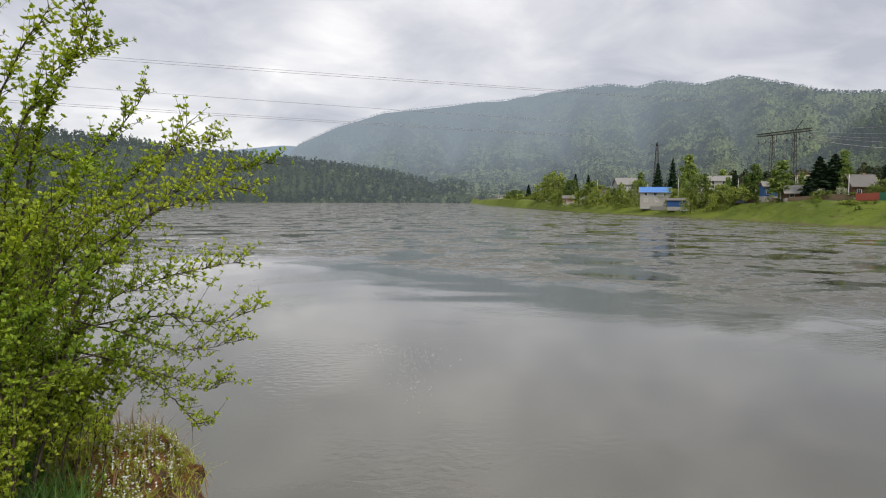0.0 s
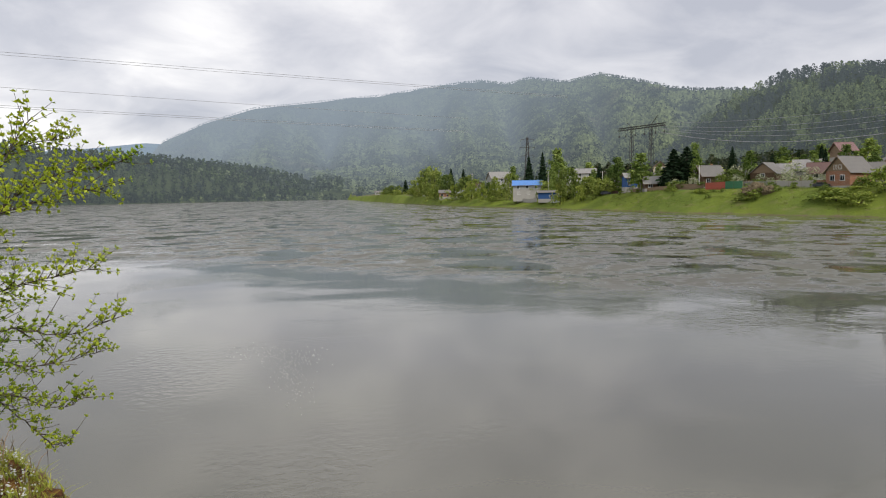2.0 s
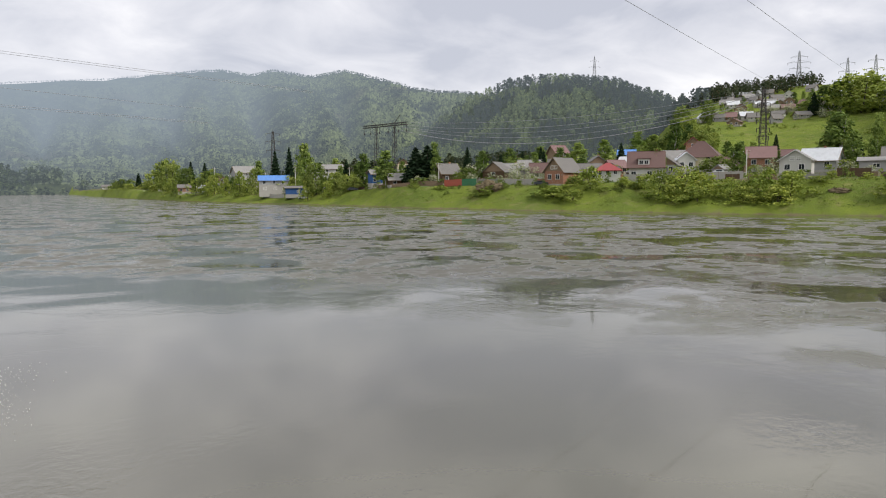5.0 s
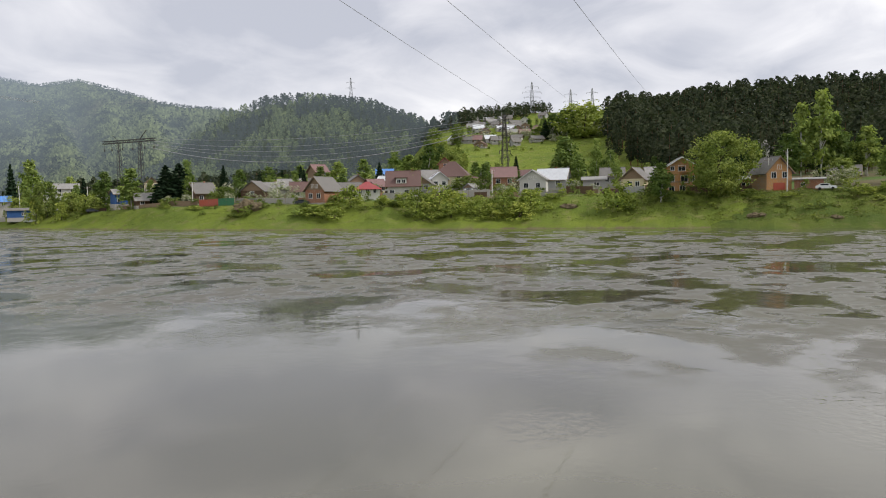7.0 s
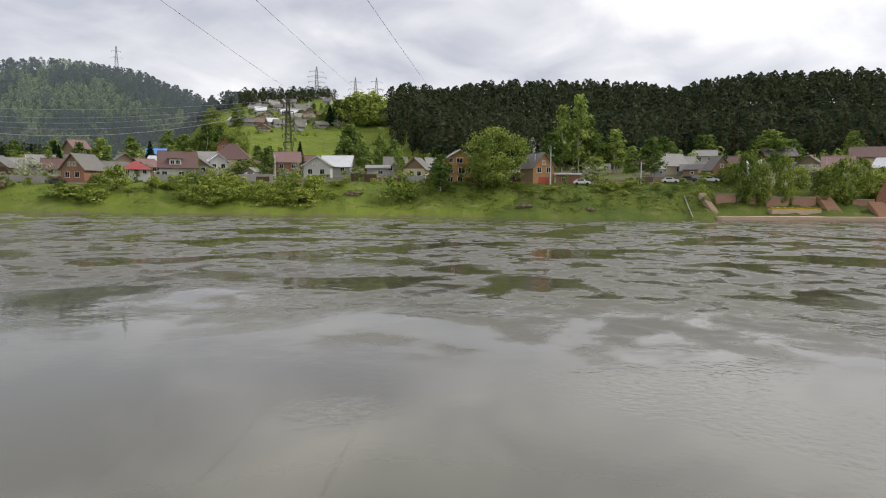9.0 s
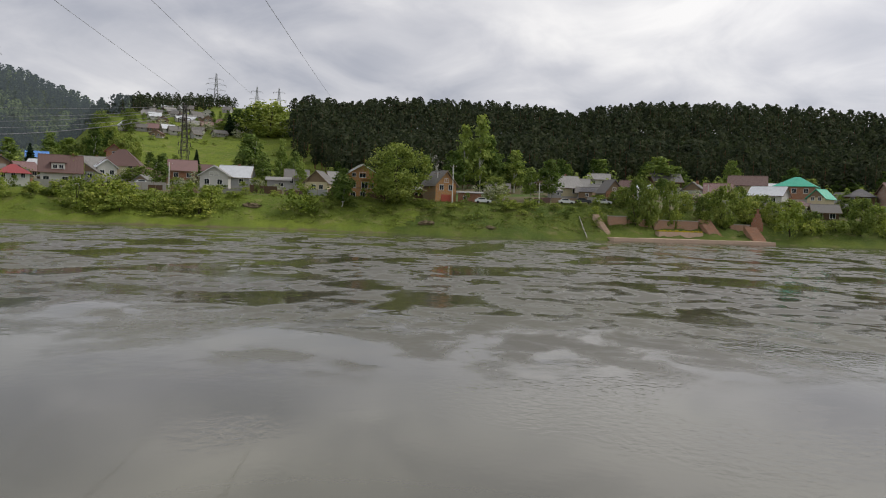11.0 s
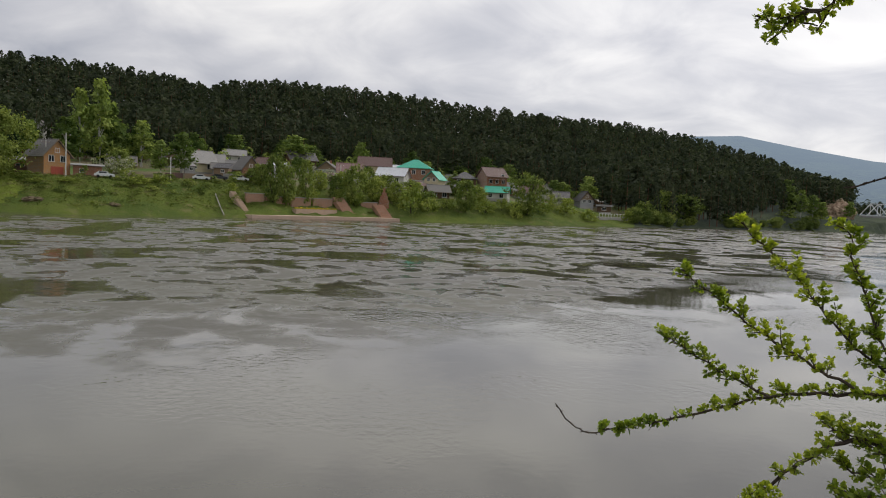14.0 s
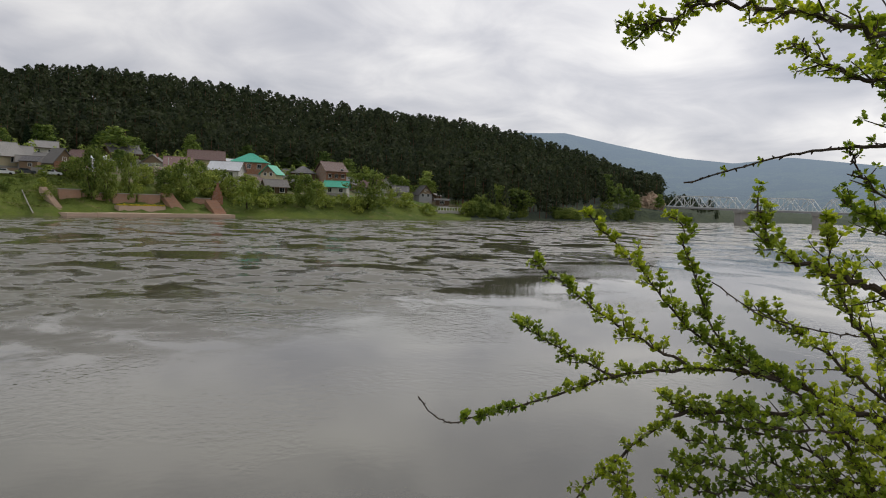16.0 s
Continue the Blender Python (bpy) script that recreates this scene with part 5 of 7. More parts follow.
def stretched(a0, e0, r0, a1, e1, r1, on, thick, sag=0.0):
    p0, p1 = aim(a0, e0, r0), aim(a1, e1, r1)
    wire(p0 + (p0 - p1) * on, p1, sag, thick)


# three cables that climb over the river towards the meadow hill
stretched(41.9, 15.75, 170, 55.6, 6.9, 575, 0.35, 0.12, 1.0)
stretched(50.3, 15.72, 175, 59.9, 7.6, 640, 0.30, 0.12, 1.0)
stretched(60.2, 15.27, 180, 66.0, 7.5, 640, 0.28, 0.12, 1.0)
# cables from the portal to the lattice tower
for dz, da, th in ((0, 0, 0.2), (0.5, 0.5, 0.1), (0.9, -0.4, 0.1), (1.3, 0.3, 0.1), (1.9, 0.5, 0.08)):
    wire(aim(26.9 + da * 0.6, 4.6 + dz * 0.35, 330), aim(54.4 + da * 0.5, 6.2 + dz * 0.35, 245), 9.5 - dz * 3.0, th)
# cables that cross the river upstream
for e0, e1 in ((9.25, 7.6), (9.05, 7.5), (7.5, 6.1), (6.4, 5.1), (6.25, 5.0)):
    wire(aim(-48, e0, 520), aim(12 if e1 < 7 else 20, e1, 560), 1.0, 0.16)

# ---- bridge ----
BR = [aim(az, 0, r) for az, r in ((134.3, 432), (139.5, 408), (144.7, 392), (150.2, 382), (156.0, 378), (162, 380))]
bridge = new("railway_bridge")
tagged(bridge, "pale steel truss railway bridge on concrete piers", "bridge")
bridge.location = (BR[0].x, BR[0].y, 0)
off = Vector((BR[0].x, BR[0].y, 0))
for i, (p, q) in enumerate(zip(BR, BR[1:])):
    p, q = p - off, q - off
    p.z = q.z = 8.9
    u = (q - p).normalized()
    side = Vector((-u.y, u.x, 0))
    p, q = p + u * 0.4, q - u * 0.4
    L = (q - p).length
    for sg in (-2.9, 2.9):
        bm = bmesh.new()
        n = 8
        low = [p + u * (L * k / n) + side * sg for k in range(n + 1)]
        hi = [low[k] + Vector((0, 0, 6.0)) for k in range(1, n)]
        beam(bm, low[0], low[-1], 0.55)
        beam(bm, hi[0], hi[-1], 0.6)
        beam(bm, low[0], hi[0], 0.55)
        beam(bm, low[-1], hi[-1], 0.55)
        for k in range(1, n):
            beam(bm, low[k], hi[k - 1], 0.3)
            if k < n - 1:
                beam(bm, *((low[k + 1], hi[k - 1]) if k % 2 else (low[k], hi[k])), 0.42)
        part("truss", bm, M_BRIDGE, bridge)
    bm = bmesh.new()
    for k in range(1, 8):
        c = p + u * (L * k / 8) + Vector((0, 0, 6.0))
        beam(bm, c - side * 2.9, c + side * 2.9, 0.3)
    part("top_bracing", bm, M_BRIDGE, bridge)
    bm = bmesh.new()
    beam(bm, p + Vector((0, 0, -0.7)), q + Vector((0, 0, -0.7)), 1.1)
    for sg in (-2.9, 2.9):
        beam(bm, p + side * sg + Vector((0, 0, -0.5)), q + side * sg + Vector((0, 0, -0.5)), 0.9)
    part("deck", bm, M_GREYWALL, bridge)
    if i:
        bm = bmesh.new()
        c = p - u * 0.4
        box(bm, c.x - 1.9, c.x + 1.9, c.y - 3.6, c.y + 3.6, -4, 6.6)
        box(bm, c.x - 2.3, c.x + 2.3, c.y - 4.2, c.y + 4.2, 6.6, 7.9)
        part("pier", bm, M_CONC, bridge)


# ---- trees of the village ----
def crown_points(rnd, n, wide, low, shape):
    """Clump centres inside a crown one unit high."""
    t = rnd.uniform(0, 1, n)
    if shape == "birch":
        prof = np.sin(np.clip(t * 0.86 + 0.14, 0, 1) * pi) ** 0.8 * (1.15 - 0.5 * t)
    elif shape == "round":
        prof = np.sqrt(np.clip(1 - (2 * t - 1) ** 2, 0.05, 1))
    else:
        prof = np.sqrt(np.clip(1 - t ** 2, 0.06, 1))
    a = rnd.uniform(0, 2 * pi, n)
    lobes = 1 + 0.22 * np.sin(a * 3 + rnd.uniform(0, 6)) + 0.15 * np.sin(a * 2 + t * 7 + rnd.uniform(0, 6))
    k = rnd.uniform(0.15, 1, n) ** 0.5 * prof * wide * lobes
    return np.stack([np.cos(a) * k, np.sin(a) * k, low + (0.97 - low) * t], -1)


def broadleaf(name, label, leaf, bark, wide, low, shape, seed, clumps=60, per=17, size=0.027, spread=0.055, stems=1):
    rnd = np.random.default_rng(seed)
    t = tagged(new(name), label, "tree" if low > 0.1 else "bush", "village trees")
    c = crown_points(rnd, clumps, wide, low, shape)
    pts = (c[:, None] + rnd.normal(0, spread, (clumps, per, 3)) * (1, 1, 0.8)).reshape(-1, 3)
    pts[:, 2] = np.clip(pts[:, 2], 0.0, 1.02)
    mid = np.array((0, 0, low + 0.45 * (1 - low)))
    out = (pts - np.repeat(c, per, 0)) / spread * 0.6 + (pts - mid) / wide * 0.5 + (0, 0, 0.45)
    v, f = shards(pts, rnd.uniform(0.6, 1.4, len(pts)) * size, rnd, out, 0.6)
    m = clumps // 2
    heart = tufts(pts[rnd.integers(0, len(pts), m)] * (0.7, 0.7, 0.92) + (0, 0, 0.03), spread * rnd.uniform(0.7, 1.1, m), rnd, 1.0)
    v, f, _ = joined([(v, f, 0), (*heart, 0)])
    cr = new("crown", mesh_of("crown", v, f, leaf))
    cr.parent = t
    bm = bmesh.new()
    for s in range(stems):
        lean = rnd.normal(0, 0.05 if stems == 1 else 0.16, 2)
        trunk = [Vector((lean[0] * z + 0.01 * sin(9 * z), lean[1] * z, z * 0.9 - 0.03)) for z in np.linspace(0, 1, 3 if low == 0 else 7)]
        tube(bm, trunk, [(0.017 if bark is M_BARK else 0.011) * (1 - 0.85 * z) for z in np.linspace(0, 1, len(trunk))], 6 if low else 4)
        for g in c[rnd.integers(0, clumps, 8 if stems == 1 else 3 if low else 1)]:
            z0 = max(0.15, g[2] - 0.22)
            p0 = Vector((lean[0] * z0 / 0.9, lean[1] * z0 / 0.9, z0))
            tube(bm, [p0, p0.lerp(Vector(g), 0.5) + Vector((0, 0, 0.02)), Vector(g)], [0.007, 0.005, 0.002], 3)
    part("trunk", bm, bark, t)
    return t


def conifer(seed, full=0.18):
    t = tagged(new("spruce_tree"), "dark pointed spruce between the houses", "tree", "village trees")
    rnd = np.random.default_rng(seed)
    n = 1300
    k = rnd.uniform(0, 1, n)
    z = 0.05 + 0.93 * k
    whorl = 0.8 + 0.25 * np.sin(z * 95)
    rr = (full * (1 - k) ** 0.75 + 0.008) * whorl * rnd.uniform(0.35, 1, n) ** 0.5
    a = rnd.uniform(0, 2 * pi, n)
    v, f = shards(np.stack([np.cos(a) * rr, np.sin(a) * rr, z - rr * 0.35], -1), 0.015 + 0.038 * (1 - k) * rnd.uniform(0.6, 1.3, n), rnd)
    c = new("crown", mesh_of("crown", v, f, M_SPRUCE))
    c.parent = t
    bm = bmesh.new()
    tube(bm, [Vector((0, 0, -0.02)), Vector((0, 0, 0.5)), Vector((0, 0, 0.97))], [0.018, 0.01, 0.002], 6)
    part("trunk", bm, M_BARK, t)
    return t


def planted(protos, rows):
    """Each row: bearing, metres behind the waterline, width in degrees, elevation of the top."""
    home = {}
    for i, (az, d, wide, top) in enumerate(rows):
        m, r = spot(az, d, -0.1, 47.0 * i)
        h = max(sight(r, top) - m.translation.z, 1.0)
        proto, unit = protos[i % len(protos)]
        w = radians(wide) * r / unit
        mm = m @ Matrix.Diagonal((w, w, h, 1))
        if proto in home or proto.scale.x != 1.0:
            copy_thing(proto, mm @ Matrix.Diagonal((*(1 / v for v in proto.scale), 1)))
        else:
            home[proto] = mm
    for proto, mm in home.items():
        proto.matrix_world = mm


BIRCH = [(broadleaf("birch_tree", "fresh green birch with a pale trunk", M_BIRCH, M_WBARK, 0.19, 0.22, "birch", 100 + i, 74, 19, 0.026, 0.038), 0.38) for i in range(3)]
WILLOW = [(broadleaf("willow_tree", "broad green willow on the river bank", M_BUSH, M_BARK, 0.42, 0.05, "round", 110 + i, 110, 21, 0.03, 0.048, 2), 0.78) for i in range(2)]
BUSH = [(broadleaf("willow_bush", "rounded green willow bush on the bank", M_HEDGE, M_BARK, 0.6, 0.0, "dome", 120 + i, 44, 20, 0.045, 0.08, 2), 1.1) for i in range(3)]
SCRUB = [(broadleaf("garden_bush", "green bush in the village gardens", M_BUSH, M_BARK, 0.6, 0.0, "dome", 125 + i, 24, 13, 0.07, 0.09, 1), 1.1) for i in range(3)]
APPLE = [(broadleaf("apple_tree", "blossoming white apple tree", M_BLOSSOM, M_BARK, 0.5, 0.12, "round", 130 + i, 50, 13, 0.026, 0.065), 1.0) for i in range(2)]
SPRUCE = [(conifer(140 + i), 0.28) for i in range(2)]

planted(SPRUCE, [(16.87, 50, 0.95, 3.06), (17.96, 60, 0.85, 3.34), (22.43, 36, 0.8, 2.38), (28.0, 38, 2.0, 3.3), (28.95, 40, 2.2, 3.45), (32.17, 90, 0.8, 3.3), (38.3, 60, 0.7, 2.9), (57.7, 260, 0.8, 6.5),
                 (44.3, 110, 0.8, 3.4), (18.8, 150, 0.5, 2.3), (77.9, 70, 1.3, 3.6), (10.6, 90, 0.7, 2.2), (11.6, 120, 0.7, 2.1), (6.9, 120, 0.5, 1.3), (36.6, 120, 0.6, 2.9)])
planted(BIRCH, [(19.13, 48, 1.45, 3.51), (23.81, 38, 1.2, 2.74), (25.55, 27, 1.7, 2.96), (29.5, 55, 1.2, 3.59), (66.5, 17, 1.7, 2.74), (76.3, 62, 1.7, 6.5), (77.6, 64, 2.0, 7.29), (80.3, 66, 1.7, 4.62),
                (81.65, 34, 1.4, 3.35), (83.2, 34, 1.75, 4.02), (59.3, 70, 2.1, 5.03), (60.3, 62, 1.3, 3.65), (91.5, 82, 2.2, 4.41), (90.7, 90, 1.6, 4.0), (48.3, 130, 1.4, 4.9), (49.3, 150, 1.2, 4.6), (62.8, 75, 1.3, 3.9),
                (57.2, 270, 1.2, 5.9), (45.5, 160, 1.3, 4.2), (46.7, 170, 1.4, 3.9), (43.0, 150, 1.3, 3.6), (41.0, 130, 1.4, 3.4), (35.6, 120, 1.3, 3.1), (33.4, 130, 1.2, 2.9), (38.0, 140, 1.2, 3.2), (21.6, 110, 1.0, 2.4),
                (15.6, 120, 0.9, 2.2), (84.0, 80, 1.3, 4.1), (79.0, 75, 1.4, 4.4), (129.5, 40, 1.3, 2.6)])
GREAT = [(broadleaf("willow_tree", "great round willow before the brick houses", M_BUSH, M_BARK, 0.42, 0.04, "round", 150, 210, 36, 0.017, 0.045, 3), 0.8)]
planted(GREAT, [(70.8, 20, 4.6, 4.94)])
planted(WILLOW, [(90.0, 9, 1.7, 2.93), (91.0, 10, 1.5, 2.5), (92.5, 11, 1.3, 2.68), (96.4, 10, 1.9, 2.51), (97.4, 22, 1.5, 2.3), (98.8, 26, 1.9, 1.81), (105.4, 9, 1.9, 1.70), (110.3, 11, 2.6, 2.52),
                 (122.4, 14, 2.8, 1.27), (60.7, 255, 3.8, 7.73), (59.4, 262, 1.9, 7.2), (8.76, 50, 1.5, 2.37), (20.0, 16, 1.8, 2.08), (95.5, 30, 1.9, 1.9), (89.0, 20, 1.6, 2.1), (65.2, 280, 1.8, 7.2), (104.5, 34, 1.7, 1.6),
                 (119.5, 14, 1.4, 0.7), (87.2, 30, 1.1, 1.4), (51.4, 45, 2.2, 2.2), (32.2, 40, 1.7, 1.6), (31.4, 34, 1.0, 1.3), (120.9, 16, 1.7, 1.5)])
planted(BUSH, [(14.15, 16, 1.5, 1.38), (19.3, 10, 1.0, 0.9), (20.9, 12, 1.1, 0.6), (33.74, 14, 1.5, 0.04), (41.98, 17, 2.2, 1.56), (46.14, 18, 1.8, 0.9), (49.0, 12, 3.2, 1.45), (47.2, 13, 2.4, 1.1), (50.6, 12, 2.2, 0.9), (48.1, 9, 2.4, 0.1), (50.0, 8, 2.6, -0.1), (44.5, 17, 1.3, 0.75),
               (52.3, 12, 2.4, 0.55), (54.4, 11, 3.0, 1.0), (56.4, 12, 2.8, 0.95), (53.4, 8, 2.6, -0.1), (55.5, 8, 2.6, 0.0), (58.2, 20, 2.0, 0.6), (63.3, 12, 3.4, 1.38), (39.1, 12, 2.6, 0.0), (40.6, 10, 2.2, -0.2), (27.7, 22, 0.7, 0.4), (29.9, 20, 1.1, 0.1), (72.9, 20, 1.5, 0.6), (80.2, 17, 1.5, 0.75), (81.6, 18, 1.3, 0.81), (86.9, 14, 0.9, 0.5),
               (87.2, 9, 0.9, -0.4), (101.0, 8, 2.3, 1.16), (113.5, 15, 1.6, 0.57), (112.3, 18, 1.2, 0.8), (93.0, 12, 1.1, 0.5), (95.1, 11, 1.1, 0.4), (28.0, 20, 0.6, 0.3), (30.3, 19, 0.7, 0.1), (33.0, 19, 0.6, 0.2),
               (9.2, 22, 1.2, 0.9), (10.9, 20, 1.2, 0.9), (12.2, 22, 1.3, 1.1), (13.1, 20, 1.0, 0.9), (7.6, 30, 1.1, 0.7), (6.2, 40, 1.2, 0.5), (5.2, 45, 0.9, 0.4), (44.6, 22, 1.2, 0.5), (59.0, 24, 1.0, 0.9), (61.2, 24, 1.0, 0.8),
               (68.5, 20, 0.9, 0.1), (69.0, 14, 1.2, -0.2), (73.6, 17, 1.4, 0.1), (75.6, 18, 1.4, 0.1), (102.4, 10, 1.8, 0.1), (107.0, 12, 1.6, 0.2), (108.3, 14, 1.4, 0.3), (118.3, 9, 1.0, -0.1), (115.2, 10, 1.4, -0.2),
               (40.4, 20, 1.8, 0.1), (38.9, 18, 1.4, -0.1), (45.3, 19, 1.3, 0.2), (53.7, 16, 1.3, 0.3), (103.9, 12, 1.6, 0.1), (109.4, 9, 1.3, 0.1), (111.6, 12, 1.3, 0.1), (129.6, 12, 1.5, 0.5), (131.5, 14, 1.4, 0.6)])
planted(APPLE, [(32.6, 44, 2.0, 1.93), (36.4, 50, 1.9, 2.0), (37.3, 40, 1.3, 1.6), (79.2, 34, 1.6, 1.9), (78.2, 36, 1.4, 1.8), (94.5, 40, 1.7, 1.8), (96.0, 44, 1.5, 2.1), (101.9, 30, 1.2, 1.0), (111.4, 34, 1.3, 1.1), (112.7, 28, 1.2, 1.0),
                (53.0, 275, 1.1, 5.7), (54.8, 280, 1.2, 5.7), (56.0, 275, 1.2, 5.8), (58.6, 290, 1.3, 6.2), (62.5, 290, 1.5, 6.5), (63.6, 300, 1.4, 6.6), (21.9, 60, 1.0, 1.3), (13.4, 60, 1.0, 1.2), (93.4, 40, 1.5, 1.5), (61.3, 40, 1.2, 1.3)])
r8 = np.random.default_rng(88)


def scatter(n, az0, az1, d0, d1, tall, wide, skip=()):
    rows = []
    while len(rows) < n:
        az, d = r8.uniform(az0, az1), r8.uniform(d0, d1)
        r = float(SHORE(az)) + d
        h = r8.uniform(*tall)
        top = math.degrees(atan2(ground(az, r) + h - EYE, r))
        rows.append((az, d, math.degrees(h * r8.uniform(*wide) / r), top))
    return rows


planted(BIRCH, [(66.5, 14, 1.6, 2.2), (23.84, 36, 1.1, 2.77), (59.2, 72, 1.7, 4.92), (61.7, 80, 1.0, 4.75), (78.3, 66, 1.6, 5.6), (75.4, 58, 2.0, 4.44), (80.4, 64, 1.7, 4.64), (58.3, 262, 1.2, 6.9)])
planted(WILLOW, [(78.8, 42, 2.0, 2.6), (93.6, 22, 1.3, 1.9), (94.9, 16, 1.2, 1.5), (98.0, 14, 1.5, 1.6), (99.7, 16, 1.4, 1.2), (102.2, 14, 1.6, 0.7), (88.4, 26, 1.3, 1.7), (100.9, 26, 1.5, 1.5), (106.3, 20, 1.6, 1.2), (9.2, 46, 1.7, 2.3), (10.3, 50, 1.3, 1.7), (12.0, 36, 1.6, 1.6), (15.4, 40, 1.3, 1.7), (22.6, 22, 1.7, 1.2), (21.5, 26, 1.5, 1.3), (8.0, 40, 1.3, 1.5)])
planted(WILLOW, scatter(38, 118.5, 132, 1.5, 11, (2.5, 6), (0.9, 1.4)))
planted(SCRUB, scatter(10, 118.5, 132, 1.5, 7, (1.5, 3), (1.3, 1.8)))
planted(SCRUB, scatter(22, 58, 90, 6, 24, (0.5, 1.2), (1.6, 2.6)))
planted(SCRUB, scatter(20, 22, 46, 24, 34, (1.4, 3.0), (1.0, 1.6)))
planted(APPLE, scatter(14, 27, 41, 28, 44, (3.0, 4.6), (0.9, 1.2)))
planted(APPLE, scatter(40, 22, 118, 38, 75, (2.5, 4.5), (0.8, 1.3)))
planted(SCRUB, scatter(34, 8, 118, 26, 70, (1.2, 3.0), (1.1, 1.8)))
planted(SCRUB, scatter(26, 12, 120, 9, 24, (0.5, 1.3), (1.4, 2.4)))
planted(SCRUB, scatter(32, 36, 64, 42, 64, (2.0, 3.8), (1.0, 1.6)))
planted(SCRUB, scatter(36, 4.5, 24, 10, 50, (2.5, 5.5), (0.9, 1.5)))
planted(WILLOW, scatter(18, 5, 26, 24, 90, (5, 9), (0.8, 1.1)))
planted(WILLOW, scatter(14, 46.5, 51, 110, 260, (8, 14), (0.6, 0.9)))
planted(SCRUB, scatter(34, 47.5, 65, 95, 245, (1.0, 2.2), (1.2, 2.0)))
planted(APPLE, scatter(16, 50.5, 60, 255, 370, (3, 5), (0.9, 1.3)))
planted(APPLE, scatter(26, 50.5, 65, 245, 300, (3, 5.5), (0.9, 1.3)))
planted(SCRUB, scatter(40, 49, 66, 225, 300, (1.5, 3.0), (1.1, 1.8)))
planted(BIRCH, scatter(16, 50.5, 60, 255, 370, (4, 8), (0.4, 0.6)))
planted(BIRCH, scatter(34, 8, 118, 48, 110, (5, 9), (0.4, 0.55)))
planted(BIRCH, scatter(26, 4, 30, 30, 160, (4, 8), (0.4, 0.6)))
edge = [(az, float(PINE_EDGE(az) - SHORE(az)) + r8.uniform(-8, 4), r8.uniform(1.0, 1.7), 0) for az in r8.uniform(66, 116, 26)]
planted(BIRCH, [(az, d, w, math.degrees(atan2(ground(az, float(SHORE(az)) + d) + r8.uniform(7, 13) - EYE, float(SHORE(az)) + d))) for az, d, w, _ in edge])
planted(BIRCH, [(130.4, 16, 1.0, 1.9), (131.2, 14, 1.0, 1.6), (131.8, 11, 0.8, 1.1), (133.5, 24, 0.8, 1.2), (129.6, 18, 1.1, 2.2)])
planted(SPRUCE, scatter(16, 8, 100, 60, 130, (7, 12), (0.28, 0.36)))
planted(SCRUB, scatter(60, 21, 88, 22, 33, (1.2, 2.6), (0.9, 1.7)))
planted(APPLE, scatter(16, 24, 66, 30, 60, (3.0, 5.0), (0.9, 1.2)))
planted(BIRCH, scatter(22, 12, 66, 30, 75, (7, 11), (0.36, 0.5)))
planted(SCRUB, scatter(34, 30, 48, 11, 22, (0.7, 1.5), (1.6, 3.0)))
planted(SCRUB, scatter(34, 63, 90, 12, 24, (0.7, 1.6), (1.5, 2.6)))
# rough weeds on the far bank
M_WEED = foliage("bank_weeds", (0.10, 0.15, 0.032), (0.20, 0.225, 0.065), 0.12, (1, 1, 0.5), 0.3, 0.45)
M_STALK = foliage("dead_stalks", (0.26, 0.22, 0.13), (0.16, 0.13, 0.08), 0.3, (1, 1, 0.7), 0.2, 0.4)
for name, label, mat, n, low, tall in (("bank_weeds", "rough green weeds over the far bank", M_WEED, 3000, 4.0, 0.17), ("dead_stalks", "bleached dead stalks and driftwood on the far bank", M_STALK, 260, 1.0, 0.13)):
    wz = np.random.default_rng(n)
    b, q = np.radians(wz.uniform(8, 121, n)), wz.uniform(0, 1, n) ** 0.8 * 22 + low
    b, q = np.where(wz.uniform(size=n) < 0.35, np.radians(wz.uniform(63, 90, n)), b), q
    rr = SHORE(np.degrees(b)) + q
    x, y = rr * np.sin(b), rr * np.cos(b)
    if name == "bank_weeds":  # and over the meadow
        b, d = np.radians(wz.uniform(48, 67, 500)), wz.uniform(90, 250, 500)
        mr = SHORE(np.degrees(b)) + d
        x, y = np.append(x, mr * np.sin(b)), np.append(y, mr * np.cos(b))
    wide = wz.uniform(0.25, 0.8, len(x))
    p = np.stack([x, y, land(x, y)[0]], -1)[:, None] + wz.normal(0, 1, (len(x), 15, 3)) * wide[:, None, None] * (1, 1, 0.22)
    p[:, :, 2] += wide[:, None] * 0.25
    out = wz.normal(0, 0.3, p.shape) + (0, 0, 1)
    v, f = shards(p.reshape(-1, 3), (wz.uniform(0.5, 1.2, p.shape[:2]) * tall).ravel(), wz, out.reshape(-1, 3), 0.5)
    tagged(new(name, mesh_of(name, v, f, mat)), label, "weeds", kind="stuff")
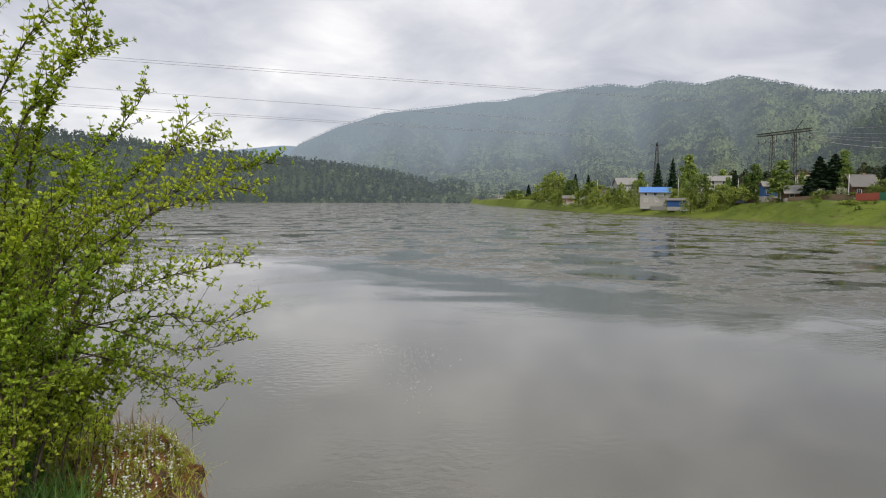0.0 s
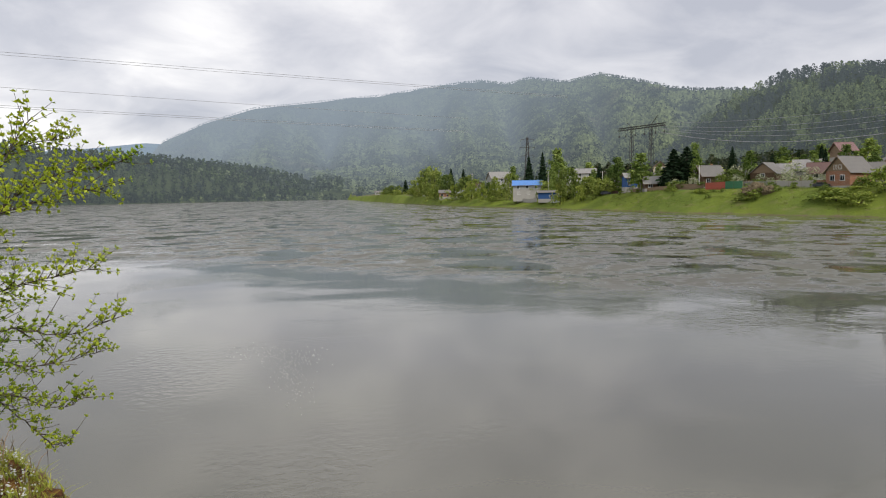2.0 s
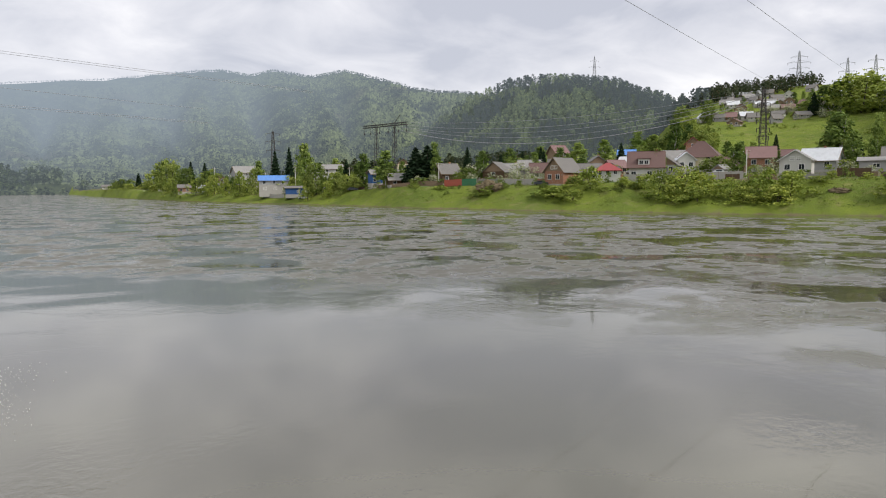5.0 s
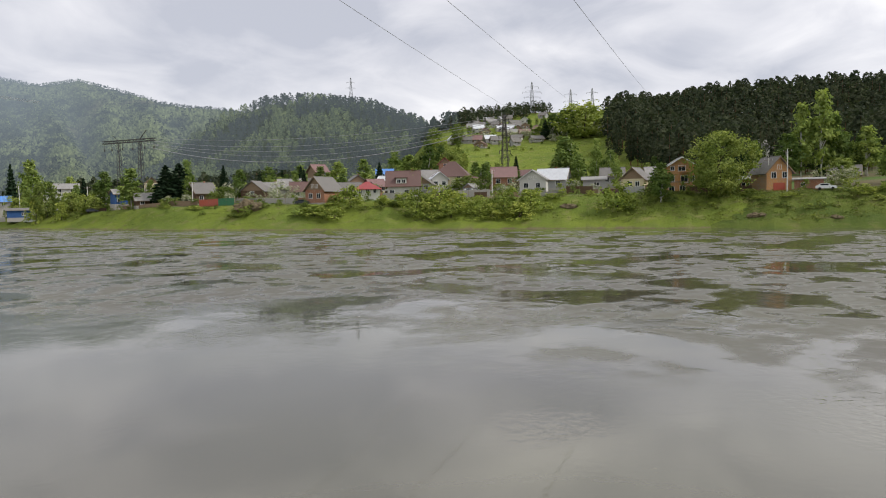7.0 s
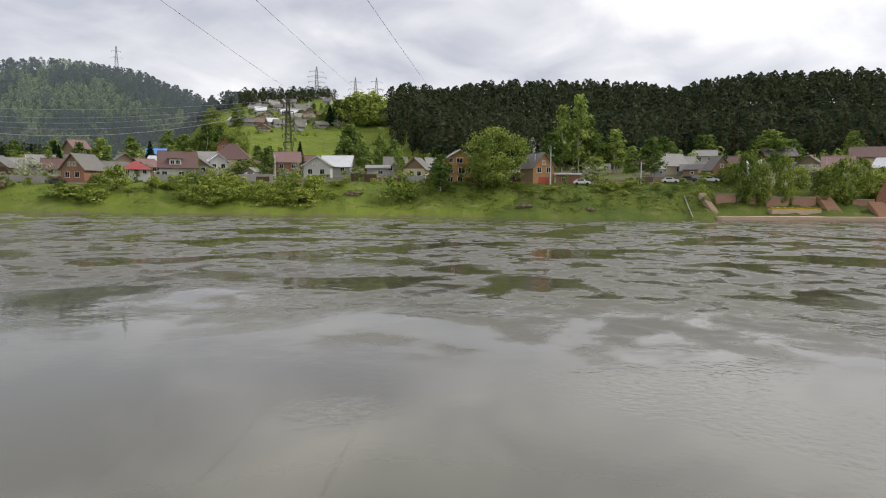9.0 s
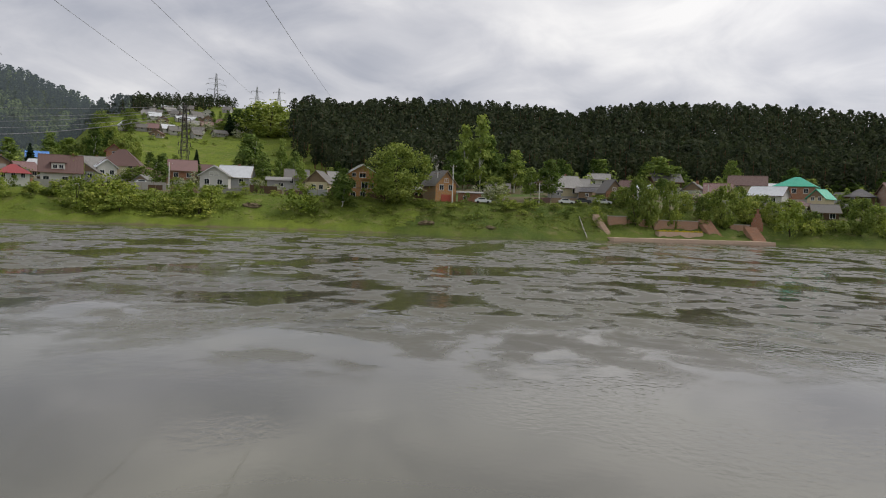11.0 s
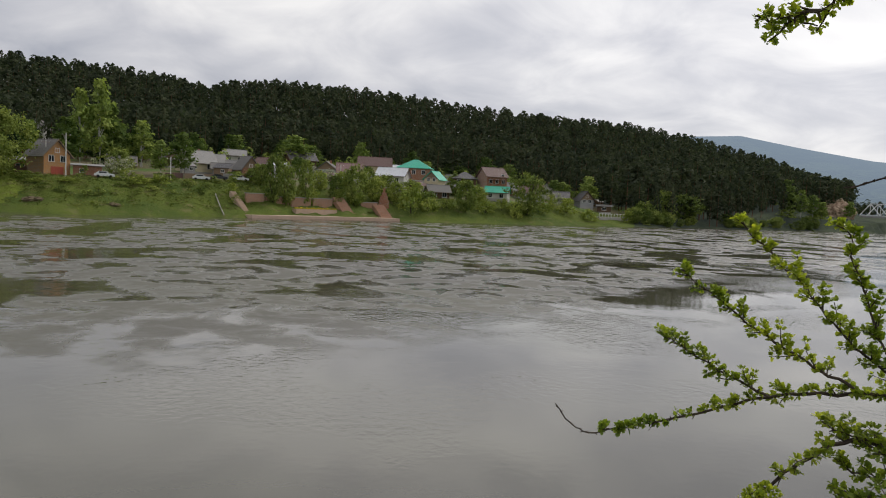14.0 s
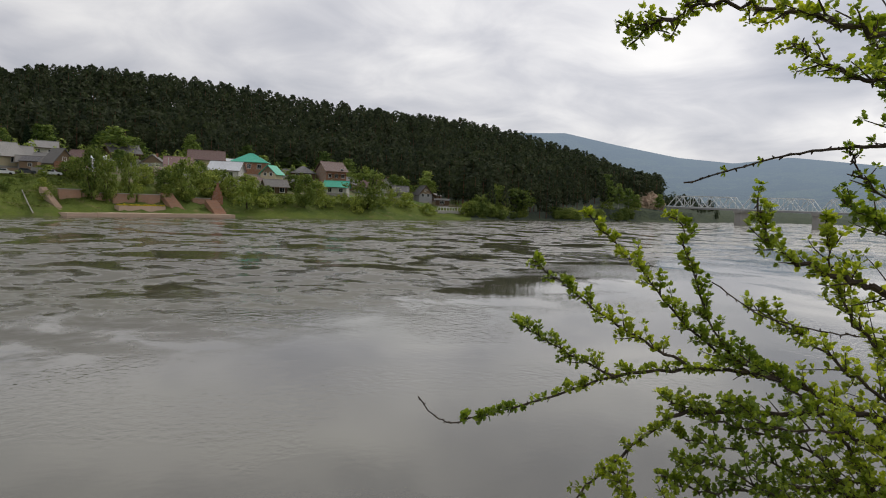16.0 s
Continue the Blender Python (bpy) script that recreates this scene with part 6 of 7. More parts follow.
# heaps of earth and brushwood above the bank
M_HEAP = paint("brushwood_earth", (0.16, 0.125, 0.075), 0.95, 1.5, 0.6)
for az, d, w, h in ((33.9, 19, 3.6, 2.4), (34.9, 18, 2.4, 1.5), (59.5, 13, 2.2, 0.8), (40.5, 12, 1.6, 0.6), (73.4, 8, 2.0, 0.7), (78.5, 7, 1.6, 0.6)):
    bm = bmesh.new()
    bmesh.ops.create_icosphere(bm, subdivisions=4, radius=1.0)
    for v in bm.verts:
        p = v.co.copy()
        k = 1 + 0.3 * noise.noise(p * 2.0 + Vector((az, 0, 0))) + 0.22 * noise.noise(p * 6.0) + 0.12 * noise.noise(p * 13.0)
        v.co = Vector((p.x * w * k, p.y * w * 0.7 * k, p.z * h * k))
    me = bpy.data.meshes.new("earth_mound")
    bm.to_mesh(me)
    bm.free()
    me.materials.append(M_HEAP)
    ob = tagged(new("earth_mound", me), "low heap of brown earth and brushwood", "heap", "earth heaps")
    ob.matrix_world = spot(az, d, -0.1)[0]

# rock cutting above the bridge road
bm = bmesh.new()
bmesh.ops.create_icosphere(bm, subdivisions=5, radius=1.0)
for v in bm.verts:
    p = v.co.copy()
    k = 1 + 0.22 * noise.noise(p * 1.6) + 0.16 * noise.noise(p * 4.0) + 0.10 * noise.noise(p * 9.0)
    v.co = Vector((p.x * 9.0 * k, p.y * 9.0 * k, p.z * 8.0 * k))
me = bpy.data.meshes.new("rock_cutting")
bm.to_mesh(me)
bm.free()
M_ROCK = Mat("ochre_rock", (0.55, 0.42, 0.30), 0.9)
M_ROCK.blend(M_ROCK.span(M_ROCK.noise(0.5, 6, rough=0.7), 0.42, 0.6), (0.34, 0.22, 0.15))
M_ROCK.blend(M_ROCK.span(M_ROCK.noise(0.25, 5), 0.55, 0.65, 0, 0.8), (0.10, 0.13, 0.05))
M_ROCK.bump(M_ROCK.noise(0.9, 7, rough=0.75), 1.0, 0.8)
me.materials.append(M_ROCK.done())
rock = tagged(new("rock_cutting", me), "bare ochre rock cutting at the end of the wood", "rock")
rock.location = aim(132.6, 0.25, 430)
wood("road_wood", "dark trees beyond the rock cutting by the bridge", LEAFY + PINES[:2], sown(133.2, 137.5, 470, 560, 9, lambda b, q: True, (7, 11), (0, 3, 4)), [M_PINE, M_BARK])

SPARSE = [pine(np.random.default_rng(80 + i), 80, 0.05, 0.07, 0.24, 3) for i in range(3)]
wood("hilltop_wood", "dark pines on the skyline of the meadow hill", SPARSE + LEAFY,
     sown(47.5, 58, 500, 600, 6.0, lambda b, q: q > 505 + 9 * abs(b - 51.5), (6, 11.5), (0, 1, 3, 2, 4, 5)), [M_PINE, M_PBARK])
wood("orchard_wood", "leafing trees round the village gardens", LEAFY,
     sown(20, 64, 265, 400, 15, lambda b, q: q > SHORE(b) + 95 and (b < 46 or q > SHORE(b) + 250), (4, 8), (0, 1, 2)) +
     sown(78, 116, 230, 290, 9, lambda b, q: SHORE(b) + 62 < q < PINE_EDGE(b) + 4, (4, 8), (0, 1, 2)), [M_BIRCH, M_BARK])


# ---- the near bank: two thorn shrubs, the ledge, grass and flowers ----
M_LEAF = Mat("spring_leaf", (0.44, 0.52, 0.055), 0.5, 0, 0.35)
M_LEAF.blend(M_LEAF.span(M_LEAF.noise(1.6, 3), 0.4, 0.62), (0.26, 0.38, 0.04))
M_LEAF.vary(0.4).shine((1.0, 1.0, 0.35), 0.45)
M_LEAF = M_LEAF.done()
M_LEAF2 = Mat("thorn_leaf", (0.40, 0.47, 0.06), 0.45, 0, 0.4)
M_LEAF2.blend(M_LEAF2.span(M_LEAF2.noise(2.2, 3), 0.4, 0.62), (0.225, 0.315, 0.045))
M_LEAF2.vary(0.5).shine((1.0, 1.0, 0.35), 0.45)
M_LEAF2 = M_LEAF2.done()
M_TWIG = Mat("twig_bark", (0.045, 0.032, 0.026), 0.85)
M_TWIG.blend(M_TWIG.span(M_TWIG.noise(30, 4), 0.4, 0.7), (0.10, 0.075, 0.055))
M_TWIG.bump(M_TWIG.noise(60, 3), 0.6, 0.004)
M_TWIG = M_TWIG.done()
M_BLADE = Mat("grass_blade", (0.10, 0.19, 0.03), 0.6)
M_BLADE.blend(M_BLADE.span(M_BLADE.noise(0.9, 3), 0.45, 0.7), (0.20, 0.26, 0.05))
M_BLADE.vary(0.45).shine((1, 1, 0.4), 0.35)
M_BLADE = M_BLADE.done()
M_LONG = Mat("long_grass_blade", (0.06, 0.13, 0.022), 0.55).vary(0.45).shine((1, 1, 0.4), 0.3).done()
M_MOSS = Mat("moss_blade", (0.46, 0.50, 0.085), 0.7).vary(0.4).shine((1, 1, 0.5), 0.3).done()
M_DRY = Mat("dry_stalks", (0.30, 0.20, 0.10), 0.8).vary(0.4).done()
M_PETAL = Mat("white_petals", (0.80, 0.80, 0.76), 0.6).done()
M_SOIL = Mat("red_brown_soil", (0.34, 0.145, 0.055), 0.95, 0, 0.1)
M_SOIL.blend(M_SOIL.span(M_SOIL.noise(7, 6, rough=0.7), 0.42, 0.58), (0.085, 0.045, 0.028))
M_SOIL.blend(M_SOIL.span(M_SOIL.noise(3, 4), 0.52, 0.66, 0, 0.8), (0.22, 0.18, 0.14))
M_SOIL.bump(M_SOIL.noise(9, 7, rough=0.75), 1.0, 0.08)
M_SOIL = M_SOIL.done()

LOBED = [(0, 0), (0.32, 0.40), (0.50, 0.20), (0.76, 0.31), (1.0, 0.0)]
LOBED = LOBED + [(x, -y) for x, y in LOBED[-2:0:-1]]
PLAIN = [(0, 0), (0.45, 0.34), (1.0, 0.0), (0.45, -0.34)]


def leaves(sites, ways, sizes, outline, rnd):
    """Leaves as fans that fold a little along the rib."""
    n, k = len(sites), len(outline)
    rib = ways / np.linalg.norm(ways, axis=1)[:, None]
    across = np.cross(rib, np.array([0, 0, 1.0]) + rnd.normal(0, 0.45, (n, 3)))
    across /= np.linalg.norm(across, axis=1)[:, None] + 1e-9
    face = np.cross(across, rib)
    o = np.array(outline)
    fold = rnd.uniform(0.1, 0.5, n)[:, None]
    curl = rnd.uniform(-0.15, 0.3, n)[:, None]
    s = sizes[:, None, None]
    u, w = o[None, :, 0], o[None, :, 1]
    lift = np.abs(w) * fold - curl * u * u
    v = sites[:, None] + s * (u[..., None] * rib[:, None] + w[..., None] * across[:, None] + lift[..., None] * face[:, None])
    mid = sites[:, None] + s * (0.5 * rib[:, None] - (curl * 0.25)[..., None] * face[:, None])
    v = np.concatenate([v, mid], 1)
    f = np.array([(i, (i + 1) % k, k) for i in range(k)])[None] + (k + 1) * np.arange(n)[:, None, None]
    return v.reshape(-1, 3), f.reshape(-1, 3)


def smooth_line(pts, per=6):
    """Catmull-Rom through points."""
    p = [pts[0] * 2 - pts[1]] + pts + [pts[-1] * 2 - pts[-2]]
    out = []
    for a, b, c, d in zip(p, p[1:], p[2:], p[3:]):
        for i in range(per):
            t = i / per
            out.append(0.5 * ((2 * b) + (c - a) * t + (2 * a - 5 * b + 4 * c - d) * t * t + (3 * b - a - 3 * c + d) * t ** 3))
    return out + [pts[-1]]


def branch(shrub, eye, way, thick, rnd, twig, gap, leaf, size, outline, per=4, bare=0.0, start=0.15, droop=0.0, drift=0.4, spur=False):
    """One limb along a line of bearings, elevations and distances, with its twigs and leaves."""
    guide = [Vector((eye[0] + r * cos(radians(e)) * sin(radians(a)), eye[1] + r * cos(radians(e)) * cos(radians(a)), eye[2] + r * sin(radians(e)))) for a, e, r in way]
    line = smooth_line(guide)
    line = [p + Vector(rnd.normal(0, 0.004 if bare < 0.8 else 0.0013, 3)) * min(1, i / 3) for i, p in enumerate(line)]
    n = len(line)
    bm = bmesh.new()
    tube(bm, line, [max(thick * (1 - 0.8 * i / (n - 1)), 0.0018) for i in range(n)], 6)
    sites, ways, sizes = [], [], []

    def cluster(p, t, scale):
        for _ in range(rnd.integers(max(1, per - 2), per + 2)):
            o = Vector(rnd.normal(0, 1, 3))
            w = (o - t * o.dot(t)).normalized() * 0.9 + t * rnd.uniform(0.0, 0.7) + Vector((0, 0, 0.45))
            sites.append(p + w * 0.004)
            ways.append(w)
            sizes.append(size * scale * rnd.uniform(0.55, 1.2))

    total = sum((b - a).length for a, b in zip(line, line[1:]))
    done, last = 0.0, 0.0
    for a, b in zip(line, line[1:]):
        seg = (b - a).length
        t = (b - a).normalized() if seg > 1e-6 else Vector((1, 0, 0))
        done += seg
        share = done / total
        if share < start:
            continue
        if rnd.uniform() > bare:
            for _ in range(max(1, int(seg / 0.035))):
                cluster(a.lerp(b, rnd.uniform()), t, 0.9)
        if spur:
            q = a + Vector(rnd.normal(0, 1, 3)).normalized() * (0.012 if bare < 0.8 else 0.008)
            tube(bm, [a, q], [0.003, 0.001], 4)
        while last < done - gap and twig > 0:
            last = max(last + gap * rnd.uniform(0.6, 1.4), done - seg)
            p = a.lerp(b, rnd.uniform())
            o = Vector(rnd.normal(0, 1, 3))
            o = (o - t * o.dot(t)).normalized()
            d = (t * rnd.uniform(0.5, 1.0) + o * rnd.uniform(0.5, 0.95) + Vector((0, 0, drift))).normalized()
            ln = twig * rnd.uniform(0.35, 1.0) * (1.05 - 0.7 * share)
            k = max(3, int(ln / 0.04))
            pts = [p]
            for i in range(k):
                d = (d + Vector(rnd.normal(0, 0.13, 3)) + Vector((0, 0, 0.03 - droop))).normalized()
                pts.append(pts[-1] + d * ln / k)
                if rnd.uniform() > bare:
                    cluster(pts[-1], d, 1.0 - 0.3 * i / k)
            tube(bm, pts, [max(0.0022 * (1 - 0.7 * i / k), 0.0009) for i in range(k + 1)], 4)
    br = part("branch", bm, M_TWIG, shrub)
    if sites:
        v, f = leaves(np.array(sites), np.array(ways), np.array(sizes), outline, rnd)
        lv = new("leaves", mesh_of("leaves", v, f, leaf))
        lv.parent = br
    return br


E0 = (-0.13, -0.13, EYE)
left = tagged(new("thorn_shrub"), "yellow-green leafing thorn shrub leaning over the river", "shrub")
rnd = np.random.default_rng(3)
LEFT = [  # base of each limb first
    [(-31, -24, 4.0), (-30.2, -17.5, 3.9), (-27.9, -8.5, 3.8), (-25.2, -4.1, 3.7), (-20, 1.0, 3.7), (-13.6, 3.0, 3.8)],
    [(-31.5, -24, 4.0), (-30.4, -9.9, 3.9), (-27, -2.8, 3.8), (-22.7, 0.9, 3.8), (-19.7, 5.9, 3.9)],
    [(-32, -24, 4.1), (-30.7, -7.9, 4.1), (-28, 0.9, 4.1), (-24.9, 4.6, 4.1), (-22.4, 8.2, 4.1)],
    [(-32.5, -24, 4.0), (-31.2, -3.9, 3.9), (-29.2, 6, 3.8), (-26.6, 11.6, 3.8), (-26.7, 14.5, 3.8)],
    [(-28.7, -10.8, 3.9), (-26, -7.8, 3.8), (-21.3, -5.9, 3.7), (-16.1, -4.9, 3.7)],
    [(-28.1, -9.5, 3.8), (-22.2, -8.8, 3.7), (-18.1, -9.5, 3.7), (-14.4, -8.5, 3.7)],
    [(-28.1, -10.9, 3.8), (-22.3, -13, 3.8), (-19.4, -14.5, 3.9), (-16.9, -14.1, 3.9)],
    [(-29, -12, 3.9), (-24.2, -12.4, 3.9), (-21.5, -14.8, 4.0), (-19.5, -17, 4.0), (-18.3, -17, 4.0)],
    [(-27.8, -8.8, 3.8), (-23.4, -10.4, 3.7), (-20.2, -11.5, 3.7), (-15.5, -10.9, 3.8)],
    [(-29.2, -6, 3.8), (-23.2, -1.6, 3.6), (-19.2, 0.1, 3.6), (-15.4, 1.0, 3.6)],
    [(-30.5, -7.5, 3.9), (-26.9, -1.2, 3.9), (-21.1, 3.5, 4.0), (-17.4, 4.5, 4.0)],
    [(-32.2, -4, 3.9), (-31.5, 2, 3.8), (-29.9, 6.7, 3.7), (-27.7, 9.6, 3.7), (-24.8, 11, 3.7)],
    [(-33, -24, 4.0), (-34.5, -6, 3.8), (-34, 6, 3.7), (-32, 15, 3.6)],
    [(-33.5, -24, 4.2), (-36, -10, 4.2), (-39, 0, 4.2), (-41, 8, 4.2)],
    [(-33, -20, 4.0), (-32.5, -8, 3.6), (-30, -2, 3.4), (-26.5, 2, 3.3)],
    [(-33, -22, 4.1), (-31.8, -12, 3.6), (-28.5, -7, 3.4), (-24.5, -4, 3.4)],
    [(-33, -22, 4.0), (-31.5, -15, 3.6), (-28.5, -12, 3.5), (-25, -11, 3.5)],
    [(-33.5, -20, 4.2), (-33, -2, 4.3), (-30.5, 3, 4.4), (-25.5, 1.5, 4.5)],
    [(-34, -20, 4.0), (-33.5, 0, 3.9), (-31, 9, 3.9), (-28.8, 13, 3.9)],
]
for k in range(10):  # the dense heart of the shrub
    b0 = -38 + 1.1 * k
    LEFT.append([(b0 + 1, -26, 4.6), (b0, -16, 4.5 + 0.04 * k), (b0 + 0.5, -9 + (k % 3), 4.5), (b0 + 1.5, -4 + 2 * (k % 3), 4.4)])
for k in range(9):  # low shoots round the foot
    b0 = -34 + k * 0.95
    LEFT.append([(b0, -21, 4.1), (b0 + 1.0, -17 + 0.3 * k, 3.9), (b0 + 2.0, -14 + 0.5 * (k % 4), 3.8), (b0 + 3.2, -12.5 + 0.9 * (k % 4), 3.8)])
for i, w in enumerate(LEFT):
    tall = w[0][1] < -18
    if tall and i < 19:
        w[0] = (-32.6 + 0.35 * (i % 3), -27, 4.0)
    branch(left, E0, w, 0.003 if i >= 19 else 0.009 if tall else 0.005, rnd, 0.46, 0.021 if w[-1][1] > 5 else 0.017 if w[-1][1] > -6 else 0.026, M_LEAF, 0.027 if w[-1][0] < -24 else 0.023, PLAIN, 10, 0.05 if w[-1][1] > -8 else 0.25, 0.32 if tall else 0.2)

right = tagged(new("thorn_shrub"), "dark-twigged thorn shrub with small lobed spring leaves", "shrub")
E1 = (0.0, 0.0, EYE)
RIGHT = [
    ([(155, -19, 2.3), (149.7, -14.2, 2.25), (145.5, -12.7, 2.2), (142.8, -11.7, 2.2), (137.3, -12, 2.2), (131, -13.2, 2.2), (124, -16, 2.2), (118.6, -17.6, 2.2)], 0.010, 0.07, 0.25),
    ([(119.2, -17.5, 2.2), (117.6, -17.7, 2.2), (116.2, -17.0, 2.2), (115.1, -15.8, 2.2)], 0.0022, 0.0, 1.0),
    ([(136.9, -12, 2.2), (133.5, -10.5, 2.2), (129.9, -8.6, 2.2), (126.6, -6.3, 2.2), (123.8, -4.5, 2.2)], 0.005, 0.10, 0.0),
    ([(143.2, -11.9, 2.2), (139.6, -11.4, 2.13), (135.4, -8.1, 2.05), (132.2, -4.4, 2.0), (128.4, -0.9, 2.0)], 0.005, 0.10, 0.0),
    ([(144.6, -12.4, 2.2), (141.2, -11.6, 2.12), (138.4, -9.5, 2.05), (136.4, -4.6, 2.0), (135, -0.8, 2.0)], 0.005, 0.10, 0.0),
    ([(131, -13.2, 2.2), (127.8, -11.9, 2.2), (125.1, -10.7, 2.2), (122.9, -9.6, 2.2)], 0.004, 0.10, 0.0),
    ([(155, -17, 2.2), (149.7, -13.7, 2.1), (141.9, -14.5, 2.05), (135.9, -15.5, 2.0), (132.6, -18.3, 2.0), (129.7, -21.1, 2.0), (127, -24, 2.0)], 0.009, 0.09, 0.35),
    ([(153, 5, 1.5), (148.3, 5, 1.5), (146, 4.9, 1.5), (142.5, 4.4, 1.5), (138.8, 3.3, 1.5), (135.2, 2.1, 1.5)], 0.0045, 0.0, 0.93),
    ([(156, 11, 1.2), (147.8, 12.4, 1.15), (143.6, 13.9, 1.1), (139.1, 14.9, 1.1), (135.2, 15.1, 1.1), (132, 13.7, 1.1), (129.6, 13.9, 1.1)], 0.005, 0.10, 0.05),
    ([(155, -7, 1.9), (149, -5.1, 1.8), (146, -4.2, 1.8), (142.6, -3, 1.8), (141, -0.9, 1.8), (140.5, 0.8, 1.8)], 0.010, 0.16, 0.15),
    ([(155, -8.5, 2.0), (149.2, -8.2, 2.0), (145.9, -8.2, 2.0), (141.4, -7.5, 2.0), (137.7, -5.3, 2.0)], 0.003, 0.0, 0.9),
    ([(156, 7, 1.3), (148, 9.1, 1.3), (145.7, 10, 1.3), (141.9, 12.1, 1.3)], 0.006, 0.14, 0.1),
    ([(154, -2, 1.5), (148.6, 1.5, 1.5), (146.8, 3.4, 1.5), (146.2, 5, 1.5)], 0.003, 0.08, 0.5),
    ([(156, -18, 2.1), (150, -17.9, 2.1), (145.2, -18.2, 2.1), (140.1, -17.6, 2.1), (136, -17, 2.1)], 0.006, 0.16, 0.05),
    ([(154, -19, 2.0), (147.8, -19.2, 2.0), (144.1, -19.2, 2.0), (138.3, -20.7, 2.0), (134.9, -20, 2.0)], 0.006, 0.16, 0.05),
    ([(154, -24, 2.0), (147, -23, 1.9), (141, -22.5, 1.9), (134, -22.6, 1.9), (131, -20, 1.9)], 0.006, 0.16, 0.05),
    ([(155, -14, 2.2), (149, -12, 2.1), (146, -10, 2.1), (143, -8, 2.1), (140, -7, 2.1)], 0.006, 0.16, 0.05),
    ([(154, -12, 2.0), (149.5, -9.5, 1.9), (147, -7, 1.9), (145.5, -3, 1.9), (145, 0, 1.9)], 0.006, 0.15, 0.05),
    ([(155, -20, 2.0), (150, -16, 1.9), (147, -15, 1.9), (143, -15.5, 1.9), (139.5, -14, 1.9)], 0.006, 0.15, 0.05),
    ([(155, 3, 1.6), (150, 6, 1.5), (148, 9, 1.5), (147, 13, 1.5)], 0.006, 0.15, 0.1),
    ([(154, -6, 1.7), (150, -2, 1.7), (148, 0, 1.7), (146, 1, 1.7)], 0.006, 0.14, 0.1),
    ([(156, -22, 2.1), (150, -20.5, 2.0), (145, -16.5, 2.0), (140, -15.8, 2.0), (134.5, -14.4, 2.0)], 0.005, 0.15, 0.05),
    ([(156, -26, 2.0), (150, -22.5, 1.95), (145.5, -21, 1.95), (140, -19, 1.95), (136, -18.6, 1.95)], 0.005, 0.15, 0.05),
    ([(155, -25, 2.1), (151, -21, 2.0), (148, -16.5, 2.0), (144, -13, 2.0), (140, -10.5, 2.0)], 0.008, 0.14, 0.1),
]
rnd = np.random.default_rng(11)
for w, thick, twig, bare in RIGHT:
    branch(right, E1, w, thick, rnd, twig, 0.02, M_LEAF2, 0.0178 if w[0][2] > 1.55 else 0.0115, LOBED, 11, bare, 0.18, 0.0, 0.25, spur=True)
for w in ([(157, -40, 2.4), (156, -25, 2.3), (155, -10, 2.2), (156, 5, 1.9), (157, 20, 1.6)], [(158, -40, 2.4), (157, -25, 2.2), (155.5, -19, 2.2), (154, -14, 2.1)]):
    branch(right, E1, w, 0.026, rnd, 0.3, 0.1, M_LEAF2, 0.026, LOBED, 3, 0.2)


def clump_at(az, e, r):
    return (E0[0] + r * cos(radians(e)) * sin(radians(az)), E0[1] + r * cos(radians(e)) * cos(radians(az)), EYE + r * sin(radians(e)))


# the undercut ledge
bm = bmesh.new()
bmesh.ops.create_icosphere(bm, subdivisions=5, radius=1.0)
for v in bm.verts:
    p = v.co.copy()
    k = 1 + 0.16 * noise.noise(p * 2.0) + 0.10 * noise.noise(p * 5.0) + 0.05 * noise.noise(p * 11.0)
    v.co = Vector((p.x * 0.42, p.y * 0.75, p.z * (0.44 if p.z > 0 else 4.5))) * k
    if p.z < 0:  # the soil goes on straight down
        k = 1 / max((1 - p.z * p.z) ** 0.5, 0.45) ** 0.8
        v.co.x, v.co.y = v.co.x * k, v.co.y * k
    v.co += Vector((0.06 * noise.noise(p * 7.0), 0.06 * noise.noise(p * 7.0 + Vector((9, 0, 0))), 0))
me = bpy.data.meshes.new("eroded_bank")
bm.to_mesh(me)
bm.free()
me.materials.append(M_SOIL)
ledge = new("eroded_bank", me)
ledge.location = clump_at(-25.1, -22.6, 4.8)
ledge.rotation_euler = (0, 0, radians(20))
tagged(ledge, "undercut ledge of red-brown soil at the river's edge", "bank")


def blades(name, label, spots, tall, mat, wide=0.006, lean=0.5):
    """Grass as bent three-sided strips."""
    r = np.random.default_rng(5)
    n = len(spots)
    p = np.array(spots)
    h = r.uniform(*tall, n)
    a = r.uniform(0, 2 * pi, n)
    d = np.stack([np.cos(a), np.sin(a), np.zeros(n)], -1)
    s = np.stack([-np.sin(a), np.cos(a), np.zeros(n)], -1) * wide
    up = np.array([0, 0, 1.0])
    l = r.uniform(0.1, lean, n)[:, None] * h[:, None]
    v = np.stack([p - s, p + s, p + d * l * 0.3 + up * h[:, None] * 0.6 - s * 0.7, p + d * l * 0.3 + up * h[:, None] * 0.6 + s * 0.7, p + d * l + up * h[:, None]], 1)
    f = np.array([(0, 1, 3), (0, 3, 2), (2, 3, 4)])[None] + 5 * np.arange(n)[:, None, None]
    return tagged(new(name, mesh_of(name, v.reshape(-1, 3), f.reshape(-1, 3), mat)), label, "grass", kind="stuff")


r6 = np.random.default_rng(6)


def strewn(n, az0, az1, q0, q1, low, keep=1.0):
    """Places on the near bank that lie over a height."""
    az, q = np.radians(r6.uniform(az0, az1, n)), r6.uniform(q0, q1, n)
    x, y = E0[0] + q * np.sin(az), E0[1] + q * np.cos(az)
    z = land(x, y)[0]
    ok = (z > low) & (r6.uniform(size=n) < keep)
    return np.stack([x, y, z - 0.02], -1)[ok]


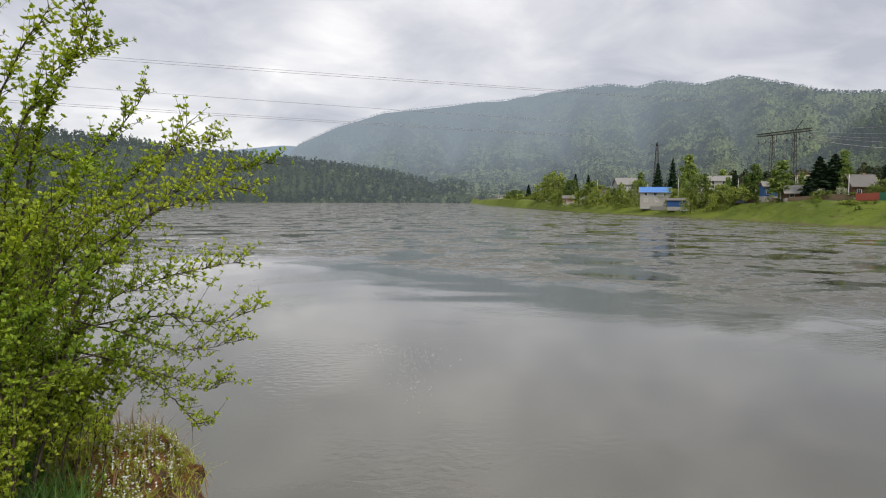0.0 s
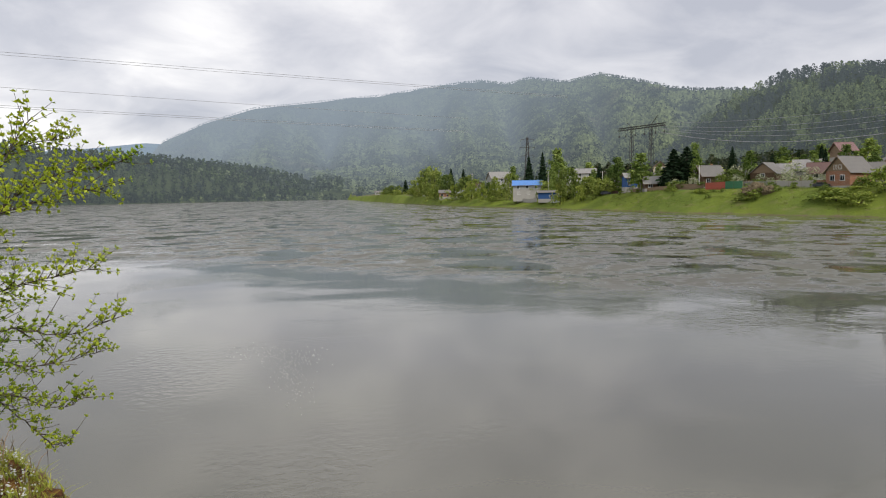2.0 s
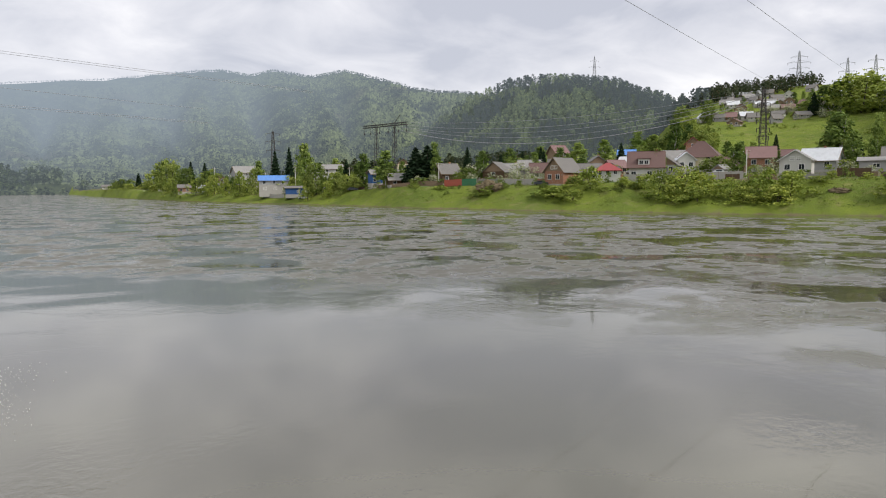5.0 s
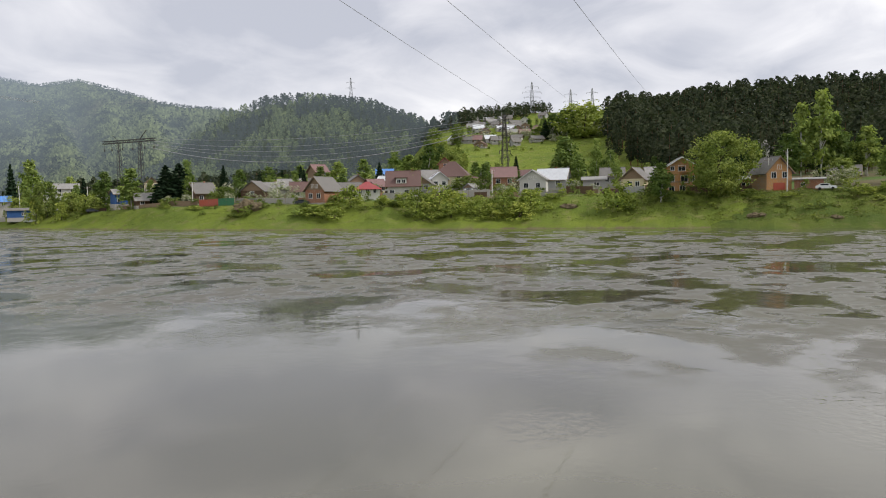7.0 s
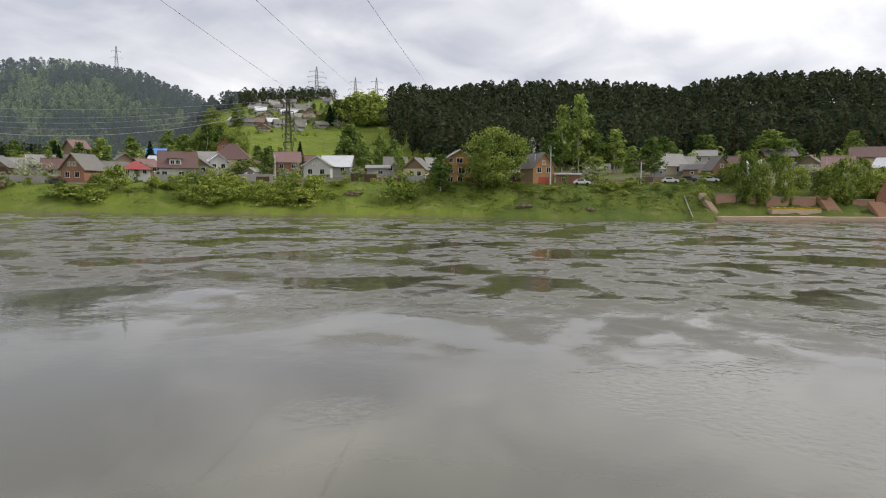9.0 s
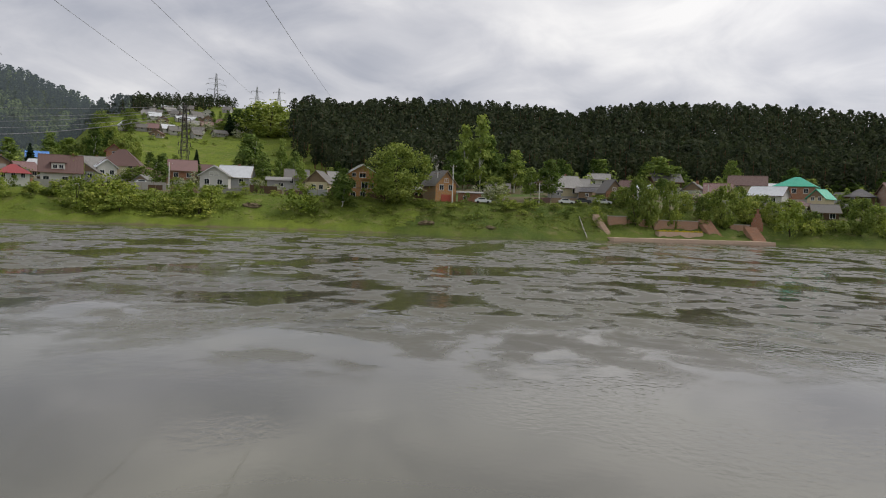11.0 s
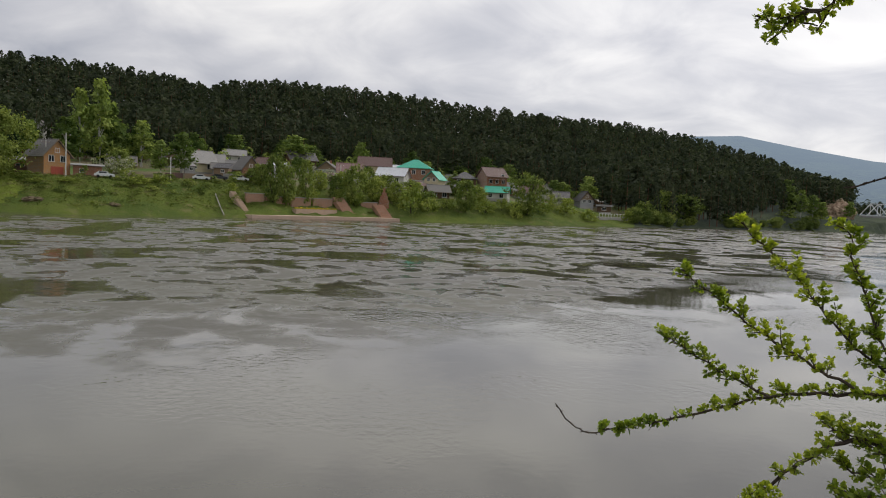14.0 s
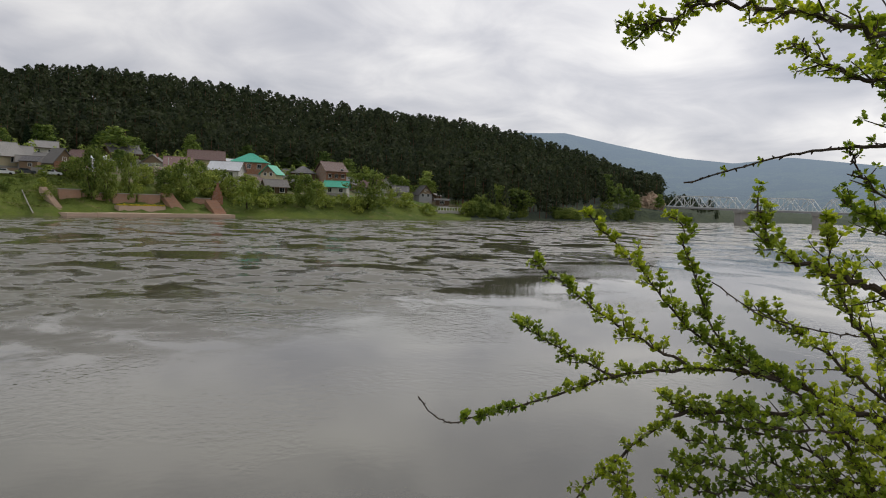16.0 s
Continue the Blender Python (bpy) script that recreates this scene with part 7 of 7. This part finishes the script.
blades("bank_grass_blades", "lush spring grass under the shrub", strewn(30000, -40, -17, 2.2, 7.0, 4.3, 0.75), (0.05, 0.17), M_BLADE, 0.005, 1.3)
spots = strewn(40000, -29.5, -18, 3.2, 6.2, 3.6)
blades("bank_moss", "yellow-green moss and short grass on the bank", spots[wobble(spots[:, 0], spots[:, 1], 5.0, 1.0) > -0.35], (0.03, 0.09), M_MOSS, 0.0035, 1.3)
spots = strewn(9000, -40, -27.5, 2.4, 4.6, 4.3, 0.8)
blades("long_grass", "long dark green grass at the foot of the shrub", spots, (0.18, 0.42), M_LONG, 0.006, 0.9)
top = [v.co for v in ledge.data.vertices if v.co.z > 0.24 or (v.co.z > -0.2 and v.co.x < 0.12)]
lm = Matrix.Translation(ledge.location) @ pose(0, 0, 0, 0, 0, 20)
pick = [lm @ top[i] for i in r6.integers(0, len(top), 12000)]
blades("ledge_grass", "short yellow-green grass and moss on the soil ledge", [tuple(p) for p in pick], (0.02, 0.06), M_MOSS, 0.0032, 1.6)
pick = [lm @ top[i] for i in r6.integers(0, len(top), 500)]
blades("dry_stems", "dry brown stems on the soil ledge", [tuple(p) for p in pick], (0.05, 0.22), M_DRY, 0.003, 1.6)
face = [v.co for v in ledge.data.vertices if -1.6 < v.co.z < 0.32 and v.co.x > -0.1]
pick = [lm @ face[i] for i in r6.integers(0, len(face), 2600)]
bm = bmesh.new()
for p in pick[:900]:  # roots and dead stems that hang over the edge
    w = Vector((r6.uniform(-0.02, 0.06), r6.uniform(-0.04, 0.04), 0))
    n = r6.uniform(0.05, 0.22)
    tube(bm, [p, p + w + Vector((0, 0, -n * 0.35)), p + w * 1.5 + Vector((0, 0, -n))], [0.0035, 0.0025, 0.001], 3)
me = bpy.data.meshes.new("hanging_roots")
bm.to_mesh(me)
bm.free()
me.materials.append(M_DRY)
tagged(new("hanging_roots", me), "dry roots and stems hanging over the soil ledge", "roots", kind="stuff")
blades("ledge_tufts", "tufts of moss clinging to the side of the soil ledge", [tuple(p) for p in pick[900:]], (0.02, 0.08), M_MOSS, 0.0035, 2.5)
crest = [c for c in top if c.z > 0.25 and c.y < 0.25 and c.x > -0.12]
pts = np.array([tuple(lm @ crest[i] + Vector((0, 0, r6.uniform(0.02, 0.07)))) for i in r6.integers(0, len(crest), 800)])
v, f = tufts(pts, r6.uniform(0.005, 0.010, len(pts)), r6, 0.5)
tagged(new("white_flowers", mesh_of("white_flowers", v, f, M_PETAL)), "tiny white flowers on the soil ledge", "flowers", kind="stuff")

# drifting flecks of foam
n = 420
k = r6.uniform(0, 1, n)
az = np.radians(np.where(k < 0.5, -6.6 + 6.0 * k * 2, -3.6 + 2.6 * (k - 0.5)) + r6.normal(0, 0.7, n))
q = np.where(k < 0.5, 31 - 5 * k, 28.5 - 11 * (k - 0.5)) + r6.normal(0, 0.9, n)
v, f = tufts(np.stack([q * np.sin(az), q * np.cos(az), np.full(n, 0.012)], -1), r6.uniform(0.008, 0.026, n), r6, 0.25)
tagged(new("foam_flecks", mesh_of("foam_flecks", v, f, M_PETAL)), "pale flecks of foam drifting on the calm water", "foam", kind="stuff")
